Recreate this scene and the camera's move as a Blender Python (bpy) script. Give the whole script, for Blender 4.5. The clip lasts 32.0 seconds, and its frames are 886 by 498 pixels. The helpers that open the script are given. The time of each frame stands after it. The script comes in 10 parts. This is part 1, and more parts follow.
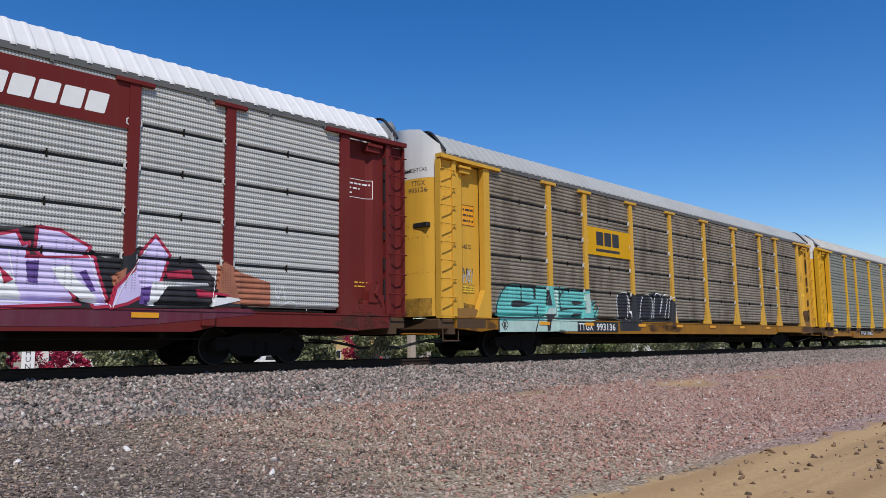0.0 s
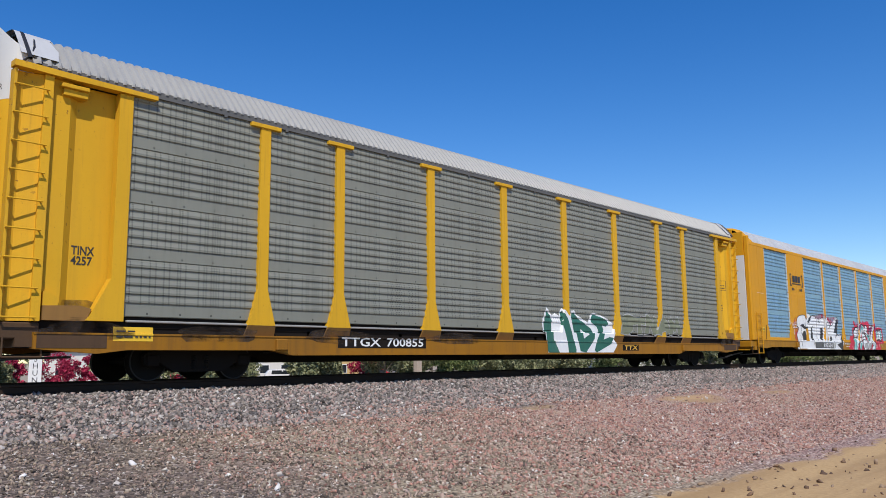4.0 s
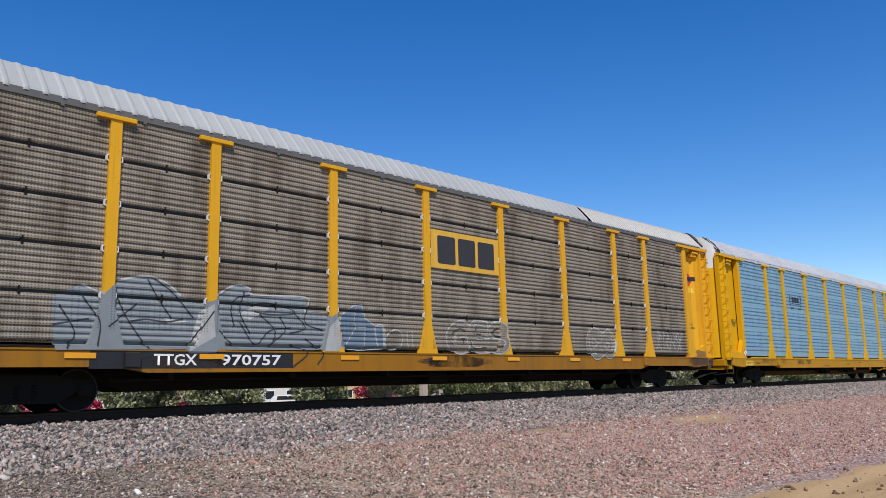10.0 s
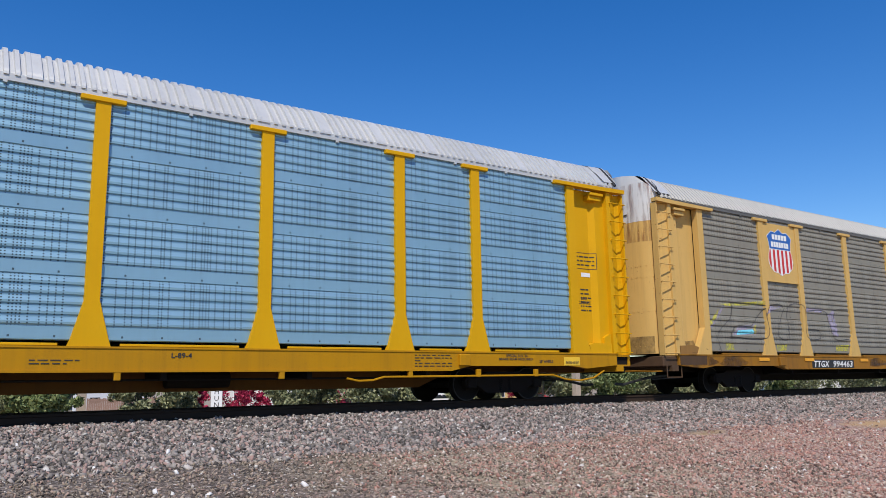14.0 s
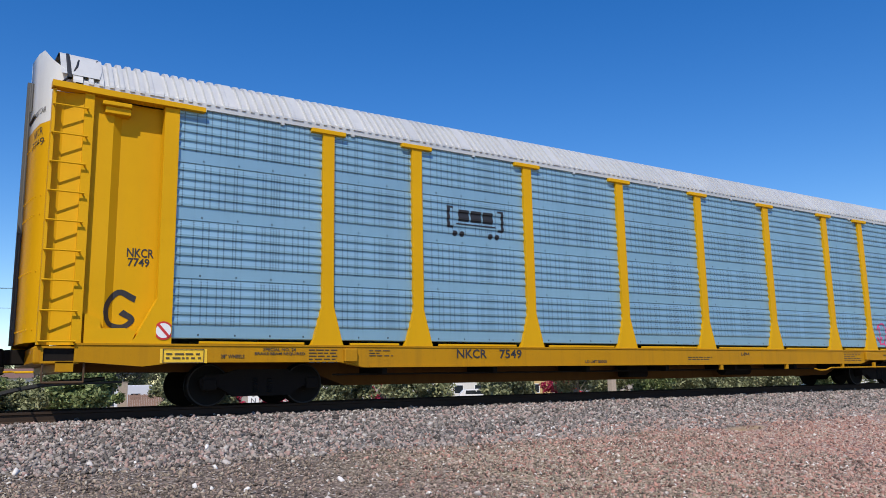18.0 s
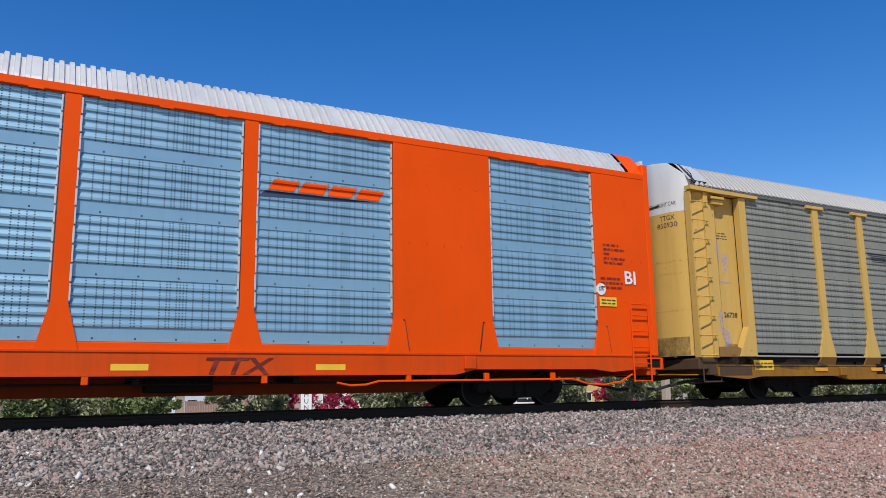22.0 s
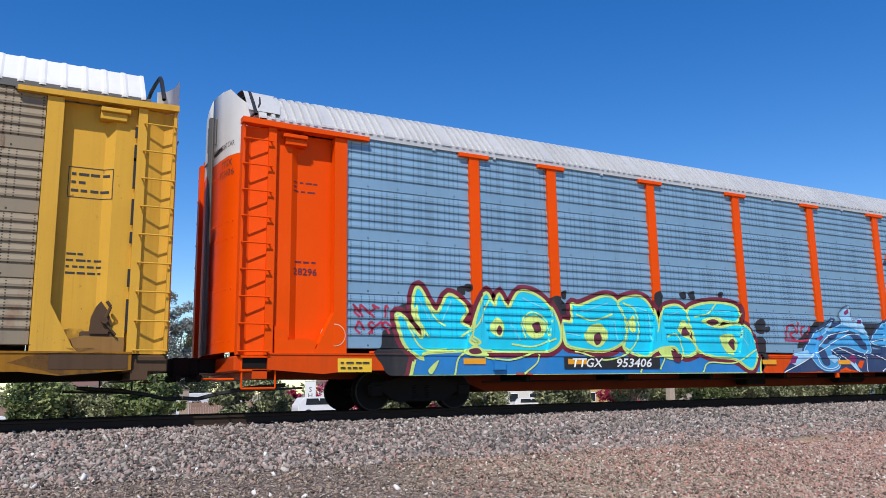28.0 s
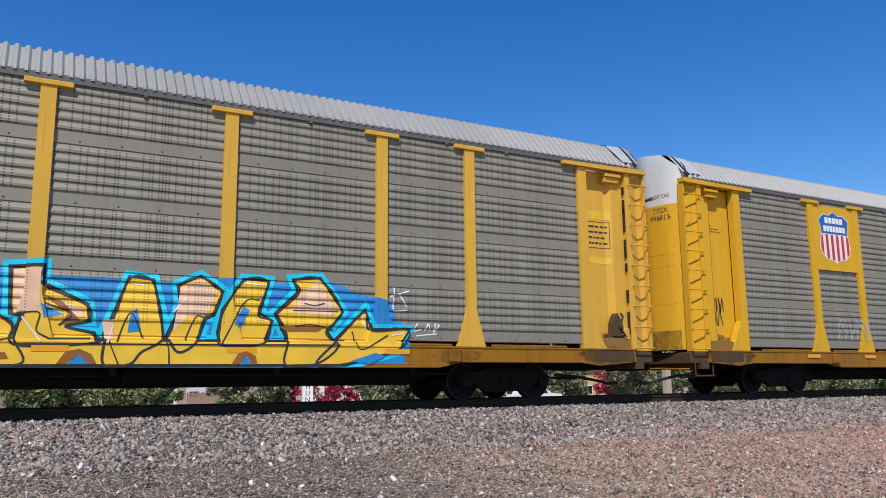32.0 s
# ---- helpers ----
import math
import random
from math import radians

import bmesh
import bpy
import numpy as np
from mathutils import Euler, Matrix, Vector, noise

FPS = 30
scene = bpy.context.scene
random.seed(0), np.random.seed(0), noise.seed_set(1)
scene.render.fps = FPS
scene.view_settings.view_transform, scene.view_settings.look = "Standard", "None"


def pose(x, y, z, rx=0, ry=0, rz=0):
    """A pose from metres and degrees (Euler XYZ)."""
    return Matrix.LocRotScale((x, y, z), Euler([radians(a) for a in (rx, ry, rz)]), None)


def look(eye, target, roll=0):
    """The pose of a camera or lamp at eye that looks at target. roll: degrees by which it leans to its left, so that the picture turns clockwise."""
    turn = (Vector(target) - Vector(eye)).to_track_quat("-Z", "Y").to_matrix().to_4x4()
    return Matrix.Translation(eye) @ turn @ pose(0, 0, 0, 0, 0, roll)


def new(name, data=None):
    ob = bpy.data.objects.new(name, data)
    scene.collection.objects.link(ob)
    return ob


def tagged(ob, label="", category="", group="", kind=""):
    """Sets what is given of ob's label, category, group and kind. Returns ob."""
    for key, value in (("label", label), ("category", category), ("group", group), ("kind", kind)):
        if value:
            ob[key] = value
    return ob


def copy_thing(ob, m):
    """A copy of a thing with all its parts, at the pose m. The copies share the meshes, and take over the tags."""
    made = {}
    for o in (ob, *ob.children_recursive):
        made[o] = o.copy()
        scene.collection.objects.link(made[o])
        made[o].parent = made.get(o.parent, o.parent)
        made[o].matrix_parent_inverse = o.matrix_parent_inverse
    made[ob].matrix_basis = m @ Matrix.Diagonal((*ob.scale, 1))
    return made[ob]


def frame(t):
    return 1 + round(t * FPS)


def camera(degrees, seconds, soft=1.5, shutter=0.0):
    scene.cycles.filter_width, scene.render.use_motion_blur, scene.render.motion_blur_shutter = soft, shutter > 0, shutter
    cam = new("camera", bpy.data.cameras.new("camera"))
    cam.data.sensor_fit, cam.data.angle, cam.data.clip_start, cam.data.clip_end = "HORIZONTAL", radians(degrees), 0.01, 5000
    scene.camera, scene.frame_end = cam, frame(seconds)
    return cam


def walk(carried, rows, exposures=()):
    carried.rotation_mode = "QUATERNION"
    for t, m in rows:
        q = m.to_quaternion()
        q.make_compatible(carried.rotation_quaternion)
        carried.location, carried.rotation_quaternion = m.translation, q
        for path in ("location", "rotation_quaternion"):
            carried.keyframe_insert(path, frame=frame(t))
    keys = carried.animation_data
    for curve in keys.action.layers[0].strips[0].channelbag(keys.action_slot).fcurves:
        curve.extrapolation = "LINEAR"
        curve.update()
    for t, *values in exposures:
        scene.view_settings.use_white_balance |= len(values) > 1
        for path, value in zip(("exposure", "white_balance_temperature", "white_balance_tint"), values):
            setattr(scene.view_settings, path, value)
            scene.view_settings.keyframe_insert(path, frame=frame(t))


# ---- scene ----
cam = camera(59.33, 32.0, soft=0.6)
PATH = [
    (0.0, pose(0, 0, 0.36, 96.97, 0.62, -47.10)),
    (0.5, pose(0, 0, 0.36, 96.80, 0.64, -46.90)),
    (1.0, pose(0, 0, 0.36, 96.64, 0.36, -46.75)),
    (1.5, pose(0, 0, 0.36, 96.78, 0.47, -46.58)),
    (2.0, pose(0, 0, 0.36, 97.45, 0.48, -46.57)),
    (2.5, pose(0, 0, 0.36, 97.90, 0.53, -46.75)),
    (3.0, pose(0, 0, 0.36, 98.04, 0.32, -46.75)),
    (3.5, pose(0, 0, 0.36, 97.98, 0.53, -46.66)),
    (5.5, pose(0, 0, 0.36, 98.78, 0.74, -46.63)),
    (6.0, pose(0, 0, 0.36, 99.30, 1.09, -46.54)),
    (6.5, pose(0, 0, 0.36, 99.53, 1.33, -46.49)),
    (7.0, pose(0, 0, 0.36, 99.79, 1.26, -46.63)),
    (7.5, pose(0, 0, 0.36, 100.04, 1.21, -46.69)),
    (8.0, pose(0, 0, 0.36, 99.98, 0.69, -46.86)),
    (8.5, pose(0, 0, 0.36, 99.82, 0.79, -46.94)),
    (9.0, pose(0, 0, 0.36, 99.63, 0.94, -46.93)),
    (9.5, pose(0, 0, 0.36, 99.58, 1.17, -46.70)),
    (10.0, pose(0, 0, 0.36, 99.70, 1.30, -46.22)),
    (10.5, pose(0, 0, 0.36, 99.88, 1.51, -45.98)),
    (11.0, pose(0, 0, 0.36, 99.83, 1.82, -45.79)),
    (11.5, pose(0, 0, 0.36, 99.54, 1.84, -45.45)),
    (12.0, pose(0, 0, 0.36, 99.50, 1.95, -43.64)),
    (12.5, pose(0, 0, 0.36, 99.60, 1.96, -40.94)),
    (13.0, pose(0, 0, 0.36, 99.79, 1.71, -38.07)),
    (13.5, pose(0, 0, 0.36, 99.96, 1.37, -36.31)),
    (14.0, pose(0, 0, 0.36, 99.88, 0.95, -35.22)),
    (14.5, pose(0, 0, 0.36, 99.49, 0.65, -34.37)),
    (15.0, pose(0, 0, 0.36, 98.82, 0.76, -34.16)),
    (15.5, pose(0, 0, 0.36, 98.44, 0.69, -33.95)),
    (17.5, pose(0, 0, 0.36, 99.41, 1.24, -32.75)),
    (18.0, pose(0, 0, 0.36, 99.61, 1.08, -32.73)),
    (18.5, pose(0, 0, 0.36, 99.60, 0.82, -32.54)),
    (19.0, pose(0, 0, 0.36, 99.53, 0.92, -32.10)),
    (19.5, pose(0, 0, 0.36, 99.51, 0.96, -31.04)),
    (20.0, pose(0, 0, 0.36, 99.79, 1.27, -29.92)),
    (20.5, pose(0, 0, 0.36, 100.20, 0.92, -29.47)),
    (21.0, pose(0, 0, 0.36, 100.08, 0.70, -29.35)),
    (21.5, pose(0, 0, 0.36, 100.11, 0.75, -29.25)),
    (22.0, pose(0, 0, 0.36, 100.22, 0.88, -29.05)),
    (22.5, pose(0, 0, 0.36, 100.47, 0.98, -28.74)),
    (23.0, pose(0, 0, 0.36, 100.54, 0.87, -28.86)),
    (23.5, pose(0, 0, 0.36, 100.54, 0.70, -28.97)),
    (24.0, pose(0, 0, 0.36, 100.43, 0.61, -28.94)),
    (24.5, pose(0, 0, 0.36, 100.37, 0.79, -29.03)),
    (25.0, pose(0, 0, 0.36, 100.39, 0.84, -29.03)),
    (25.5, pose(0, 0, 0.36, 100.41, 0.78, -29.11)),
    (27.5, pose(0, 0, 0.36, 100.53, 0.84, -28.91)),
    (28.0, pose(0, 0, 0.36, 100.28, 1.00, -28.77)),
    (28.5, pose(0, 0, 0.36, 100.11, 0.95, -28.68)),
    (29.0, pose(0, 0, 0.36, 100.09, 0.90, -28.77)),
    (29.5, pose(0, 0, 0.36, 100.19, 0.80, -28.76)),
    (30.0, pose(0, 0, 0.36, 100.14, 0.75, -28.76)),
    (30.5, pose(0, 0, 0.36, 100.00, 0.87, -28.89)),
    (31.0, pose(0, 0, 0.36, 99.89, 0.66, -28.90)),
    (31.5, pose(0, 0, 0.36, 99.79, 0.65, -28.99)),
    (32.0, pose(0, 0, 0.36, 99.70, 0.60, -28.96)),
]
walk(cam, PATH, [(0.0, -0.30), (1.0, -0.18), (6.0, -0.08), (12.0, -0.10), (18.0, -0.05), (21.0, 0.0), (22.0, -0.1), (23.0, -0.2), (24.0, 0.06), (25.5, 0.1), (28.0, 0.0), (30.0, -0.08), (31.0, 0.0), (32.0, -0.08)])

# ---- the train's way along the track, and the cars' middles on it ----
TRAIN = ((0, -0.00), (1, -9.53), (2, -19.15), (3, -28.83), (3.5, -33.70), (5.5, -53.32), (6.5, -63.33), (7.5, -73.34), (8.5, -83.52), (9.5, -93.77), (10.5, -104.08), (11.5, -114.61), (12.5, -125.09), (13.5, -135.52), (14.5, -146.27), (15.5, -157.20), (17.5, -179.02), (18.5, -189.99), (19.5, -201.00), (20.5, -212.11), (21.5, -223.27), (22.5, -234.49), (23.5, -245.69), (24.5, -257.08), (25.5, -268.59), (27.5, -291.41), (28.5, -302.96), (29.5, -314.61), (30.5, -326.42), (31.5, -338.25), (32, -344.17))
SPEED_RADIUS = 0.36
TRACK_Y = 14.55

# ---- light ----
world = bpy.data.worlds.new("world")
scene.world = world
world.use_nodes = True
wn = world.node_tree.nodes
sky = wn.new("ShaderNodeTexSky")
sky.sky_type, sky.sun_disc = "NISHITA", False
sky.sun_elevation, sky.sun_rotation = radians(51), radians(218.5)
sky.altitude, sky.air_density, sky.dust_density, sky.ozone_density = 0, 1.0, 0.05, 3.0
tint = wn.new("ShaderNodeHueSaturation")
tint.inputs["Saturation"].default_value = 1.385
tint.inputs["Hue"].default_value = 0.511
world.node_tree.links.new(sky.outputs[0], tint.inputs["Color"])
world.node_tree.links.new(tint.outputs[0], wn["Background"].inputs[0])
wn["Background"].inputs[1].default_value = 0.15
sun_data = bpy.data.lights.new("sun", "SUN")
sun_data.energy, sun_data.angle, sun_data.color = 4.4, radians(0.53), (1.0, 0.932, 0.835)
sun = new("sun", sun_data)
sun.matrix_world = look((0, 0, 0), (0.39, 0.49, -0.777))
scene.view_settings.exposure = 0.0


# ---- materials ----
def nodes_of(name):
    m = bpy.data.materials.new(name)
    m.use_nodes = True
    t = m.node_tree
    return m, t, t.nodes["Principled BSDF"]


def add(t, kind, inputs=(), **props):
    n = t.nodes.new(kind)
    for k, v in props.items():
        if k == "operation":
            n.operation = v
        elif k == "data_type":
            n.data_type = v
        elif k == "blend_type":
            n.blend_type = v
    for i, v in inputs:
        if isinstance(v, bpy.types.NodeSocket):
            t.links.new(v, n.inputs[i])
        else:
            n.inputs[i].default_value = v
    return n


def math_(t, op, a, b=0.0, c=0.0):
    return add(t, "ShaderNodeMath", ((0, a), (1, b), (2, c)), operation=op).outputs[0]


def coords(t, scale=(1, 1, 1)):
    tc = t.nodes.new("ShaderNodeTexCoord")
    mp = add(t, "ShaderNodeMapping", ((0, tc.outputs["Object"]), (3, scale)))
    return mp.outputs[0]


def noise_(t, vec, scale, detail=4.0, rough=0.55):
    return add(t, "ShaderNodeTexNoise", ((0, vec), (2, scale), (3, detail), (4, rough))).outputs[0]


def ramp(t, fac, *stops):
    r = t.nodes.new("ShaderNodeValToRGB")
    t.links.new(fac, r.inputs[0])
    e = r.color_ramp.elements
    while len(e) < len(stops):
        e.new(0.5)
    for el, (p, c) in zip(e, stops):
        el.position, el.color = p, (*c, 1) if len(c) == 3 else c
    return r.outputs[0]


def mix(t, fac, a, b, blend="MIX"):
    def col(v):
        return v if isinstance(v, bpy.types.NodeSocket) else (*v, 1)
    n = add(t, "ShaderNodeMix", ((0, fac), (6, col(a)), (7, col(b))), data_type="RGBA", blend_type=blend)
    return n.outputs[2]


def bump(t, bsdf, height, strength=0.3, distance=0.01):
    b = add(t, "ShaderNodeBump", ((0, strength), (1, distance), (2, height)))
    t.links.new(b.outputs[0], bsdf.inputs["Normal"])


def paint(name, color, rough=0.5, metal=0.0, dirt=(0.10, 0.075, 0.05), amount=0.35, streak=0.5, perforated=False, rust=0.0, chips=0.0):
    """Weathered paint: blotches, vertical streaks of grime, fine specks; optionally rows of small holes."""
    m, t, b = nodes_of(name)
    o = coords(t)
    big = noise_(t, o, 0.55, 5)
    fine = noise_(t, o, 26, 3)
    st = noise_(t, coords(t, (5.5, 5.5, 0.22)), 1.0, 4, 0.65)
    info = t.nodes.new("ShaderNodeObjectInfo")
    c = mix(t, ramp(t, big, (0.35, (0, 0, 0)), (0.75, (1, 1, 1))), [v * 0.9 for v in color], [min(1, v * 1.07) for v in color])
    c = mix(t, math_(t, "MULTIPLY", ramp(t, st, (0.48, (0, 0, 0)), (0.78, (1, 1, 1))), streak * amount), c, dirt)
    c = mix(t, math_(t, "MULTIPLY", ramp(t, big, (0.5, (0, 0, 0)), (0.8, (1, 1, 1))), amount * 0.55), c, dirt)
    c = mix(t, math_(t, "MULTIPLY", ramp(t, fine, (0.62, (0, 0, 0)), (0.8, (1, 1, 1))), amount * 0.6), c, dirt)
    c = mix(t, math_(t, "MULTIPLY", info.outputs["Random"], 0.16), c, [v * 0.72 for v in color])
    if chips > 0:
        # chipped spots where the paint has gone, gathered in patches
        ch = math_(t, "MULTIPLY", ramp(t, noise_(t, o, 11, 3, 0.6), (0.66, (0, 0, 0)), (0.69, (1, 1, 1))), ramp(t, noise_(t, o, 1.1, 3), (0.5, (0, 0, 0)), (0.62, (1, 1, 1))))
        c = mix(t, math_(t, "MULTIPLY", ch, chips), c, (0.16, 0.07, 0.03))
        run = noise_(t, coords(t, (9, 9, 0.35)), 1.0, 3, 0.6)
        c = mix(t, math_(t, "MULTIPLY", ramp(t, run, (0.62, (0, 0, 0)), (0.8, (1, 1, 1))), chips * 0.45), c, (0.22, 0.11, 0.045))
    if rust > 0:
        r = noise_(t, coords(t, (1.1, 1.1, 0.5)), 1.3, 6, 0.7)
        c = mix(t, math_(t, "MULTIPLY", ramp(t, r, (0.60, (0, 0, 0)), (0.72, (1, 1, 1))), rust), c, (0.17, 0.06, 0.025))
    if perforated:
        sx = add(t, "ShaderNodeSeparateXYZ", ((0, o),))
        ux, uz = math_(t, "DIVIDE", sx.outputs[0], 0.052), math_(t, "DIVIDE", sx.outputs[2], 0.046)
        fx = math_(t, "SUBTRACT", math_(t, "FRACT", ux), 0.5)
        fz = math_(t, "SUBTRACT", math_(t, "FRACT", uz), 0.5)
        d = math_(t, "ADD", math_(t, "MULTIPLY", fx, fx), math_(t, "MULTIPLY", fz, fz))
        dot = math_(t, "LESS_THAN", d, 0.08 if perforated == "all" else 0.068)
        cell = add(t, "ShaderNodeTexWhiteNoise", ((1, math_(t, "FLOOR", ux)),))
        cell.noise_dimensions = "1D"
        cols = math_(t, "GREATER_THAN", cell.outputs[0], 0.0 if perforated == "all" else 0.52)
        tier = math_(t, "FRACT", math_(t, "DIVIDE", sx.outputs[2], 0.99))
        on = math_(t, "GREATER_THAN", tier, 0.0 if perforated == "all" else 0.215)
        hole = math_(t, "MULTIPLY", math_(t, "MULTIPLY", dot, cols), on)
        if perforated != "all":
            bx = math_(t, "ABSOLUTE", math_(t, "SUBTRACT", math_(t, "FRACT", math_(t, "DIVIDE", sx.outputs[0], 0.62)), 0.5))
            bz = math_(t, "ABSOLUTE", math_(t, "SUBTRACT", tier, 0.06))
            bolt = math_(t, "MULTIPLY", math_(t, "LESS_THAN", bx, 0.024), math_(t, "LESS_THAN", bz, 0.017))
            hole = math_(t, "MAXIMUM", hole, bolt)
        c = mix(t, math_(t, "MULTIPLY", hole, 0.62 if perforated == "all" else 0.8), c, (0.012, 0.014, 0.016))
        metal_v = math_(t, "MULTIPLY", math_(t, "SUBTRACT", 1.0, hole), metal)
        t.links.new(metal_v, b.inputs["Metallic"])
    else:
        b.inputs["Metallic"].default_value = metal
    b.inputs["Specular IOR Level"].default_value = 0.12
    t.links.new(c, b.inputs["Base Color"])
    t.links.new(math_(t, "ADD", rough - 0.1, math_(t, "MULTIPLY", big, 0.25)), b.inputs["Roughness"])
    bump(t, b, noise_(t, o, 3.0, 5), 0.12, 0.02)
    return m


def plain(name, color, rough=0.6, metal=0.0, vary=0.25, scale=6.0):
    m, t, b = nodes_of(name)
    o = coords(t)
    n = noise_(t, o, scale, 5)
    t.links.new(mix(t, n, [v * (1 - vary) for v in color], [min(1, v * (1 + vary)) for v in color]), b.inputs["Base Color"])
    b.inputs["Roughness"].default_value, b.inputs["Metallic"].default_value = rough, metal
    bump(t, b, n, 0.2, 0.01)
    if "spray" in name:
        # the holes of the sheet stay open through the paint; dust dulls it in streaks
        sx = add(t, "ShaderNodeSeparateXYZ", ((0, o),))
        ux, uz = math_(t, "DIVIDE", sx.outputs[0], 0.052), math_(t, "DIVIDE", math_(t, "SUBTRACT", sx.outputs[2], 1.12), 0.046)
        fx, fz = math_(t, "SUBTRACT", math_(t, "FRACT", ux), 0.5), math_(t, "SUBTRACT", math_(t, "FRACT", uz), 0.5)
        dot = math_(t, "LESS_THAN", math_(t, "ADD", math_(t, "MULTIPLY", fx, fx), math_(t, "MULTIPLY", fz, fz)), 0.07)
        cell = add(t, "ShaderNodeTexWhiteNoise", ((1, math_(t, "FLOOR", ux)),))
        cell.noise_dimensions = "1D"
        on = math_(t, "GREATER_THAN", math_(t, "FRACT", math_(t, "DIVIDE", math_(t, "SUBTRACT", sx.outputs[2], 1.12), 0.99)), 0.215)
        hole = math_(t, "MULTIPLY", math_(t, "MULTIPLY", dot, math_(t, "GREATER_THAN", cell.outputs[0], 0.52)), math_(t, "MULTIPLY", on, math_(t, "GREATER_THAN", sx.outputs[2], 1.14)))
        base = b.inputs["Base Color"].links[0].from_socket
        dust = ramp(t, noise_(t, coords(t, (4.0, 4.0, 0.5)), 1.0, 5, 0.65), (0.45, (0, 0, 0)), (0.8, (0.14, 0.14, 0.14)))
        base = mix(t, dust, base, (0.24, 0.21, 0.17))
        t.links.new(mix(t, math_(t, "MULTIPLY", hole, 0.5), base, (0.012, 0.014, 0.016)), b.inputs["Base Color"])
    return m


def stones(name, *stops):
    m, t, b = nodes_of(name)
    g = t.nodes.new("ShaderNodeNewGeometry")
    c = ramp(t, g.outputs["Random Per Island"], *stops)
    n = noise_(t, coords(t), 30, 3)
    t.links.new(mix(t, math_(t, "MULTIPLY", n, 0.2), c, (0.12, 0.10, 0.085)), b.inputs["Base Color"])
    b.inputs["Roughness"].default_value = 0.9
    return m


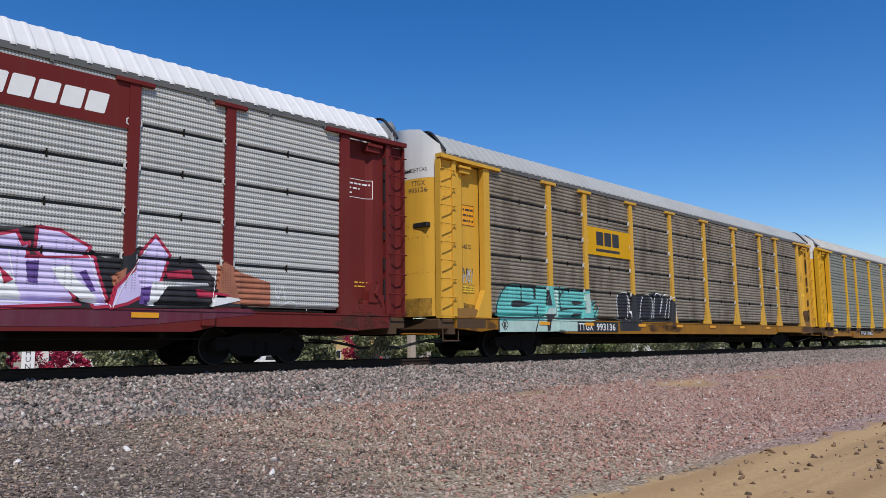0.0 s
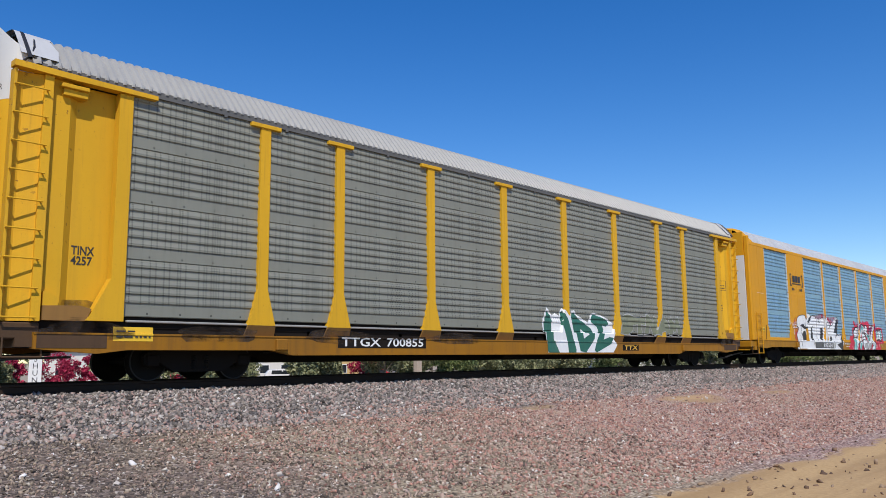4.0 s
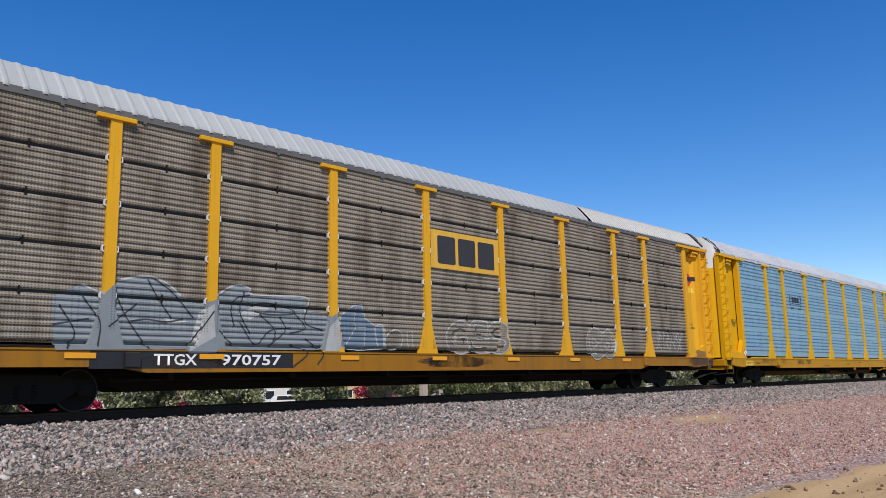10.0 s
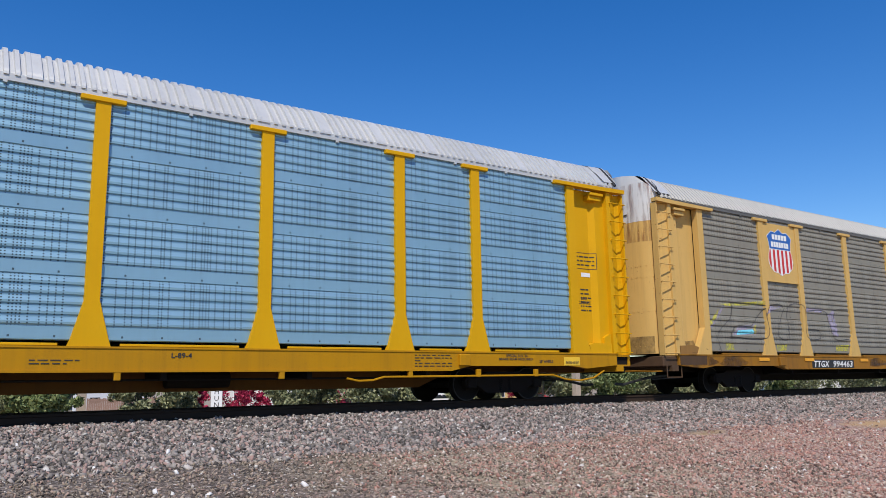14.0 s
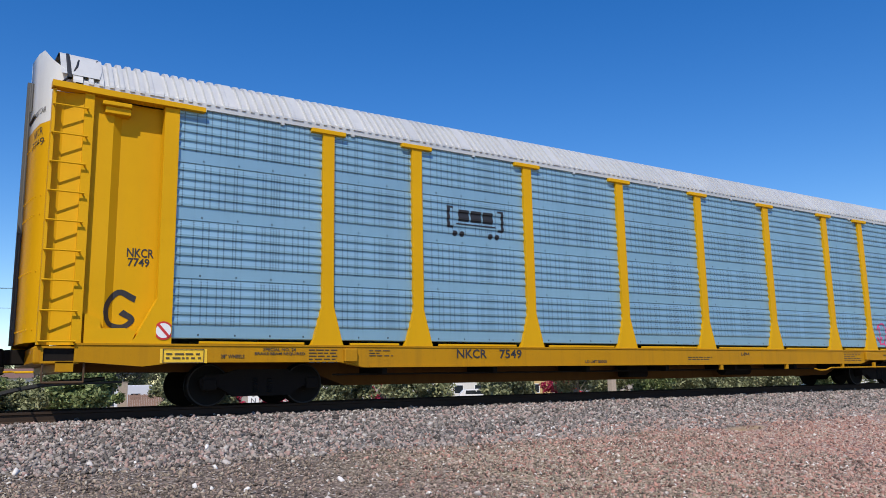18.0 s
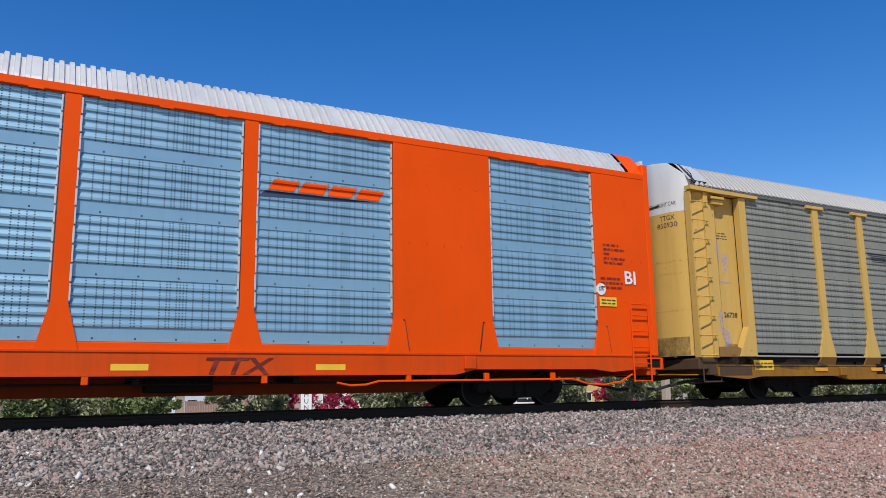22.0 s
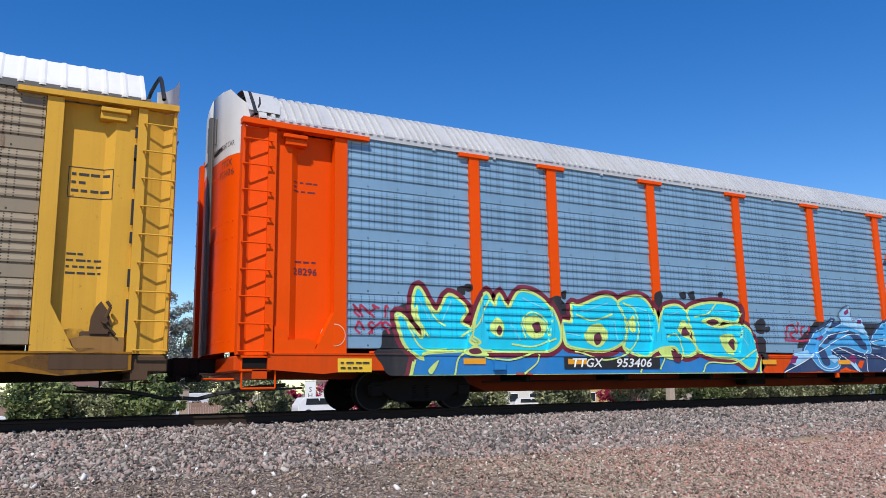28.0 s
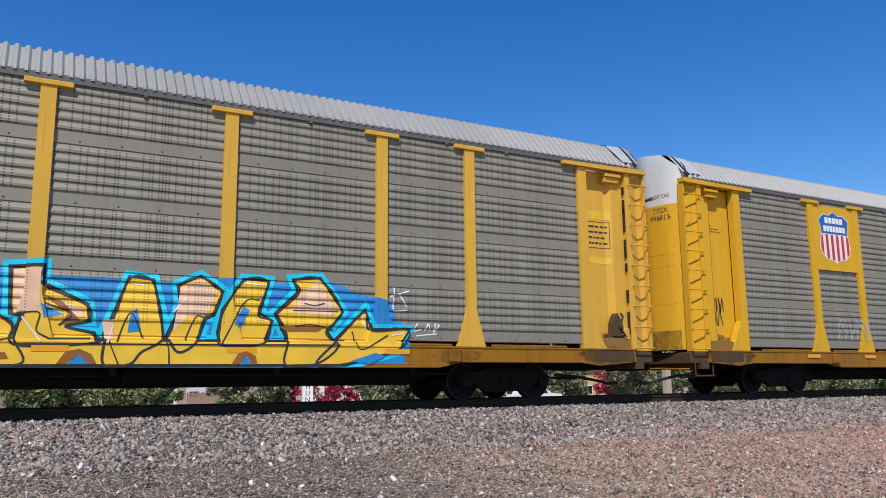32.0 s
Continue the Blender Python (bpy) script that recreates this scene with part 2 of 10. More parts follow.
M = dict(
    yellow=paint("yellow_paint", (0.72, 0.40, 0.025), amount=0.32, chips=0.8),
    bright=paint("bright_yellow_paint", (0.70, 0.37, 0.005), amount=0.16, streak=0.3),
    ochre=paint("dull_ochre_yellow_paint", (0.69, 0.385, 0.05), amount=0.34, chips=0.8),
    golden=paint("golden_yellow_paint", (0.76, 0.385, 0.02), amount=0.28, chips=0.8),
    faded=paint("faded_beige_yellow_paint", (0.66, 0.42, 0.135), amount=0.35, chips=0.8),
    khaki=paint("dull_khaki_yellow_paint", (0.64, 0.41, 0.11), amount=0.35, chips=0.8),
    gutter=paint("dark_steel_gutter", (0.15, 0.15, 0.145), 0.6, 0.2, (0.06, 0.05, 0.045), 0.5),
    amber=paint("amber_paint", (0.68, 0.32, 0.015), amount=0.2),
    tan=paint("faded_tan_yellow_paint", (0.73, 0.42, 0.062), amount=0.33, chips=0.8),
    orange=paint("orange_paint", (0.86, 0.082, 0.0), amount=0.12, streak=0.3),
    maroon=paint("maroon_paint", (0.155, 0.022, 0.02), amount=0.35),
    white_paint=paint("dirty_white_paint", (0.68, 0.68, 0.66), amount=0.35),
    zinc=paint("bare_galvanised_steel", (0.64, 0.64, 0.625), 0.5, 0.35, (0.3, 0.295, 0.285), 0.35),
    grey_roof=paint("weathered_grey_roof", (0.39, 0.385, 0.365), 0.55, 0.25, (0.2, 0.19, 0.17), 0.35),
    pale_roof=paint("pale_grey_roof_sheet", (0.42, 0.43, 0.415), 0.6, 0.1, (0.3, 0.29, 0.27), 0.35),
    white_roof=paint("white_coated_roof", (0.72, 0.72, 0.71), 0.6, 0.0, (0.45, 0.44, 0.4), 0.3),
    blue=paint("blue_galvanised_panel", (0.275, 0.46, 0.575), 0.38, 0.4, (0.16, 0.2, 0.24), 0.25, perforated=True),
    steel=paint("pale_blue_grey_panel", (0.26, 0.43, 0.57), 0.42, 0.35, (0.2, 0.2, 0.2), 0.3, perforated=True),
    grey=paint("grey_galvanised_panel", (0.285, 0.287, 0.238), 0.5, 0.25, (0.16, 0.14, 0.11), 0.45, perforated=True),
    sand=paint("dusty_grey_panel", (0.29, 0.272, 0.222), 0.55, 0.2, (0.17, 0.12, 0.085), 0.5, perforated=True),
    brown=paint("rust_stained_panel", (0.30, 0.25, 0.18), 0.6, 0.15, (0.13, 0.09, 0.06), 0.6, perforated=True, rust=0.5),
    old_brown=paint("brown_grimy_old_panel", (0.325, 0.28, 0.215), 0.6, 0.15, (0.09, 0.065, 0.05), 0.6, perforated="all"),
    old_grey=paint("grey_grimy_old_panel", (0.34, 0.32, 0.28), 0.55, 0.2, (0.11, 0.085, 0.065), 0.6, perforated="all"),
    old_white=paint("silver_white_old_panel", (0.62, 0.62, 0.58), 0.5, 0.2, (0.25, 0.23, 0.2), 0.4, perforated="all"),
    bright_sill=paint("dusty_golden_sill", (0.50, 0.24, 0.006), amount=0.55, dirt=(0.13, 0.07, 0.02)),
    orange_sill=paint("dusty_orange_sill", (0.70, 0.072, 0.004), amount=0.5, dirt=(0.12, 0.05, 0.02)),
    amber_sill=paint("grimy_amber_sill", (0.40, 0.185, 0.012), amount=0.65, dirt=(0.07, 0.045, 0.03)),
    burnt=paint("burnt_orange_door_paint", (0.50, 0.055, 0.008), 0.6, 0.0, (0.16, 0.05, 0.03), 0.55),
    # centre sills: darker, browner than the body colour
    brown_belly=paint("dark_brown_underframe", (0.14, 0.065, 0.018), 0.8, 0.0, (0.05, 0.03, 0.018), 0.6),
    red_belly=paint("red_brown_underframe", (0.22, 0.036, 0.01), 0.8, 0.0, (0.05, 0.025, 0.018), 0.6),
    sill_yellow=paint("grimy_yellow_sill", (0.34, 0.15, 0.014), amount=0.75, dirt=(0.07, 0.045, 0.03)),
    # oily grime, taken near black to include the shade beneath the cars
    under=paint("shade_dark_underframe_grime", (0.016, 0.013, 0.011), 0.9, 0.0, (0.014, 0.012, 0.011), 0.5),
    end_grime=paint("oily_brown_grime", (0.10, 0.06, 0.035), 0.7, 0.0, (0.03, 0.022, 0.018), 0.6),
    # grime brown; on the bent post feet it also holds their shade
    rusty_foot=paint("brown_grime_shade_foot", (0.30, 0.16, 0.05), 0.65, 0.0, (0.07, 0.045, 0.03), 0.6),
    # wheel colour lowered to hold the deep shade it runs in
    wheel=paint("shade_dark_wheel_steel", (0.012, 0.011, 0.01), 0.75, 0.0, (0.012, 0.011, 0.01), 0.4),
    tread=plain("dull_wheel_rim", (0.03, 0.028, 0.026), 0.6, 0.3),
    rubber=plain("black_rubber", (0.018, 0.018, 0.018), 0.6),
    black=plain("black_paint", (0.015, 0.015, 0.017), 0.55),
    ink=plain("dark_lettering_paint", (0.03, 0.028, 0.03), 0.6),
    navy=plain("navy_lettering_paint", (0.02, 0.035, 0.075), 0.55),
    white=plain("white_lettering_paint", (0.78, 0.78, 0.76), 0.6, 0, 0.08),
    red=plain("red_paint", (0.55, 0.03, 0.03), 0.55),
    royal=plain("blue_emblem_paint", (0.02, 0.12, 0.42), 0.5, 0, 0.1),
    crimson=plain("crimson_spray_paint", (0.42, 0.02, 0.06), 0.6),
    pink=plain("pink_spray_paint", (0.72, 0.05, 0.19), 0.6),
    green=plain("dark_green_spray_paint", (0.02, 0.13, 0.09), 0.6),
    teal=plain("teal_spray_paint", (0.13, 0.50, 0.46), 0.6, 0, 0.3, 3),
    aqua=plain("aqua_spray_paint", (0.0, 0.58, 0.80), 0.55, 0, 0.25, 2.2),
    lime=plain("pale_lime_spray_paint", (0.60, 0.76, 0.20), 0.6),
    sky_blue=plain("bright_blue_spray_paint", (0.015, 0.23, 0.56), 0.6, 0, 0.3, 2),
    ice=plain("ice_blue_spray_paint", (0.30, 0.55, 0.80), 0.6, 0, 0.35, 3),
    lilac=plain("lilac_spray_paint", (0.62, 0.54, 0.80), 0.6, 0, 0.2, 3),
    gold=plain("golden_spray_paint", (0.85, 0.52, 0.03), 0.6, 0, 0.2, 2.5),
    peach=plain("peach_spray_paint", (0.85, 0.52, 0.33), 0.6),
    silver=plain("silver_spray_paint", (0.60, 0.60, 0.60), 0.4, 0.5),
    fog=plain("faint_white_spray_paint", (0.40, 0.40, 0.38), 0.65),
    pale_teal=plain("pale_teal_spray_paint", (0.45, 0.62, 0.55), 0.6),
    pale_fog=plain("faded_silver_blue_spray_paint", (0.205, 0.23, 0.24), 0.65, 0, 0.2, 3),
    dim_blue=plain("faded_blue_spray_paint", (0.13, 0.18, 0.23), 0.65, 0, 0.2, 3),
    olive=plain("faded_olive_spray_paint", (0.20, 0.215, 0.14), 0.65, 0, 0.2, 3),
    faint_green=plain("faint_green_spray_paint", (0.10, 0.33, 0.17), 0.65, 0, 0.2, 3),
    dim_lilac=plain("faint_lilac_spray_paint", (0.36, 0.34, 0.41), 0.65, 0, 0.25, 3),
    reflector=plain("orange_yellow_reflector_tape", (0.80, 0.34, 0.01), 0.45, 0, 0.1),
    sea=plain("sea_green_blue_spray_paint", (0.085, 0.36, 0.41), 0.6, 0, 0.35, 2.5),
    black_spray=plain("black_spray_paint", (0.016, 0.015, 0.018), 0.55),
    white_spray=plain("white_spray_paint", (0.80, 0.81, 0.80), 0.6, 0, 0.06),
    rust_spray=plain("rusty_orange_spray_paint", (0.36, 0.13, 0.07), 0.6, 0, 0.5, 2.5),
    crimson_bright=plain("bright_crimson_spray_paint", (0.60, 0.012, 0.05), 0.6, 0, 0.2, 3),
    surf=plain("clear_blue_spray_paint", (0.05, 0.33, 0.64), 0.55, 0, 0.4, 2.5),
    violet=plain("violet_spray_paint", (0.12, 0.06, 0.26), 0.6),
    lilac_silver=plain("pale_lilac_silver_spray_paint", (0.46, 0.53, 0.63), 0.5, 0.1, 0.2, 3),
    royal_spray=plain("deep_blue_spray_paint", (0.015, 0.20, 0.50), 0.6, 0, 0.3, 2),
    crimson_dark=plain("dark_crimson_spray_paint", (0.16, 0.008, 0.03), 0.6),
    ice_aqua=plain("pale_aqua_spray_paint", (0.18, 0.66, 0.78), 0.6),
    navy_spray=plain("navy_spray_paint", (0.018, 0.045, 0.13), 0.55, 0, 0.3, 3),
    magenta_spray=plain("dark_magenta_spray_paint", (0.22, 0.015, 0.11), 0.6),
    plum_spray=plain("maroon_spray_paint", (0.10, 0.010, 0.022), 0.6, 0, 0.4, 2),
    mint=plain("pale_mint_spray_paint", (0.55, 0.74, 0.70), 0.6),
    ochre_spray=plain("brown_ochre_spray_paint", (0.28, 0.10, 0.02), 0.6, 0, 0.3, 4),
    plum=plain("dark_plum_spray_paint", (0.12, 0.015, 0.035), 0.6),
    # rust darkened towards black for the train's shade on the rail
    rail_steel=paint("shade_dark_rusty_rail", (0.045, 0.03, 0.022), 0.8, 0.0, (0.05, 0.03, 0.02), 0.5),
    rail_top=plain("polished_rail_head", (0.35, 0.33, 0.31), 0.3, 0.9),
    tie=plain("concrete_tie", (0.30, 0.28, 0.26), 0.9),
)


def stain(name, color, scale, low, high, stretch=(1, 1, 0.45)):
    """A patchy stain that thins out by noise."""
    m, t, b = nodes_of(name)
    o = coords(t, stretch)
    n = noise_(t, o, scale, 6, 0.7)
    b.inputs["Base Color"].default_value = (*color, 1)
    b.inputs["Roughness"].default_value = 0.85
    t.links.new(ramp(t, n, (low, (0, 0, 0)), (high, (1, 1, 1))), b.inputs["Alpha"])
    return m


M["rust_stain"] = stain("rust_streak", (0.20, 0.055, 0.025), 4.0, 0.46, 0.85, (2.2, 2.2, 0.22))
M["lilac_smudge"] = stain("lilac_paint_smudge", (0.50, 0.44, 0.62), 5.0, 0.30, 0.85, (1, 1, 1))
M["lime_smudge"] = stain("yellow_paint_smudge", (0.72, 0.66, 0.06), 6.0, 0.30, 0.80, (1, 1, 1))
M["dirt_film"] = stain("brown_road_dirt_film", (0.085, 0.05, 0.028), 1.1, 0.47, 1.35, (1.6, 1.6, 0.5))
M["crimson_mist"] = stain("thin_crimson_spray", (0.55, 0.05, 0.10), 3.0, 0.35, 0.75, (1, 1, 1))
M["grime"] = stain("oily_grime_smear", (0.05, 0.033, 0.022), 2.2, 0.36, 0.78, (1, 1, 0.7))


# ---- mesh helpers ----
def finish(bm, name, smooth=False):
    bmesh.ops.recalc_face_normals(bm, faces=bm.faces)
    me = bpy.data.meshes.new(name)
    bm.to_mesh(me)
    bm.free()
    if smooth:
        me.polygons.foreach_set("use_smooth", [True] * len(me.polygons))
    return me


def set_material(ob, material):
    if not ob.data.materials:
        ob.data.materials.append(None)
    ob.material_slots[0].link = "OBJECT"
    ob.material_slots[0].material = material


def part(name, mesh, material, parent, m=None, label="", smooth=False):
    """Link a mesh or a bmesh as one object under a thing or a part."""
    if isinstance(mesh, bmesh.types.BMesh):
        mesh = finish(mesh, name, smooth)
    ob = new(name, mesh)
    set_material(ob, M[material] if isinstance(material, str) else material)
    if parent is not None:
        ob.parent = parent
    if m is not None:
        ob.matrix_basis = m
    if label:
        tagged(ob, label)
    return ob


def box(bm, x0, x1, y0, y1, z0, z1, bevel=0.0):
    g = bmesh.ops.create_cube(bm, size=1, matrix=Matrix.Translation(((x0 + x1) / 2, (y0 + y1) / 2, (z0 + z1) / 2)) @ Matrix.Diagonal((abs(x1 - x0), abs(y1 - y0), abs(z1 - z0), 1)))
    if bevel:
        es = list({e for v in g["verts"] for e in v.link_edges})
        bmesh.ops.bevel(bm, geom=es, offset=bevel, segments=1, affect="EDGES")


def prism(bm, outline, y0, y1):
    """An outline in x and z, given thickness from y0 to y1."""
    a = [bm.verts.new((x, y0, z)) for x, z in outline]
    b = [bm.verts.new((x, y1, z)) for x, z in outline]
    bm.faces.new(a), bm.faces.new(b[::-1])
    for i in range(len(a)):
        j = (i + 1) % len(a)
        bm.faces.new((a[i], b[i], b[j], a[j]))


def rod(bm, p, q, r, n=8):
    p, q = Vector(p), Vector(q)
    d = q - p
    m = Matrix.Translation((p + q) / 2) @ d.to_track_quat("Z", "Y").to_matrix().to_4x4()
    bmesh.ops.create_cone(bm, cap_ends=True, segments=n, radius1=r, radius2=r, depth=d.length, matrix=m)


def tube(bm, pts, r, n=6):
    for a, b in zip(pts, pts[1:]):
        rod(bm, a, b, r, n)


def grid_mesh(name, rows, closed=False, smooth=False):
    """A sheet from rows of points."""
    nr, nc = len(rows), len(rows[0])
    vs = [p for r in rows for p in r]
    fs = [(i * nc + j, i * nc + j + 1, (i + 1) * nc + j + 1, (i + 1) * nc + j) for i in range(nr - 1) for j in range(nc - 1)]
    me = bpy.data.meshes.new(name)
    me.from_pydata(vs, [], fs)
    if smooth:
        me.polygons.foreach_set("use_smooth", [True] * len(fs))
    return me


CACHE = {}


def cached(key, make):
    if key not in CACHE:
        CACHE[key] = make()
    return CACHE[key]


# ---- lettering: meshes of the built-in font, made once ----
def letters(text, offset=0.0):
    def make():
        cu = bpy.data.curves.new("lettering", "FONT")
        cu.body, cu.align_x, cu.size, cu.offset, cu.resolution_u = text, "CENTER", 1.0, offset, 2
        ob = new("lettering", cu)
        bpy.context.view_layer.update()
        me = bpy.data.meshes.new_from_object(ob.evaluated_get(bpy.context.evaluated_depsgraph_get()))
        bpy.data.objects.remove(ob)
        return me
    return cached(("letters", text, offset), make)


WORDS = ["BI", "DECK", "CLEARANCE", "EXCESS HEIGHT CAR", "THIS CAR", "LD LMT 80000", "7587", "7549", "7749", "NKCR", "TTGX", "994463", "696198", "850930", "160513", "953406", "987277",
         "993136", "700855", "970757", "692524", "996815", "27582", "28296", "26738", "NO STANK ON", "B-4161", "OK", "L-89-6", "4257", "S", "H", "U", "N", "TTX", "Guilty", "7787", "28\" WHEELS", "SPECIAL NO. 24", "BRAKE BEAM REQUIRED", "EXCESS HEIGHT", "L-89-4", "AUTO RACK", "TINX", "BLMRIB", "B-6212", "FB 561", "PLMRIB", "2015"]
for w in WORDS:
    letters(w)
    letters(w, 0.018)

# ---- measures of a rail car (middle of the car, top of the rail) ----
FACE = -1.55          # outer face of the posts
SHEET = -1.475        # middle plane of the side sheets
POSTS = (-9.03, -7.10, -4.26, -1.42, 1.42, 4.26, 7.10, 9.03)
END = 13.72
SILL_TOP, SILL_BOT, SHEET_BOT, EAVE = 1.03, 0.63, 1.12, 5.16


def ridges(kind):
    """The profile of a side sheet: (z above the sheet's foot, y)."""
    pr = []
    if kind != "old":
        for tier in range(4):
            z = tier * 0.99
            pr += [(z, 0.022), (z + 0.010, 0.018), (z + 0.014, 0.0), (z + 0.20, 0.0)]
            for k in range(5):
                a = z + 0.215 + k * 0.155
                pr += [(a + 0.01, 0.0), (a + 0.028, -0.022), (a + 0.065, -0.025), (a + 0.125, -0.003), (a + 0.14, 0.0)]
    else:
        for tier in range(5):
            z = tier * 0.792
            pr += [(z, 0.07), (z + 0.034, 0.07), (z + 0.036, 0.0)]
            for k in range(7):
                a = z + 0.042 + k * 0.106
                pr += [(a, 0.0), (a + 0.018, -0.018), (a + 0.046, -0.021), (a + 0.085, 0.0)]
    pr.append((3.96, 0.0))
    return pr


PROFILE = {k: ridges(k) for k in ("new", "old")}
PROFILE["low"] = PROFILE["new"]


def sheet_mesh(width, kind):
    def make():
        return grid_mesh("side_sheet", [[(x, y, z) for z, y in PROFILE[kind]] for x in (-width / 2, width / 2)])
    return cached(("sheet", round(width, 3), kind), make)


ROOF_ARC = [(-1.53, EAVE), (-1.525, 5.20), (-1.50, 5.255), (-1.30, 5.49), (-1.10, 5.71), (-1.02, 5.77), (-0.92, 5.805), (-0.5, 5.86), (0, 5.89)]


def roof_mesh(length, fine=False, pressed=False):
    """A roof of ribs that run across: tall narrow ribs, (fine) broad sheets with low seams, or (pressed) steep ribs with a flat lap every metre."""
    pitch, depth = (0.30, 0.014) if fine else (0.157, 0.050 if pressed else 0.046)
    shape = ((0.0, 0.0), (0.62, 0.0), (0.74, depth), (0.88, depth)) if fine else ((0.0, 0.0), (0.25, 0.0), (0.50, depth), (0.75, depth))

    def make():
        rows = []
        arc = ROOF_ARC + [(-y, z) for y, z in ROOF_ARC[-2::-1]]
        out = []
        for i, (y, z) in enumerate(arc):
            (ya, za), (yb, zb) = arc[max(i - 1, 0)], arc[min(i + 1, len(arc) - 1)]
            n = Vector((-(zb - za), yb - ya)).normalized()
            out.append((y, z, n.x, n.y))
        for i in range(int(length / pitch)):
            for f, d in (((0.0, 0.0), (0.42, 0.0), (0.5, depth), (0.92, depth)) if i % 8 else ((0.0, depth * 0.9), (0.92, depth))) if pressed else shape:
                x = -length / 2 + pitch * (i + f)
                rows.append([(x, y + a * (d - depth * 0.8), z + b * (d - depth * 0.8)) for y, z, a, b in out])
        return grid_mesh("roof", rows)
    return cached(("roof", length, fine, pressed), make)


def post_mesh(kind):
    def make():
        bm = bmesh.new()
        w, fw = (0.115, 0.31) if kind != "old" else (0.10, 0.30)
        prism(bm, [(-fw, SILL_TOP + 0.0), (fw, SILL_TOP + 0.0), (fw - 0.03, 1.12), (w, 1.74), (w, 4.98), (-w, 4.98), (-w, 1.74), (-fw + 0.03, 1.12)], FACE, SHEET + 0.05)
        box(bm, -0.35, 0.35, FACE - 0.03, SHEET + 0.02, 4.98, 5.065, 0.01)
        return finish(bm, "post")
    return cached(("post", kind), make)


# ---- parts that all rail cars share ----
def wheel_mesh():
    def make():
        bm = bmesh.new()
        rod(bm, (0, -0.71, 0), (0, -0.84, 0), 0.36, 32)
        rod(bm, (0, -0.685, 0), (0, -0.71, 0), 0.385, 32)
        rod(bm, (0, -0.84, 0), (0, -0.90, 0), 0.13, 16)
        rod(bm, (0, 0.71, 0), (0, 0.84, 0), 0.36, 32)
        rod(bm, (0, 0.685, 0), (0, 0.71, 0), 0.385, 32)
        rod(bm, (0, 0.84, 0), (0, 0.90, 0), 0.13, 16)
        rod(bm, (0, -0.7, 0), (0, 0.7, 0), 0.08, 12)
        return finish(bm, "wheelset")
    return cached("wheel", make)


def rim_mesh():
    def make():
        rows = []
        for i in range(33):
            a = 2 * math.pi * i / 32
            rows.append([(math.cos(a) * r, y, math.sin(a) * r) for r, y in ((0.335, -0.842), (0.342, -0.848), (0.355, -0.848), (0.363, -0.84))])
        return grid_mesh("rim", rows)
    return cached("rim", make)


def side_frame_mesh():
    def make():
        bm = bmesh.new()
        prism(bm, [(-1.1, 0.45), (-1.0, 0.53), (-0.72, 0.54), (-0.45, 0.62), (0.45, 0.62), (0.72, 0.54), (1.0, 0.53), (1.1, 0.45), (1.08, 0.33), (0.78, 0.33), (0.5, 0.16), (-0.5, 0.16), (-0.78, 0.33), (-1.08, 0.33)], -1.1, -0.97)
        for s in (-1, 1):
            box(bm, s * 0.93 - 0.12, s * 0.93 + 0.12, -1.14, -0.92, 0.27, 0.47, 0.02)
        return finish(bm, "side_frame")
    return cached("side_frame", make)


def spring_mesh():
    def make():
        prof = [(0.0, 0.20)] + [(0.085 if k % 2 else 0.066, 0.20 + k * 0.022) for k in range(13)] + [(0.0, 0.465)]
        return grid_mesh("spring", [[(r * math.cos(a), -1.04 + r * math.sin(a), z) for r, z in prof] for a in [2 * math.pi * i / 12 for i in range(13)]])
    return cached("spring", make)


def bolster_mesh():
    def make():
        bm = bmesh.new()
        box(bm, -0.22, 0.22, -1.06, 1.06, 0.34, 0.60, 0.03)
        for s in (-1, 1):
            box(bm, s * 0.52 - 0.05, s * 0.52 + 0.05, -0.75, 0.75, 0.28, 0.42)
        return finish(bm, "bolster")
    return cached("bolster", make)


WHEELS = []


def truck(car, x):
    t = part("truck", bolster_mesh(), "under", car, pose(x, 0, 0))
    for s in (0, 180):
        part("side_frame", side_frame_mesh(), "under", t, pose(0, 0, 0, 0, 0, s))
        for sx in (-0.13, 0.13):
            part("spring", spring_mesh(), "wheel", t, pose(0, 0, 0, 0, 0, s) @ pose(sx, 0, 0))
    for dx in (-0.88, 0.88):
        w = part("wheelset", wheel_mesh(), "wheel", t, pose(dx, 0, 0.36))
        WHEELS.append((w, dx))
        part("rim", rim_mesh(), "tread", w)
    return t


def post_foot():
    """The lower end of a post, bent inwards under the sheets."""
    bm = bmesh.new()
    a = [bm.verts.new(q) for q in ((-0.31, FACE, 1.03), (0.31, FACE, 1.03), (0.34, FACE + 0.09, 0.83), (-0.34, FACE + 0.09, 0.83))]
    c = [bm.verts.new((v.co.x, v.co.y + 0.04, v.co.z)) for v in a]
    bm.faces.new(a), bm.faces.new(c[::-1])
    for i in range(4):
        j = (i + 1) % 4
        bm.faces.new((a[i], c[i], c[j], a[j]))
    return finish(bm, "post_foot")


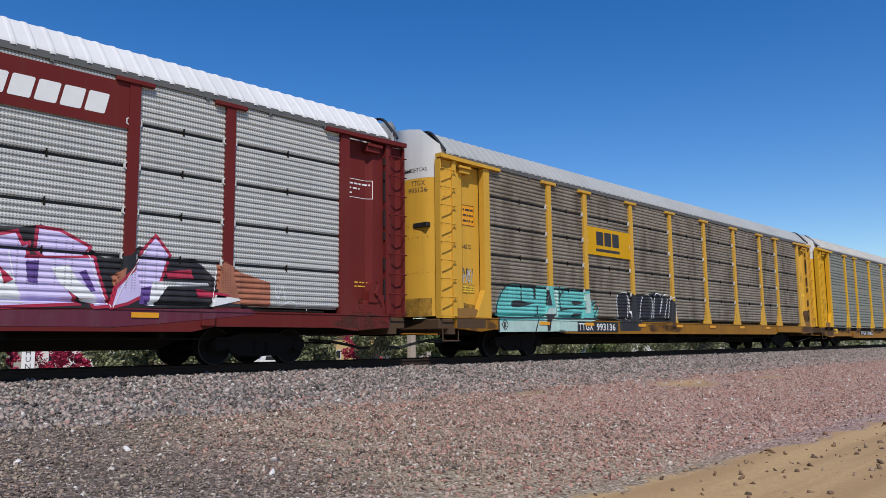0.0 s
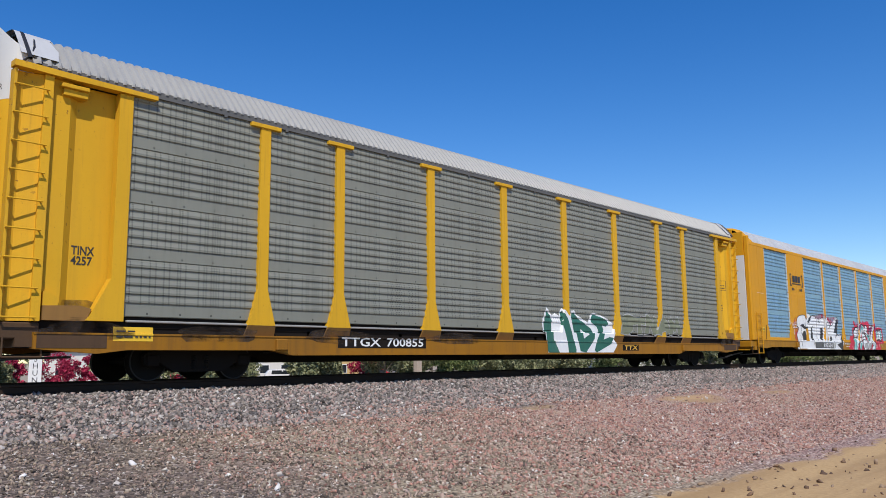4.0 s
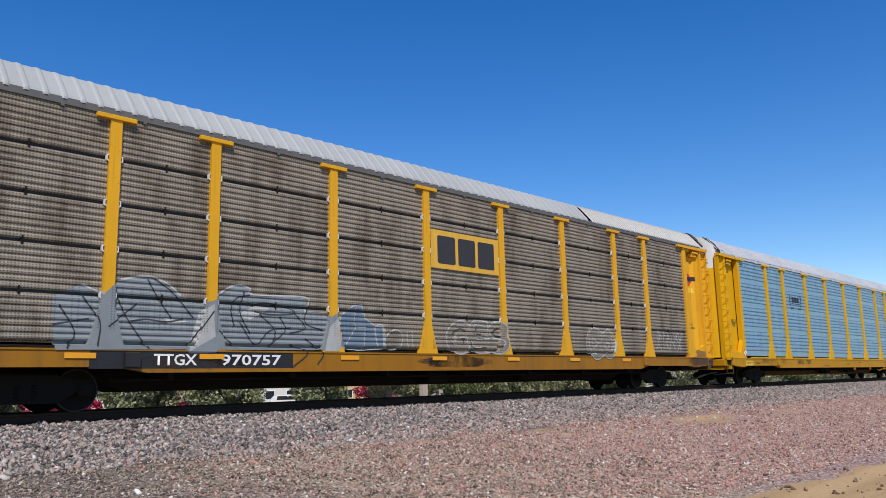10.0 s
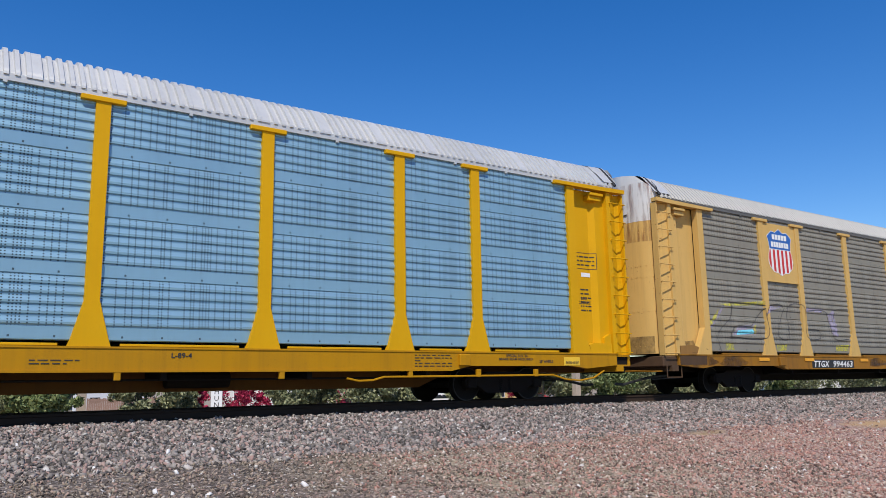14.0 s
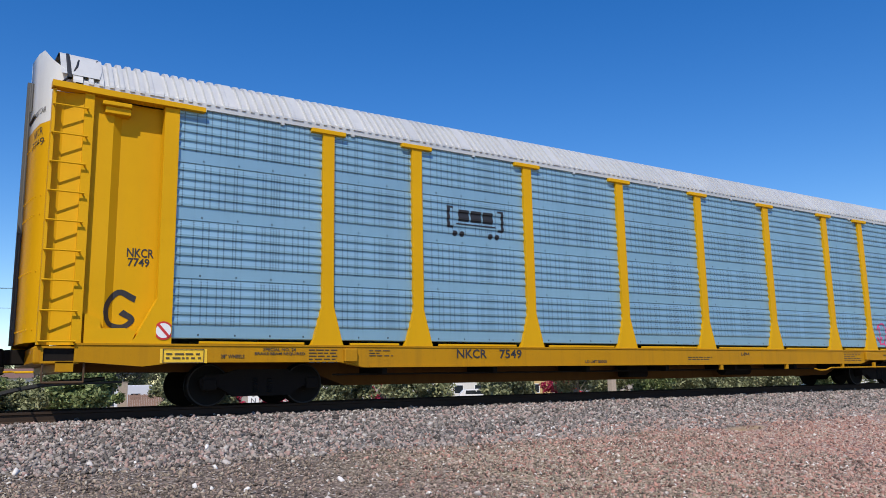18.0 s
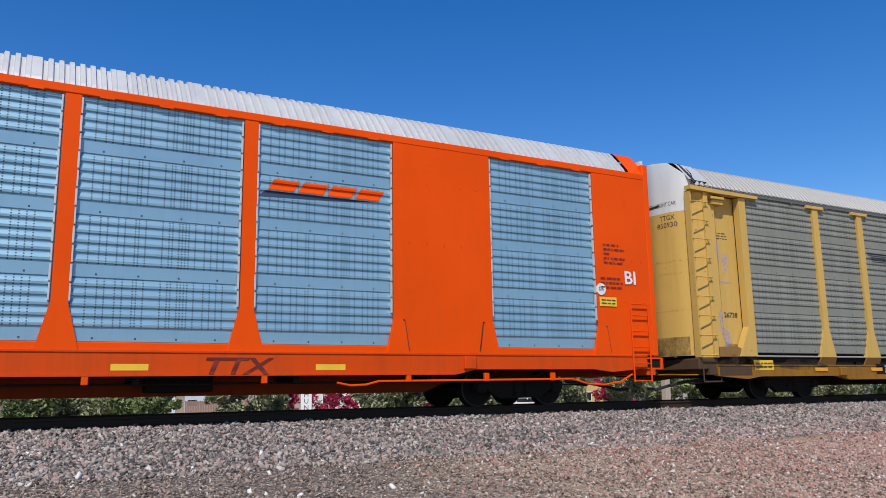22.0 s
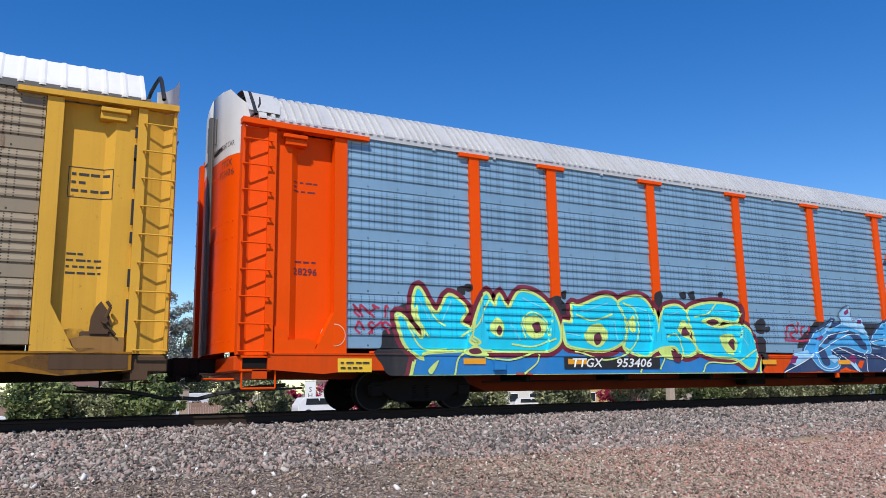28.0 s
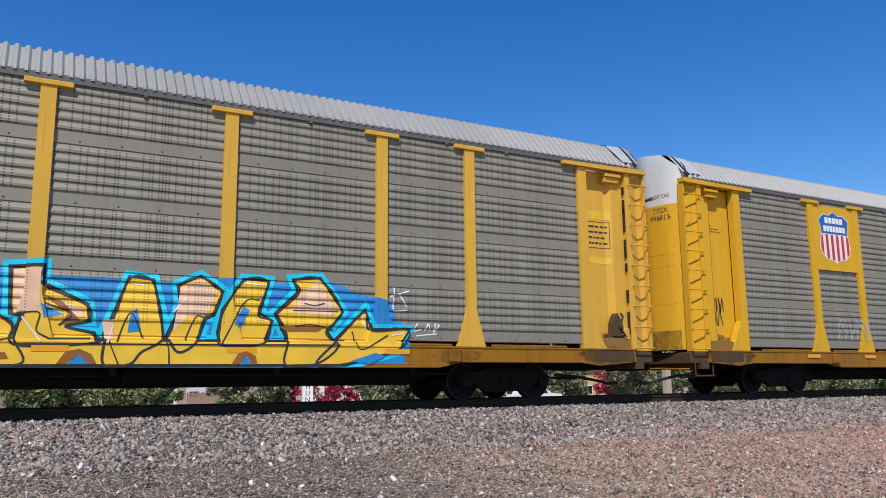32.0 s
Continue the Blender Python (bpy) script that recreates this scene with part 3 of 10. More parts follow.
def underframe(car, sill, kind):
    # centre sill with a fish belly, and cross bearers
    bm = bmesh.new()
    prism(bm, [(-13.3, 0.95), (13.3, 0.95), (13.3, 0.62), (11.4, 0.60), (8.9, 0.58), (8.2, 0.31), (-8.2, 0.31), (-8.9, 0.58), (-11.4, 0.60), (-13.3, 0.62)], -0.46, 0.46)
    part("centre_sill", bm, {"bright": "brown_belly", "orange": "red_belly"}.get(sill, "under"), car)
    for k in range(-3, 4):
        bm = bmesh.new()
        prism(bm, [(k * 2.6 - 0.05, 0.50), (k * 2.6 + 0.05, 0.50), (k * 2.6 + 0.05, 0.94), (k * 2.6 - 0.05, 0.94)], -1.42, -0.45)
        part("cross_bearer", bm, "under", car)
    bm = bmesh.new()
    box(bm, -13.35, 13.35, -1.44, 1.44, 0.93, 1.02)
    part("deck", bm, "under", car)
    bm = bmesh.new()
    box(bm, -0.9, -0.2, -1.0, -0.6, 0.36, 0.66, 0.04)
    part("brake_valve", bm, "under", car)
    bm = bmesh.new()
    rod(bm, (2.8, -0.8, 0.52), (3.9, -0.8, 0.52), 0.15, 12)
    part("air_tank", bm, "under", car)
    bm = bmesh.new()
    rod(bm, (-8.8, -1.25, 0.51), (8.8, -1.25, 0.51), 0.018)
    part("brake_pipe", bm, "under", car)
    for s in (0, 180):
        bm = bmesh.new()
        top = SILL_TOP - (0.20 if kind == "low" else 0.0)
        lo = SILL_BOT - (0.18 if kind == "low" else 0.0)
        prism(bm, [(-13.2, top), (13.2, top), (13.2, lo + 0.12), (12.2, lo + 0.04), (11.7, lo + 0.10), (8.8, lo + 0.10), (8.3, lo), (-8.3, lo), (-8.8, lo + 0.10), (-11.7, lo + 0.10), (-12.2, lo + 0.04), (-13.2, lo + 0.12)], FACE - 0.01, FACE + 0.13)
        box(bm, -8.2, 8.2, FACE - 0.035, FACE - 0.008, lo, lo + 0.035)
        box(bm, -13.2, 13.2, FACE - 0.025, FACE - 0.008, top - 0.03, top)
        for px in (-8.6, 8.6):
            box(bm, px - 0.13, px + 0.13, FACE - 0.09, FACE - 0.005, lo + 0.10, top - 0.06, 0.015)
        part("side_sill", bm, {"bright": "bright_sill", "orange": "orange_sill", "amber": "amber_sill"}.get(sill, sill), car, pose(0, 0, 0, 0, 0, s))
        if kind == "low":
            bm = bmesh.new()
            box(bm, -13.1, 13.1, FACE + 0.13, FACE + 0.16, 0.78, 1.12)
            part("deck_edge", bm, "under", car, pose(0, 0, 0, 0, 0, s))
            bm = bmesh.new()
            box(bm, -11.7, 11.7, FACE + 0.05, FACE + 0.12, 1.02, 1.06, 0.01)
            part("floor_angle", bm, "grey_roof", car, pose(0, 0, 0, 0, 0, s))
            # this brown adds the shade of the inward slope to the grime
            foot = cached("post_foot", post_foot)
            for px in POSTS:
                part("post_foot", foot, "rusty_foot", car, pose(0, 0, 0, 0, 0, s) @ pose(px, 0, 0))
        if sill == "sill_yellow":
            for sx in (-1, 1):
                bm = bmesh.new()
                box(bm, sx * 12.05, sx * 13.15, FACE - 0.016, FACE - 0.006, lo + 0.13, top - 0.032)
                part("sill_end", bm, "end_grime", car, pose(0, 0, 0, 0, 0, s))
    if sill in ("bright", "orange"):
        colour = "bright_sill" if sill == "bright" else "orange"
        bm = bmesh.new()
        tube(bm, [(5.9, FACE, 0.50), (6.15, FACE, 0.45), (6.45, FACE, 0.46), (6.7, FACE, 0.52), (11.1, FACE, 0.53)], 0.02)
        part("brake_rod", bm, colour, car)
        for px in (1.85, 4.6, 7.3, 9.0, 10.6):
            bm = bmesh.new()
            box(bm, px - 0.05, px + 0.05, FACE - 0.03, FACE + 0.05, 0.50, 0.66, 0.01)
            part("rod_bracket", bm, colour, car)
        bm = bmesh.new()
        tube(bm, [(11.1, FACE, 0.53), (11.5, FACE, 0.43), (11.95, FACE, 0.40), (12.4, FACE, 0.46), (12.75, FACE, 0.62)], 0.02)
        part("chain", bm, colour, car)
        for sx in (-1, 1):
            bm = bmesh.new()
            box(bm, sx * 13.62, sx * 13.18, -1.506, -1.49, 0.76, 0.95)
            pocket = part("pocket", bm, "under", car)
            for a, b, c, d in ((13.66, 13.14, 0.95, 0.985), (13.66, 13.14, 0.725, 0.76), (13.66, 13.62, 0.76, 0.95), (13.18, 13.14, 0.76, 0.95)):
                bm = bmesh.new()
                box(bm, sx * a, sx * b, -1.53, -1.49, c, d)
                part("frame_bar", bm, colour, pocket)
    for s in (0, 180):
        # end platform, stirrup, coupler, hose
        bm = bmesh.new()
        box(bm, -13.75, -13.1, -1.5, 1.5, 0.72, 0.98, 0.02)
        box(bm, -13.45, -13.2, -1.53, 1.53, 0.60, 0.75)
        part("end_beam", bm, {"bright": "bright_sill", "orange": "orange_sill", "amber": "amber_sill"}.get(sill, "end_grime"), car, pose(0, 0, 0, 0, 0, s))
        bm = bmesh.new()
        for px in (-13.62, -13.05):
            rod(bm, (px, -1.5, 0.75), (px, -1.5, 0.44), 0.016)
        rod(bm, (-13.62, -1.5, 0.44), (-13.05, -1.5, 0.44), 0.018)
        part("step", bm, "end_grime" if sill != "orange" else sill, car, pose(0, 0, 0, 0, 0, s))
        bm = bmesh.new()
        box(bm, -14.05, -13.4, -0.17, 0.17, 0.74, 0.98, 0.02)
        box(bm, -14.36, -14.02, -0.16, 0.22, 0.66, 1.0, 0.05)
        box(bm, -14.15, -14.05, -0.5, 0.5, 0.58, 0.70, 0.02)
        part("coupler", bm, "under", car, pose(0, 0, 0, 0, 0, s))
        bm = bmesh.new()
        tube(bm, [(-12.6, -0.62, 0.50), (-13.3, -0.62, 0.45), (-13.8, -0.55, 0.36), (-14.1, -0.45, 0.28), (-14.34, -0.38, 0.30)], 0.035)
        tube(bm, [(-12.4, -1.0, 0.44), (-13.2, -1.0, 0.42), (-13.5, -0.9, 0.40)], 0.02)
        part("air_hose", bm, "rubber", car, pose(0, 0, 0, 0, 0, s))
        bm = bmesh.new()
        tube(bm, [(-14.1, -0.35, 0.62), (-13.95, -0.75, 0.62), (-13.95, -1.3, 0.60), (-13.72, -1.42, 0.60)], 0.016)
        part("uncoupling_lever", bm, sill, car, pose(0, 0, 0, 0, 0, s))
    truck(car, -10.08)
    truck(car, 10.08)


def ladder(car, colour, m, mirror=1):
    """The corner post with its rungs; it turns with m."""
    def post():
        bm = bmesh.new()
        plan = [(-END, FACE), (-END + 0.045, FACE), (-END + 0.045, SHEET + 0.03), (-END + 0.18, SHEET + 0.06), (-END + 0.46, SHEET - 0.02), (-END + 0.46, FACE), (-END + 0.60, FACE), (-END + 0.60, SHEET + 0.10), (-END, SHEET + 0.10)]
        lo = [bm.verts.new((x, y, 1.0)) for x, y in plan]
        hi = [bm.verts.new((x, y, 5.0)) for x, y in plan]
        bm.faces.new(lo), bm.faces.new(hi[::-1])
        for i in range(len(plan)):
            j = (i + 1) % len(plan)
            bm.faces.new((lo[i], hi[i], hi[j], lo[j]))
        return finish(bm, "corner_post")

    def rung():
        bm = bmesh.new()
        rod(bm, (-END - 0.0, FACE - 0.06, 0), (-END + 0.52, FACE - 0.06, 0), 0.014)
        rod(bm, (-END + 0.02, FACE, 0), (-END + 0.02, FACE - 0.06, 0), 0.014)
        rod(bm, (-END + 0.50, FACE, 0), (-END + 0.50, FACE - 0.06, 0), 0.014)
        return finish(bm, "rung")

    def flip(me):
        me = me.copy()
        me.transform(Matrix.Diagonal((-1, 1, 1, 1)))
        me.flip_normals()
        return me
    pm, rm = cached("ladder_post", post), cached("ladder_rung", rung)
    if mirror < 0:
        pm, rm = cached("ladder_post_r", lambda: flip(pm)), cached("ladder_rung_r", lambda: flip(rm))
    p = part("corner_post", pm, colour, car, m)
    for k in range(9):
        part("rung", rm, colour, p, pose(0, 0, 1.05 + k * 0.46))
    return p


def bay_y(x):
    """How far back the bay's plate lies, by the distance from the car's middle."""
    return SHEET + 0.035 + 0.105 * min(1.0, max(0.0, (12.80 - abs(x)) / 0.14))


def bay(car, colour, m, mirror, grimy):
    """The closed bay beside the corner post: a recessed plate, its side post, and the header over it."""
    def plate():
        bm = bmesh.new()
        plan = [(x, bay_y(x)) for x in (-13.12, -12.80, -12.66, -12.0)]
        plan += [(x, y + 0.03) for x, y in plan[::-1]]
        lo, hi = [bm.verts.new((x, y, 1.02)) for x, y in plan], [bm.verts.new((x, y, 5.0)) for x, y in plan]
        bm.faces.new(lo), bm.faces.new(hi[::-1])
        for i in range(len(plan)):
            j = (i + 1) % len(plan)
            bm.faces.new((lo[i], hi[i], hi[j], lo[j]))
        box(bm, -12.95, -12.55, FACE + 0.02, bay_y(-12.3) + 0.02, 4.74, 4.86, 0.01)
        prism(bm, [(-13.08, 1.24), (-12.84, 1.24), (-12.86, 1.40), (-13.02, 1.48), (-13.08, 1.48)], FACE + 0.03, FACE + 0.16)
        return finish(bm, "bay_plate")

    def post():
        bm = bmesh.new()
        prism(bm, [(-12.42, 1.03), (-11.78, 1.03), (-11.78, 4.99), (-12.02, 4.99), (-12.02, 1.75), (-12.34, 1.12)], FACE, SHEET + 0.10)
        return finish(bm, "bay_post")

    def header():
        bm = bmesh.new()
        prism(bm, [(-END - 0.02, 5.02), (-12.9, 5.0), (-11.36, 5.0), (-11.36, 5.075), (-12.9, 5.10), (-END - 0.02, 5.12)], FACE - 0.06, SHEET + 0.06)
        box(bm, -13.0, -12.55, FACE - 0.03, SHEET, 4.86, 4.93, 0.01)
        return finish(bm, "header")

    def foot():
        bm = bmesh.new()
        prism(bm, [(-13.08, 1.02), (-12.40, 1.02), (-12.32, 1.22), (-12.5, 1.27), (-13.08, 1.25)], FACE + 0.012, SHEET + 0.10)
        return finish(bm, "bay_foot")

    def flip(me):
        me = me.copy()
        me.transform(Matrix.Diagonal((-1, 1, 1, 1)))
        me.flip_normals()
        return me
    for name, make in (("bay_plate", plate), ("bay_post", post), ("header", header), ("bay_foot", foot)):
        me = cached(name, make)
        if mirror < 0:
            me = cached(name + "_r", lambda: flip(me))
        part(name, me, "rusty_foot" if grimy and name == "bay_foot" else colour, car, m)


DOOR_ARC = ((-1.44, -13.40), (-1.38, -13.58), (-1.25, -13.72), (-1.0, -13.83), (-0.6, -13.88), (-0.03, -13.92))


def door_x(y):
    """How far out the bulging end door stands, by the distance from the middle."""
    y = -abs(y)
    for (ya, xa), (yb, xb) in zip(DOOR_ARC, DOOR_ARC[1:]):
        if ya <= y <= yb:
            return xa + (xb - xa) * (y - ya) / (yb - ya)
    return DOOR_ARC[0][1] if y < -1 else DOOR_ARC[-1][1]


def end_door(car, low, high, m, rounded, split=4.55):
    """Two bulging leaves that meet in the middle, with a pale upper part, seam bars and bolts."""
    def leaf(z0, z1):
        def make():
            rows = []
            arc = DOOR_ARC

            def lift(y, z):
                top = 5.96
                for (ya, za), (yb, zb) in zip(ROOF_ARC, ROOF_ARC[1:]):
                    if ya <= -abs(y) <= yb:
                        top = za + (zb - za) * (-abs(y) - ya) / (yb - ya) + 0.03
                return min(z, top)
            for y, x in arc:
                rows.append([(x, y, lift(y, z)) for z in (z0, (z0 + z1) / 2, z1)])
            rows.append([(-13.68, 0.0 - 0.03, lift(0, z)) for z in (z0, (z0 + z1) / 2, z1)])
            return grid_mesh("door_leaf", rows, smooth=True)
        return cached(("leaf", z0, z1, rounded), make)

    def flip_y(me):
        me = me.copy()
        me.transform(Matrix.Diagonal((1, -1, 1, 1)))
        me.flip_normals()
        return me
    for side in (1, -1):
        for nm, z0, z1, mat_ in (("door_leaf", 1.05, split, low), ("door_top", split + 0.002, 5.98, high)):
            me = leaf(z0, z1)
            if side < 0:
                me = cached(("leaf_far", z0, z1), lambda: flip_y(me))
            part(nm, me, mat_, car, m)

    def bars():
        bm = bmesh.new()
        for s in (-1, 1):
            rod(bm, (-13.93, s * 0.10, 1.1), (-13.93, s * 0.10, 5.5), 0.025)
        box(bm, -13.98, -13.86, -0.055, 0.055, 1.05, 5.55)
        box(bm, -13.97, -13.86, -0.12, 0.02, 2.9, 3.25)
        box(bm, -13.97, -13.86, -0.12, 0.02, 1.3, 1.45)
        for s in (-1, 1):
            rod(bm, (-13.92, s * 0.30, 4.95), (-13.92, s * 0.30, 5.45), 0.02)
            rod(bm, (-13.92, s * 0.22, 4.75), (-13.89, s * 0.7, 4.78), 0.015)
        return finish(bm, "door_bars")
    part("door_bar", cached("door_bars", bars), "gutter", car, m)

    def rivets():
        bm = bmesh.new()
        for z in (1.25, 2.15, 3.05, 3.35, 4.25):
            for k in range(9):
                y = -1.3 + k * 0.14
                x = door_x(y)
                box(bm, x - 0.014, x + 0.01, y - 0.01, y + 0.01, z - 0.01, z + 0.01)
        return finish(bm, "rivets")
    tagged(part("rivet_rows", cached("rivets", rivets), low, car, m), kind="stuff")


def roof_end(car, m, dark):
    """The torn-looking flashing where roof and end door meet."""
    def make():
        arc = ROOF_ARC[2:] + [(-y, z) for y, z in ROOF_ARC[2:-1][::-1]]
        wave = (0.30, 0.36, 0.28, 0.33, 0.26, 0.22, 0.2)
        return grid_mesh("roof_flashing", [[(-13.62 + (0.26 + wave[i % 7]) * f, y * (1.012 - 0.03 * (1 - f)), z + 0.05 - 0.03 * f) for f in (0.0, 0.5, 1.0)] for i, (y, z) in enumerate(arc)])

    # black tubes added to stand for the dark jagged opening by the flashing
    def dark_slit():
        bm = bmesh.new()
        tube(bm, [(-13.60, -1.47, 5.14), (-13.46, -1.45, 5.30), (-13.38, -1.32, 5.50), (-13.34, -1.14, 5.68)], 0.018)
        tube(bm, [(-13.46, -1.45, 5.30), (-13.30, -1.52, 5.20)], 0.014)
        return finish(bm, "roof_strap")
    def seal():
        bm = bmesh.new()
        arc = ROOF_ARC[1:] + [(-y, z) for y, z in ROOF_ARC[1:-1][::-1]]
        rings = []
        for y, z in arc:
            n = Vector((y * 0.45, z - 4.9)).normalized()
            rings.append([bm.verts.new((-13.50 + 0.036 * math.cos(a), y * 1.004 + n.x * 0.036 * math.sin(a), z + 0.012 + n.y * 0.036 * math.sin(a))) for a in [i * math.pi / 3 for i in range(6)]])
        for p, q in zip(rings, rings[1:]):
            for i in range(6):
                bm.faces.new((p[i], p[(i + 1) % 6], q[(i + 1) % 6], q[i]))
        return finish(bm, "end_seal")
    part("end_seal", cached("end_seal", seal), "black", car, m)
    if dark:
        return
    part("roof_flashing", cached("roof_flash", make), "zinc", car, m)
    part("roof_strap", cached("roof_strap", dark_slit), "black", car, m)


def handbrake(car, colour):
    def make():
        bm = bmesh.new()
        prism(bm, [(12.58, 1.30), (12.84, 1.30), (12.88, 1.50), (12.82, 1.66), (12.72, 1.80), (12.66, 1.72), (12.60, 1.56)], SHEET - 0.09, SHEET + 0.09)
        box(bm, 12.45, 12.95, SHEET - 0.06, SHEET + 0.09, 1.22, 1.34, 0.02)
        rod(bm, (12.78, SHEET - 0.14, 1.50), (12.78, SHEET + 0.02, 1.50), 0.05, 10)
        tube(bm, [(12.78, SHEET - 0.10, 1.50), (12.86, SHEET - 0.10, 1.72), (12.80, SHEET - 0.10, 1.80)], 0.025)
        tube(bm, [(12.78, SHEET - 0.10, 1.48), (12.95, SHEET - 0.10, 1.28)], 0.02)
        return finish(bm, "hand_brake")
    part("hand_brake", cached("hand_brake", make), colour, car)
    for k, z in enumerate((1.35, 2.05, 2.75, 3.05, 3.65, 4.1, 4.5)):
        bm = bmesh.new()
        box(bm, 13.085, 13.125, FACE + 0.03, SHEET + 0.0, z, z + (0.5, 0.28, 0.18, 0.42)[k % 4])
        part("slot", bm, "black", car)


def rack_car(x, label, post, sheet, roof, sill, kind="new", narrow_shield=False, fascia="zinc"):
    """A covered auto rack: sill, trucks, posts, corrugated sheets, corner ladders, end doors and roof."""
    car = tagged(new("auto_rack_car"), label, "rail car", "cars of the freight train")
    car.matrix_basis = pose(x, TRACK_Y, 0)
    underframe(car, sill, kind)
    edges = [-11.78] + [p for p in POSTS] + [11.78]
    for s in (0, 180):
        m = pose(0, 0, 0, 0, 0, s)
        for p in POSTS:
            part("post", post_mesh(kind), post, car, m @ pose(p, 0, 0))
        for a, b in zip(edges, edges[1:]):
            part("side_panel", sheet_mesh(b - a - 0.02, kind), sheet, car, m @ pose((a + b) / 2, SHEET, SHEET_BOT))
        if kind == "old" and s == 0:
            def clip():
                bm = bmesh.new()
                prism(bm, [(0, -0.07), (0.045, -0.045), (0.045, 0.045), (0, 0.07), (0, 0.05), (0.025, 0.03), (0.025, -0.03), (0, -0.05)], FACE + 0.02, SHEET)
                return finish(bm, "clip")
            for p in POSTS:
                for k in range(1, 5):
                    for sg in (0, 180):
                        part("clip", cached("clip", clip), "white_paint", car, pose(p, 2 * (FACE + SHEET) / 2 + 0.02 if sg else 0, SHEET_BOT + k * 0.792 + 0.01, 0, 0, sg) @ pose(0.10, 0, 0))
        if kind == "old" and s == 0:
            def seam():
                bm = bmesh.new()
                box(bm, -11.78, 11.78, SHEET + 0.03, SHEET + 0.05, -0.002, 0.036)
                return finish(bm, "seam")

            def latch():
                bm = bmesh.new()
                box(bm, -0.013, 0.013, SHEET - 0.03, SHEET + 0.02, -0.06, 0.09, 0.004)
                return finish(bm, "latch")
            for k in range(1, 5):
                part("seam", cached("seam", seam), "black", car, pose(0, 0, SHEET_BOT + k * 0.792))
                for a, b in zip(edges, edges[1:]):
                    part("latch", cached("latch", latch), "under", car, pose((a + b) / 2, 0, SHEET_BOT + k * 0.792))
        for mir in (1, -1):
            ladder(car, post, m if s == 0 else m @ pose(-0.12 * mir, 0, 0), mir)
            bay(car, post, m, mir, sill == "sill_yellow")

        def fascia_mesh():
            bm = bmesh.new()
            box(bm, -13.3, 13.3, SHEET - 0.045, SHEET + 0.03, 5.07, EAVE + 0.03)
            for k in range(-9, 10):
                box(bm, k * 1.42 - 0.03, k * 1.42 + 0.03, SHEET - 0.06, SHEET, 5.03, 5.09)
            return finish(bm, "eave_strip")
        part("eave_strip", cached("fascia", fascia_mesh), roof if roof == "zinc" else "gutter", car, m)

        for a, b in zip(edges, edges[1:]):
            def strip():
                bm = bmesh.new()
                box(bm, -(b - a) / 2 + 0.45, (b - a) / 2 - 0.45, FACE + 0.0, FACE + 0.04, 1.035, 1.075, 0.005)
                return finish(bm, "foot_strip")
            part("foot_strip", cached(("foot_strip", round(b - a, 2)), strip), sill if kind == "new" else "under", car, m @ pose((a + b) / 2, 0.1 if kind == "low" and s == 0 else 0, 0))
    for s in (0, 180):
        m = pose(0, 0, 0, 0, 0, s)
        end_door(car, post, "tan" if post == "golden" else "white_paint", m, kind == "old")
        roof_end(car, m, kind == "old" or roof == "white_roof")
    if post == "golden":
        # this roof was patched: two sorts of sheet
        part("roof", roof_mesh(19.4, True), roof, car, pose(-3.75, 0, 0))
        part("roof_section", roof_mesh(7.4), "grey_roof", car, pose(9.68, 0, 0))
    else:
        part("roof", roof_mesh(26.9, kind == "old" or roof == "white_roof", roof == "zinc"), roof, car)
    if kind != "low" and sheet != "blue" and post != "golden":
        handbrake(car, "end_grime" if sill == "sill_yellow" else post)
    if kind == "old" or roof == "white_roof":
        for a, b in ((-1.22, -0.75), (0.3, 0.7)):
            bm = bmesh.new()
            box(bm, door_x(b) - 0.02, door_x(a) + 0.05, a, b, 3.28, 3.40, 0.01)
            part("door_slot", bm, "black", car)
    return car


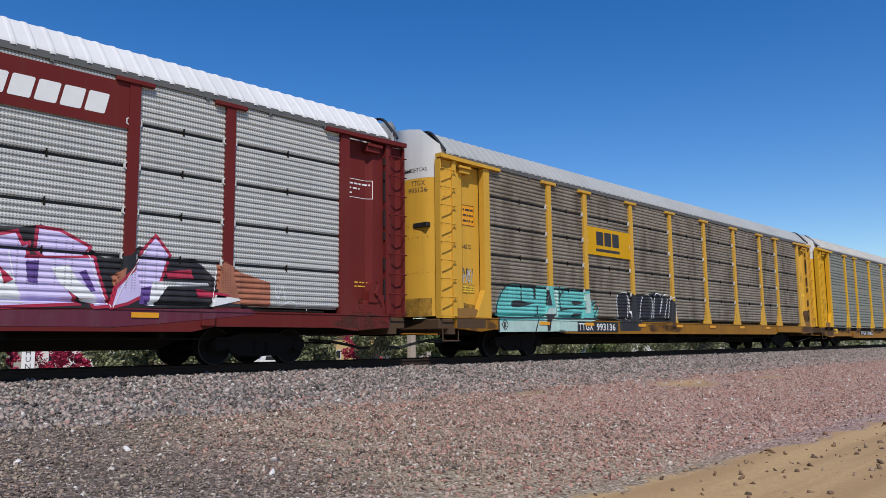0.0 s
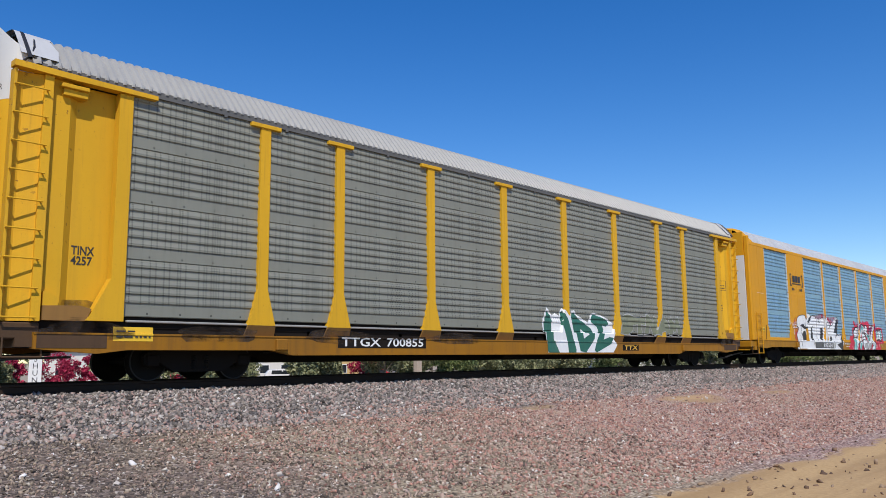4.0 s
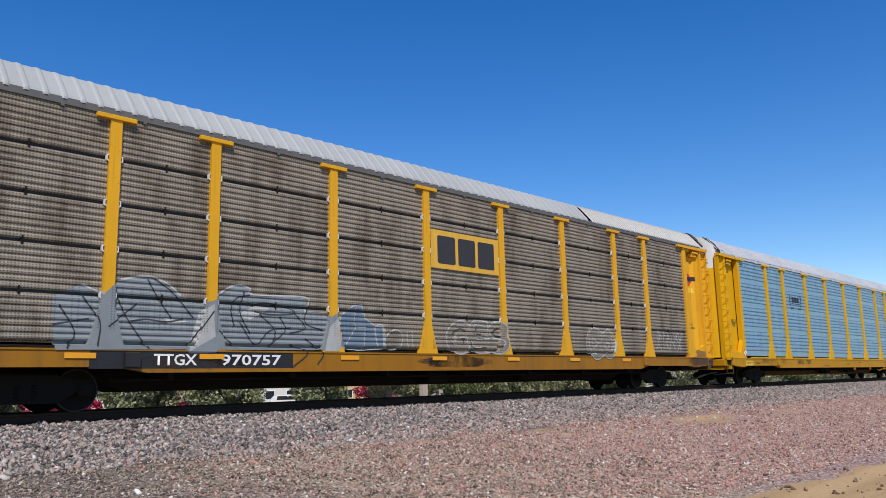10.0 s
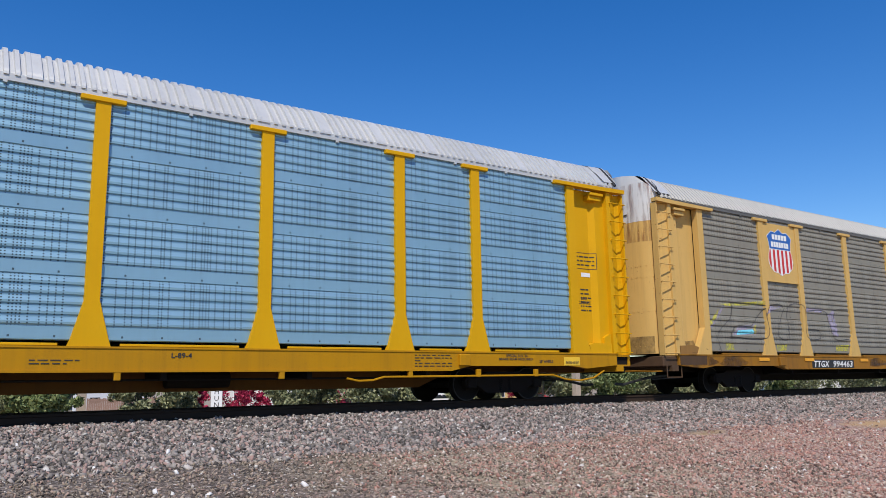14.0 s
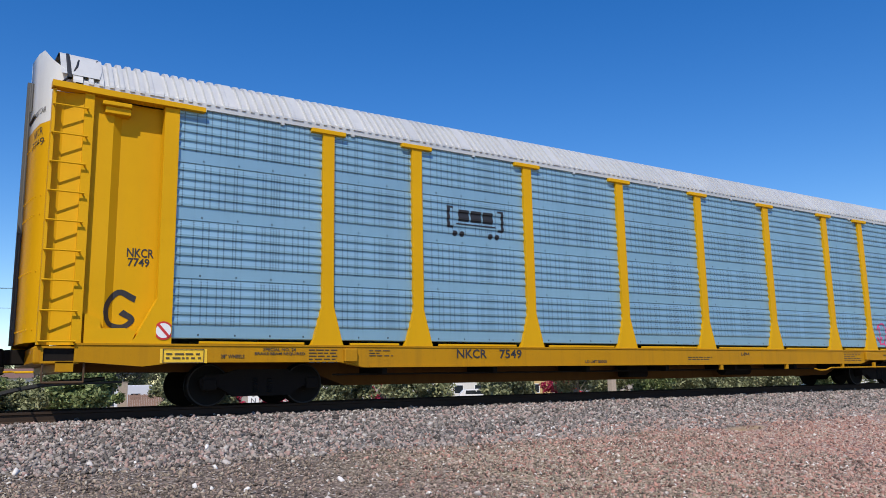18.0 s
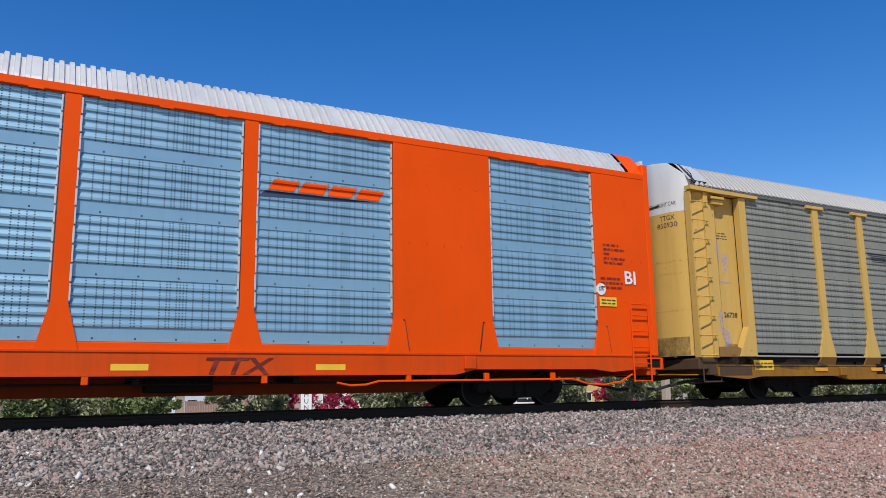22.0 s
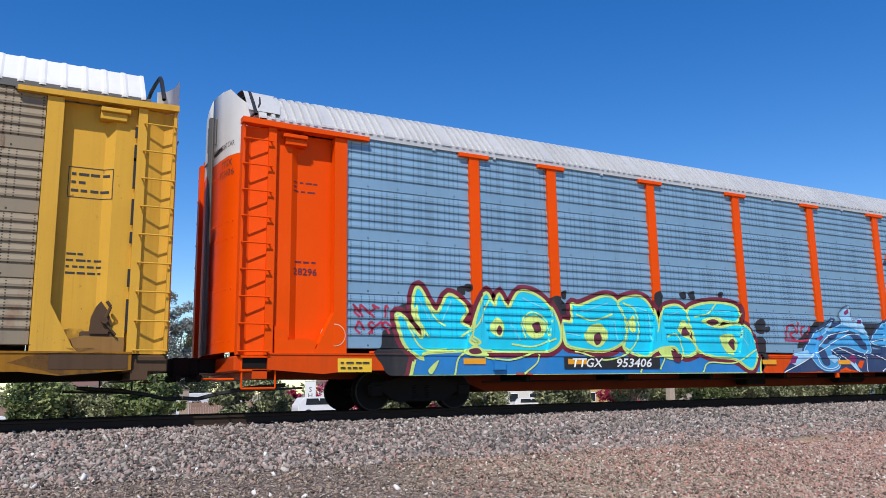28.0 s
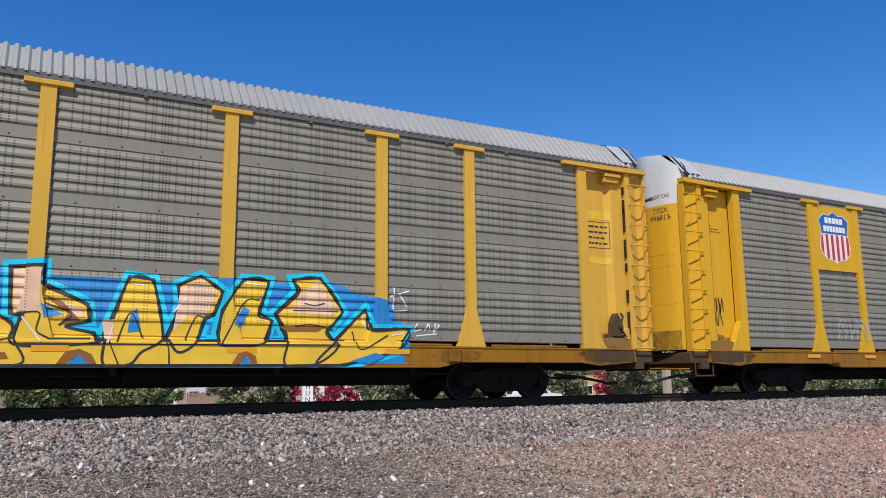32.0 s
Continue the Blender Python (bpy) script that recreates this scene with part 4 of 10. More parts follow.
# ---- the smooth-sided kind, with full-height plates between its windows of sheet ----
def smooth_car(x, label, colour, sheet, roof, door_a, door_b):
    car = tagged(new("auto_rack_car"), label, "rail car", "cars of the freight train")
    car.matrix_basis = pose(x, TRACK_Y, 0)
    underframe(car, colour, "new")
    panes = [(-11.87, -9.18), (-7.0, -4.39), (-4.15, -1.55), (-1.31, 1.31), (1.55, 4.15), (4.39, 7.0), (9.18, 11.87)]
    solid = [(-13.42, -11.87), (-9.18, -7.0), (7.0, 9.18), (11.87, 13.42)]
    mull = [(-4.39, -4.15), (-1.55, -1.31), (1.31, 1.55), (4.15, 4.39)]
    for s in (0, 180):
        m = pose(0, 0, 0, 0, 0, s)
        for a, b in panes:
            part("side_panel", sheet_mesh(b - a, "new"), sheet, car, m @ pose((a + b) / 2, SHEET - 0.01, SHEET_BOT + 0.03))
        if s == 0:
            def edging():
                bm = bmesh.new()
                for k in range(2, 13):
                    box(bm, -0.022 - 0.006 * (k % 2), 0.004, FACE - 0.004, FACE + 0.05, 1.17 + k * 0.298, 1.17 + (k + 0.9) * 0.298, 0.003)
                return finish(bm, "pane_edge")
            for a, b in panes:
                for e, turn in ((a, 1), (b, -1)):
                    part("pane_edge", cached("pane_edge", edging), "zinc", car, pose(e + 0.024 * turn, 0, 0))
        for a, b in solid:
            def plate():
                bm = bmesh.new()
                n = 1 if colour == "orange" else 2
                w = (b - a) / n
                for k in range(n):
                    box(bm, a + k * w + 0.004, a + (k + 1) * w - 0.004, FACE, FACE + 0.08, SILL_TOP, 5.16, 0.004)
                for k in range(5):
                    for z in (2.2, 3.1, 3.14, 4.3):
                        bx = a + (b - a) * (0.15 + 0.175 * k)
                        box(bm, bx - 0.012, bx + 0.012, FACE - 0.01, FACE + 0.01, z - 0.012, z + 0.012)
                return finish(bm, "side_plate")
            part("side_plate", cached(("plate", a, colour), plate), colour, car, m)
            if s == 0:
                for e, d in ((a, 1), (b, -1)):
                    if abs(e) < 13:
                        def foot():
                            bm = bmesh.new()
                            prism(bm, [(-0.13 * d, SILL_TOP), (0.31 * d, SILL_TOP), (0.22 * d, 1.62), (0, 1.62)][::d], FACE - 0.022, FACE + 0.06)
                            return finish(bm, "gusset")

                        # black sliver drawn as the thin shadow line on the gusset's inner edge
                        def edge_shade():
                            bm = bmesh.new()
                            prism(bm, [(0.305 * d, SILL_TOP + 0.05), (0.325 * d, SILL_TOP + 0.05), (0.235 * d, 1.65), (0.195 * d, 1.65)][::d], FACE - 0.012, FACE + 0.01)
                            return finish(bm, "fold")
                        gusset = part("gusset", cached(("foot", d), foot), colour, car, pose(e, 0, 0))
                        part("fold", cached(("fold", d), edge_shade), "black", gusset)

                def dots():
                    bm = bmesh.new()
                    for k, u in enumerate((0.17, 0.43, 0.60, 0.85)):
                        bx = a + (b - a) * u
                        for z in [1.66 + 0.055 * i for i in range(6)] + [1.42, 3.3, 3.36, 3.42, 4.5]:
                            box(bm, bx - 0.006, bx + 0.006, FACE - 0.004, FACE + 0.01, z - 0.006, z + 0.006)
                    return finish(bm, "rivet_holes")
                tagged(part("rivet_holes", cached(("dots", a), dots), "rusty_foot", car), kind="stuff")
        for a, b in mull:
            def mul():
                bm = bmesh.new()
                c, w = (a + b) / 2, (b - a) / 2
                prism(bm, [(c - 0.3, SILL_TOP), (c + 0.3, SILL_TOP), (c + w, 1.75), (c + w, 5.05), (c - w, 5.05), (c - w, 1.75)], FACE, FACE + 0.1)
                return finish(bm, "post")
            part("post", cached(("mul", a), mul), colour, car, m)

        def rails():
            bm = bmesh.new()
            box(bm, -13.42, 13.42, FACE - 0.008, FACE + 0.09, 5.06, 5.20, 0.01)
            for a, b in panes:
                for f in (0.1, 0.45, 0.8):
                    q = a + (b - a) * f
                    box(bm, q, q + 0.22, FACE - 0.012, FACE + 0.01, 5.045, 5.07)
            return finish(bm, "top_rail")
        part("top_rail", cached("rails", rails), colour, car, m)

        def low_rail():
            bm = bmesh.new()
            box(bm, -13.40, 13.40, FACE + 0.02, FACE + 0.12, 1.02, 1.155, 0.01)
            return finish(bm, "bottom_rail")
        part("bottom_rail", cached("low_rail", low_rail), colour, car, m)
        for sx in (-1, 1):
            bm = bmesh.new()
            for px in (sx * 13.25, sx * 12.75):
                rod(bm, (px, FACE - 0.07, 0.45), (px, FACE - 0.07, 2.15), 0.018)
            for z in (0.47, 0.85, 1.2, 1.55, 1.9, 2.15):
                rod(bm, (sx * 13.25, FACE - 0.07, z), (sx * 12.75, FACE - 0.07, z), 0.014)
            part("ladder", bm, colour, car, m)

        # end: hood, hinged leaves in two colours
        def hood():
            rows = []
            arc = ROOF_ARC + [(-y, z) for y, z in ROOF_ARC[-2::-1]]
            arc = [(y, z + 0.012) for y, z in arc]
            for x in (-13.56, -13.50, -13.0):
                k = 0.985 if x == -13.56 else 1.0
                rows.append([(x, y * k, z * k if k < 1 else z) for y, z in arc])
            return grid_mesh("hood", rows)
        part("hood", cached("hood", hood), colour, car, m)

        def corner():
            bm = bmesh.new()
            box(bm, -13.58, -13.40, -1.55, -1.36, 1.0, 5.45, 0.03)
            return finish(bm, "corner_post")
        part("corner_post", cached("smooth_corner", corner), colour, car, m)
        part("corner_post", cached("smooth_corner", corner), colour, car, m @ pose(0, 2.91, 0))
        for k in range(6):
            a = -1.36 + k * 0.4533

            def leaf(z_from, z_to):
                bm = bmesh.new()
                bow = 0.04 * (1 - abs(k - 2.5) / 2.5)
                prism2 = [(-13.62 - bow, a), (-13.62 - bow, a + 0.445), (-13.56 - bow, a + 0.445), (-13.56 - bow, a)]
                top = 5.90 - 0.15 * abs(k - 2.5) / 2.5 * 2
                lo = [bm.verts.new((px, py, z_from)) for px, py in prism2]
                hi = [bm.verts.new((px, py, min(top, z_to))) for px, py in prism2]
                bm.faces.new(lo), bm.faces.new(hi[::-1])
                for i in range(4):
                    j = (i + 1) % 4
                    bm.faces.new((lo[i], hi[i], hi[j], lo[j]))
                return finish(bm, "door_leaf")
            part("door_leaf", cached(("sleaf", k), lambda: leaf(1.02, 4.6)), door_a if k in (0, 5) else door_b, car, m)
            part("door_top", cached(("stop", k), lambda: leaf(4.602, 6)), "white_paint" if colour == "orange" else colour, car, m)

        def hinge():
            bm = bmesh.new()
            for z in (1.2, 1.7, 2.4, 3.2, 4.0, 4.8, 5.2):
                for y in (-0.45, 0.45):
                    box(bm, -13.70, -13.62, y - 0.03, y + 0.03, z - 0.05, z + 0.05, 0.01)
            for y in (-0.9, 0.0, 0.9):
                rod(bm, (-13.70, y, 1.05), (-13.70, y, 5.4), 0.022)
            return finish(bm, "hinge")
        part("hinge", cached("hinges", hinge), "zinc", car, m)
    part("roof", roof_mesh(26.0, False, roof == "zinc"), roof, car)
    return car


CARS = []
CENTRES = (-1.01, 27.66, 56.25, 84.83, 113.45, 141.95, 170.67, 199.43, 228.08, 256.69, 285.6, 314.15, 343.0, 371.67)
A, B = rack_car, smooth_car
SPEC = (
    (A, "maroon auto rack car with silvery ribbed panels and graffiti", "maroon", "old_white", "white_roof", "maroon", "old"),
    (A, "yellow auto rack car with brown ribbed panels and teal graffiti", "ochre", "old_brown", "pale_roof", "sill_yellow", "old"),
    (A, "yellow auto rack car with grey perforated panels and green graffiti", "yellow", "grey", "grey_roof", "sill_yellow", "low"),
    (B, "amber smooth auto rack car with blue panels and white graffiti", "amber", "blue", "zinc", "white_paint", "white_paint"),
    (A, "yellow auto rack car with brown ribbed panels and silver graffiti", "golden", "old_brown", "pale_roof", "sill_yellow", "old"),
    (A, "clean bright yellow auto rack car with shiny blue panels", "bright", "blue", "zinc", "bright", "new"),
    (A, "tan auto rack car with dusty grey panels and shield emblem", "faded", "sand", "grey_roof", "sill_yellow", "new"),
    (A, "bright yellow auto rack car with blue panels and pink scrawl", "bright", "blue", "zinc", "bright", "new"),
    (B, "bright orange smooth auto rack car with pale blue panels", "orange", "blue", "zinc", "zinc", "burnt"),
    (A, "tan auto rack car with grey panels and lilac graffiti", "khaki", "grey", "grey_roof", "sill_yellow", "low"),
    (A, "yellow auto rack car with rust stained panels and white roof", "ochre", "brown", "white_roof", "sill_yellow", "new"),
    (A, "orange auto rack car with blue-grey panels under large aqua graffiti", "orange", "steel", "zinc", "orange", "new"),
    (A, "tan auto rack car with shield emblem and dark graffiti", "tan", "sand", "grey_roof", "sill_yellow", "new"),
    (A, "yellow auto rack car with grey panels and a shield emblem", "yellow", "sand", "grey_roof", "sill_yellow", "new"),
)
for c, (make, *rest) in zip(CENTRES, SPEC):
    CARS.append(make(c, *rest))

# ---- ground: a sheet from the dirt road up the gravel bank, over the track bed and out to the far flats ----
def ground_z(x, y):
    prof = ((-400, -1.3), (-6, -1.16), (3.6, -1.16), (4.6, -1.12), (8.0, -0.80), (10.2, -0.56), (12.3, -0.30), (13.2, -0.185), (16.0, -0.185), (17.0, -0.35), (19.5, -1.0), (24, -1.15), (44, -1.55), (63, -1.65), (70, -2.2), (2500, -2.5))
    for (a, za), (b, zb) in zip(prof, prof[1:]):
        if a <= y <= b:
            return za + (zb - za) * (y - a) / (b - a)
    return -1.3


SANDY = ((18.6, 9.0, 2.4, 0.85), (12.9, 9.6, 0.8, 0.4), (23.6, 8.8, 1.6, 0.5))


def ground():
    ys = [-2500, -400, -100, -30, -10, -6] + [-4 + 0.25 * i for i in range(100)] + [22, 25, 30, 44, 63, 70, 90, 150, 300, 600, 1200, 2500]
    xs = [-2500, -600, -200, -80, -40, -20] + [-12 + 0.4 * i for i in range(200)] + [75, 90, 120, 200, 400, 900, 2500]
    rows = []
    for x in xs:
        r = []
        for y in ys:
            n = 0.0
            if 3.4 < y < 13:
                n = 0.05 * noise.noise((x * 0.5, y * 0.9, 0)) + 0.025 * noise.noise((x * 1.7, y * 2.1, 3))
            if y <= 3.4 and y > -6:
                n = 0.03 * noise.noise((x * 0.15, y * 2.2, 7))
            r.append((x, y, ground_z(x, min(max(y, -399), 2499)) + n))
        rows.append(r)
    m, t, b = nodes_of("ground_soil")
    o = coords(t)
    s = add(t, "ShaderNodeSeparateXYZ", ((0, o),))
    wob = math_(t, "ADD", s.outputs[1], math_(t, "MULTIPLY", math_(t, "SUBTRACT", noise_(t, o, 0.6, 5), 0.5), 2.4))
    wob2 = math_(t, "ADD", math_(t, "ADD", s.outputs[1], math_(t, "MULTIPLY", s.outputs[0], 0.035)), math_(t, "MULTIPLY", math_(t, "SUBTRACT", noise_(t, o, 1.3, 8, 0.68), 0.5), 1.2))
    fine = noise_(t, o, 22, 6, 0.7)
    dirt = ramp(t, fine, (0.3, (0.38, 0.24, 0.10)), (0.7, (0.52, 0.35, 0.17)))
    track = noise_(t, coords(t, (0.12, 2.6, 1)), 1.0, 3, 0.5)
    dirt = mix(t, ramp(t, track, (0.42, (0, 0, 0)), (0.62, (0.55, 0.55, 0.55))), dirt, (0.29, 0.175, 0.075))
    vor = add(t, "ShaderNodeTexVoronoi", ((0, o), (2, 34.0)))
    cell = add(t, "ShaderNodeSeparateColor", ((0, vor.outputs["Color"]),)).outputs[0]
    bank = ramp(t, cell, (0.0, (0.06, 0.036, 0.03)), (0.35, (0.24, 0.14, 0.115)), (0.7, (0.39, 0.245, 0.195)), (0.94, (0.50, 0.38, 0.31)), (1.0, (0.65, 0.6, 0.55)))
    olive = ramp(t, cell, (0.0, (0.10, 0.08, 0.05)), (0.5, (0.28, 0.225, 0.145)), (0.92, (0.40, 0.33, 0.22)), (1.0, (0.62, 0.56, 0.46)))
    grey = ramp(t, cell, (0.0, (0.025, 0.022, 0.021)), (0.6, (0.11, 0.10, 0.095)), (1.0, (0.26, 0.245, 0.23)))
    # olive sand shows through between the ballast's foot and the red gravel
    band = ramp(t, math_(t, "DIVIDE", math_(t, "ADD", s.outputs[0], math_(t, "MULTIPLY", noise_(t, o, 0.45, 4), 7.0)), 30.0), (0.22, (0, 0, 0)), (0.30, (0.9, 0.9, 0.9)), (0.42, (0.75, 0.75, 0.75)), (0.52, (0, 0, 0)))
    bank = mix(t, band, bank, olive)
    bank = mix(t, math_(t, "MULTIPLY", ramp(t, noise_(t, o, 0.33, 3), (0.60, (0, 0, 0)), (0.68, (1, 1, 1))), 0.6), bank, olive)
    dark = ramp(t, math_(t, "DIVIDE", math_(t, "ADD", s.outputs[0], math_(t, "MULTIPLY", noise_(t, o, 0.5, 4), 4.0)), 10.0), (0.58, (0.95, 0.95, 0.95)), (0.82, (0, 0, 0)))
    bank = mix(t, dark, bank, ramp(t, cell, (0.0, (0.035, 0.028, 0.023)), (0.6, (0.13, 0.10, 0.08)), (0.93, (0.25, 0.2, 0.165)), (1.0, (0.5, 0.45, 0.4))))
    for px, py, rx, ry in SANDY:
        ex = math_(t, "DIVIDE", math_(t, "SUBTRACT", s.outputs[0], px), rx)
        ey = math_(t, "DIVIDE", math_(t, "SUBTRACT", s.outputs[1], py), ry)
        q = math_(t, "ADD", math_(t, "ADD", math_(t, "MULTIPLY", ex, ex), math_(t, "MULTIPLY", ey, ey)), math_(t, "MULTIPLY", noise_(t, o, 3.0, 4), 0.9))
        bank = mix(t, ramp(t, q, (0.55, (0.9, 0.9, 0.9)), (1.0, (0, 0, 0))), bank, dirt)
    f1 = ramp(t, math_(t, "DIVIDE", wob2, 10.0), (0.447, (0, 0, 0)), (0.463, (1, 1, 1)))
    f2 = ramp(t, math_(t, "DIVIDE", wob, 20.0), (0.47, (0, 0, 0)), (0.53, (1, 1, 1)))
    f3 = ramp(t, math_(t, "DIVIDE", s.outputs[1], 40.0), (0.44, (0, 0, 0)), (0.5, (1, 1, 1)))
    c = mix(t, f1, dirt, bank)
    c = mix(t, f2, c, grey)
    c = mix(t, f3, c, (0.34, 0.27, 0.19))
    t.links.new(c, b.inputs["Base Color"])
    b.inputs["Roughness"].default_value = 0.95
    bump(t, b, math_(t, "ADD", fine, math_(t, "MULTIPLY", vor.outputs["Distance"], -0.8)), 0.6, 0.03)
    g = part("ground", grid_mesh("ground", rows, smooth=True), m, None)
    tagged(g, "dry ground with a sandy track and gravel bank", kind="structure")


ground()


def scatter(name, label, count, box_, size, material, seed, keep=None):
    """Angular stones lying on the ground, joined into one mesh."""
    rng = np.random.default_rng(seed)
    base = np.array([(-1, -1, -0.6), (1, -0.8, -0.7), (0.9, 1, -0.6), (-1, 0.9, -0.7), (-0.7, -0.6, 0.7), (0.6, -0.8, 0.6), (0.8, 0.5, 0.8), (-0.5, 0.7, 0.5)])
    faces = np.array([(0, 3, 2, 1), (4, 5, 6, 7), (0, 1, 5, 4), (1, 2, 6, 5), (2, 3, 7, 6), (3, 0, 4, 7)])
    x0, x1, y0, y1 = box_
    # denser close by
    u = rng.random(count)
    xs = x0 + (x1 - x0) * u ** 1.6
    ys = y0 + (y1 - y0) * rng.random(count)
    if keep is not None:
        ok = keep(xs, ys, rng)
        xs, ys = xs[ok], ys[ok]
    n = len(xs)
    zs = np.array([ground_z(a, b) for a, b in zip(xs, ys)])
    nz = np.array([0.05 * noise.noise((a * 0.5, b * 0.9, 0)) + 0.025 * noise.noise((a * 1.7, b * 2.1, 3)) if 3.4 < b < 13 else 0.0 for a, b in zip(xs, ys)])
    r = size * (0.45 + rng.random(n) ** 2.2 * 1.0)
    v = base[None] * (1 + 0.45 * (rng.random((n, 8, 3)) - 0.5))
    v = v * (np.stack([1 + 0.8 * rng.random(n), 0.7 + 0.5 * rng.random(n), 0.4 + 0.45 * rng.random(n)], -1) * r[:, None] * 0.5)[:, None, :]
    q = rng.normal(size=(n, 4))
    q[:, 1:3] *= 0.75
    q /= np.linalg.norm(q, axis=1)[:, None]
    w, a, b_, c = q.T
    R = np.stack([np.stack([1 - 2 * (b_ * b_ + c * c), 2 * (a * b_ - c * w), 2 * (a * c + b_ * w)], -1),
                  np.stack([2 * (a * b_ + c * w), 1 - 2 * (a * a + c * c), 2 * (b_ * c - a * w)], -1),
                  np.stack([2 * (a * c - b_ * w), 2 * (b_ * c + a * w), 1 - 2 * (a * a + b_ * b_)], -1)], -2)
    v = np.einsum("nij,nkj->nki", R, v)
    v += np.stack([xs, ys, zs + nz + r * 0.22], -1)[:, None, :]
    f = (faces[None] + 8 * np.arange(n)[:, None, None]).reshape(-1, 4)
    me = bpy.data.meshes.new(name)
    me.vertices.add(8 * n), me.loops.add(24 * n), me.polygons.add(6 * n)
    me.vertices.foreach_set("co", v.reshape(-1).astype(np.float32))
    me.loops.foreach_set("vertex_index", f.reshape(-1).astype(np.int32))
    me.polygons.foreach_set("loop_start", np.arange(0, 24 * n, 4, dtype=np.int32))
    me.update(calc_edges=True)
    ob = part(name, me, material, None)
    tagged(ob, label, "gravel", kind="stuff")


def off_sand(x, y, r):
    """Thins the stones out over the sandy patches and where olive sand shows through."""
    share = np.clip((x - 4.5) / 6.0, 0.05, 1.0)
    for px, py, rx, ry in SANDY:
        share = np.where(((x - px) / rx) ** 2 + ((y - py) / ry) ** 2 < 0.8, 0.12, share)
    return r.random(len(x)) < share


grey_stone = stones("grey_ballast", (0.0, (0.045, 0.037, 0.033)), (0.18, (0.125, 0.108, 0.094)), (0.42, (0.25, 0.218, 0.192)), (0.6, (0.34, 0.300, 0.266)), (0.74, (0.38, 0.238, 0.202)), (0.94, (0.44, 0.393, 0.345)), (1.0, (0.62, 0.58, 0.53)))
red_stone = stones("reddish_gravel", (0.0, (0.08, 0.045, 0.036)), (0.2, (0.30, 0.155, 0.12)), (0.5, (0.54, 0.285, 0.215)), (0.72, (0.45, 0.315, 0.245)), (0.96, (0.58, 0.46, 0.37)), (1.0, (0.80, 0.76, 0.70)))
scatter("ballast", "grey crushed-stone ballast along the rail", 90000, (-4, 62, 9.8, 13.45), 0.045, grey_stone, 3)
scatter("ballast", "grey crushed-stone ballast between the rails", 5000, (-4, 50, 13.5, 16.6), 0.062, grey_stone, 4)
scatter("gravel", "pale pebbles strewn over the bank", 380, (-1, 40, 6.2, 12.8), 0.05, stones("pale_pebbles", (0.0, (0.42, 0.37, 0.32)), (0.6, (0.60, 0.54, 0.49)), (1.0, (0.9, 0.88, 0.85))), 6)
scatter("gravel", "reddish gravel strewn over the bank", 95000, (4.5, 46, 4.5, 10.8), 0.031, red_stone, 5, off_sand)
brown_stone = stones("brown_gravel", (0.0, (0.05, 0.038, 0.03)), (0.3, (0.17, 0.13, 0.10)), (0.6, (0.31, 0.25, 0.18)), (0.8, (0.36, 0.235, 0.185)), (0.96, (0.44, 0.37, 0.28)), (1.0, (0.72, 0.68, 0.62)))
scatter("gravel", "fine brown gravel and grit on the bank", 34000, (-2.5, 11.5, 5.6, 10.2), 0.027, brown_stone, 9)
scatter("gravel", "dark clods of earth along the sandy track's edge", 500, (1, 34, 2.4, 4.6), 0.05, stones("earth_clods", (0.0, (0.07, 0.04, 0.025)), (0.7, (0.22, 0.13, 0.075)), (1.0, (0.36, 0.26, 0.17))), 8)

# ---- rails and ties ----
def rail(y):
    bm = bmesh.new()
    prof = [(-0.07, -0.172), (0.07, -0.172), (0.07, -0.155), (0.012, -0.135), (0.012, -0.045), (0.036, -0.035), (0.036, 0.0), (-0.036, 0.0), (-0.036, -0.035), (-0.012, -0.045), (-0.012, -0.135), (-0.07, -0.155)]
    a = [bm.verts.new((-300, y + p, z)) for p, z in prof]
    b = [bm.verts.new((600, y + p, z)) for p, z in prof]
    bm.faces.new(a), bm.faces.new(b[::-1])
    for i in range(len(a)):
        j = (i + 1) % len(a)
        bm.faces.new((a[i], b[i], b[j], a[j]))
    r = part("rail", bm, "rail_steel", None)
    tagged(r, "rusty steel rail lying on ties in ballast", "rail", "rails of the track", "structure")


rail(TRACK_Y - 0.755)
rail(TRACK_Y + 0.755)


def ties():
    bm = bmesh.new()
    box(bm, -0.12, 0.12, TRACK_Y - 1.3, TRACK_Y + 1.3, -0.36, -0.176, 0.02)
    me = finish(bm, "tie")
    first = tagged(part("tie", me, "tie", None, pose(-20, 0, 0)), "weathered concrete railway tie bedded in ballast", "railway tie", "ties of the track")
    for k in range(1, 150):
        copy_thing(first, pose(-20 + 0.61 * k, 0, 0))


ties()

# ---- beyond the track: shrubs, trees, fence, sign, vehicles, houses, poles ----
def leaf_material(name, a, b, c):
    m, t, bs = nodes_of(name)
    g = t.nodes.new("ShaderNodeNewGeometry")
    t.links.new(ramp(t, g.outputs["Random Per Island"], (0.0, a), (0.55, b), (1.0, c)), bs.inputs["Base Color"])
    bs.inputs["Roughness"].default_value = 0.7
    bs.inputs["Specular IOR Level"].default_value = 0.2
    return m


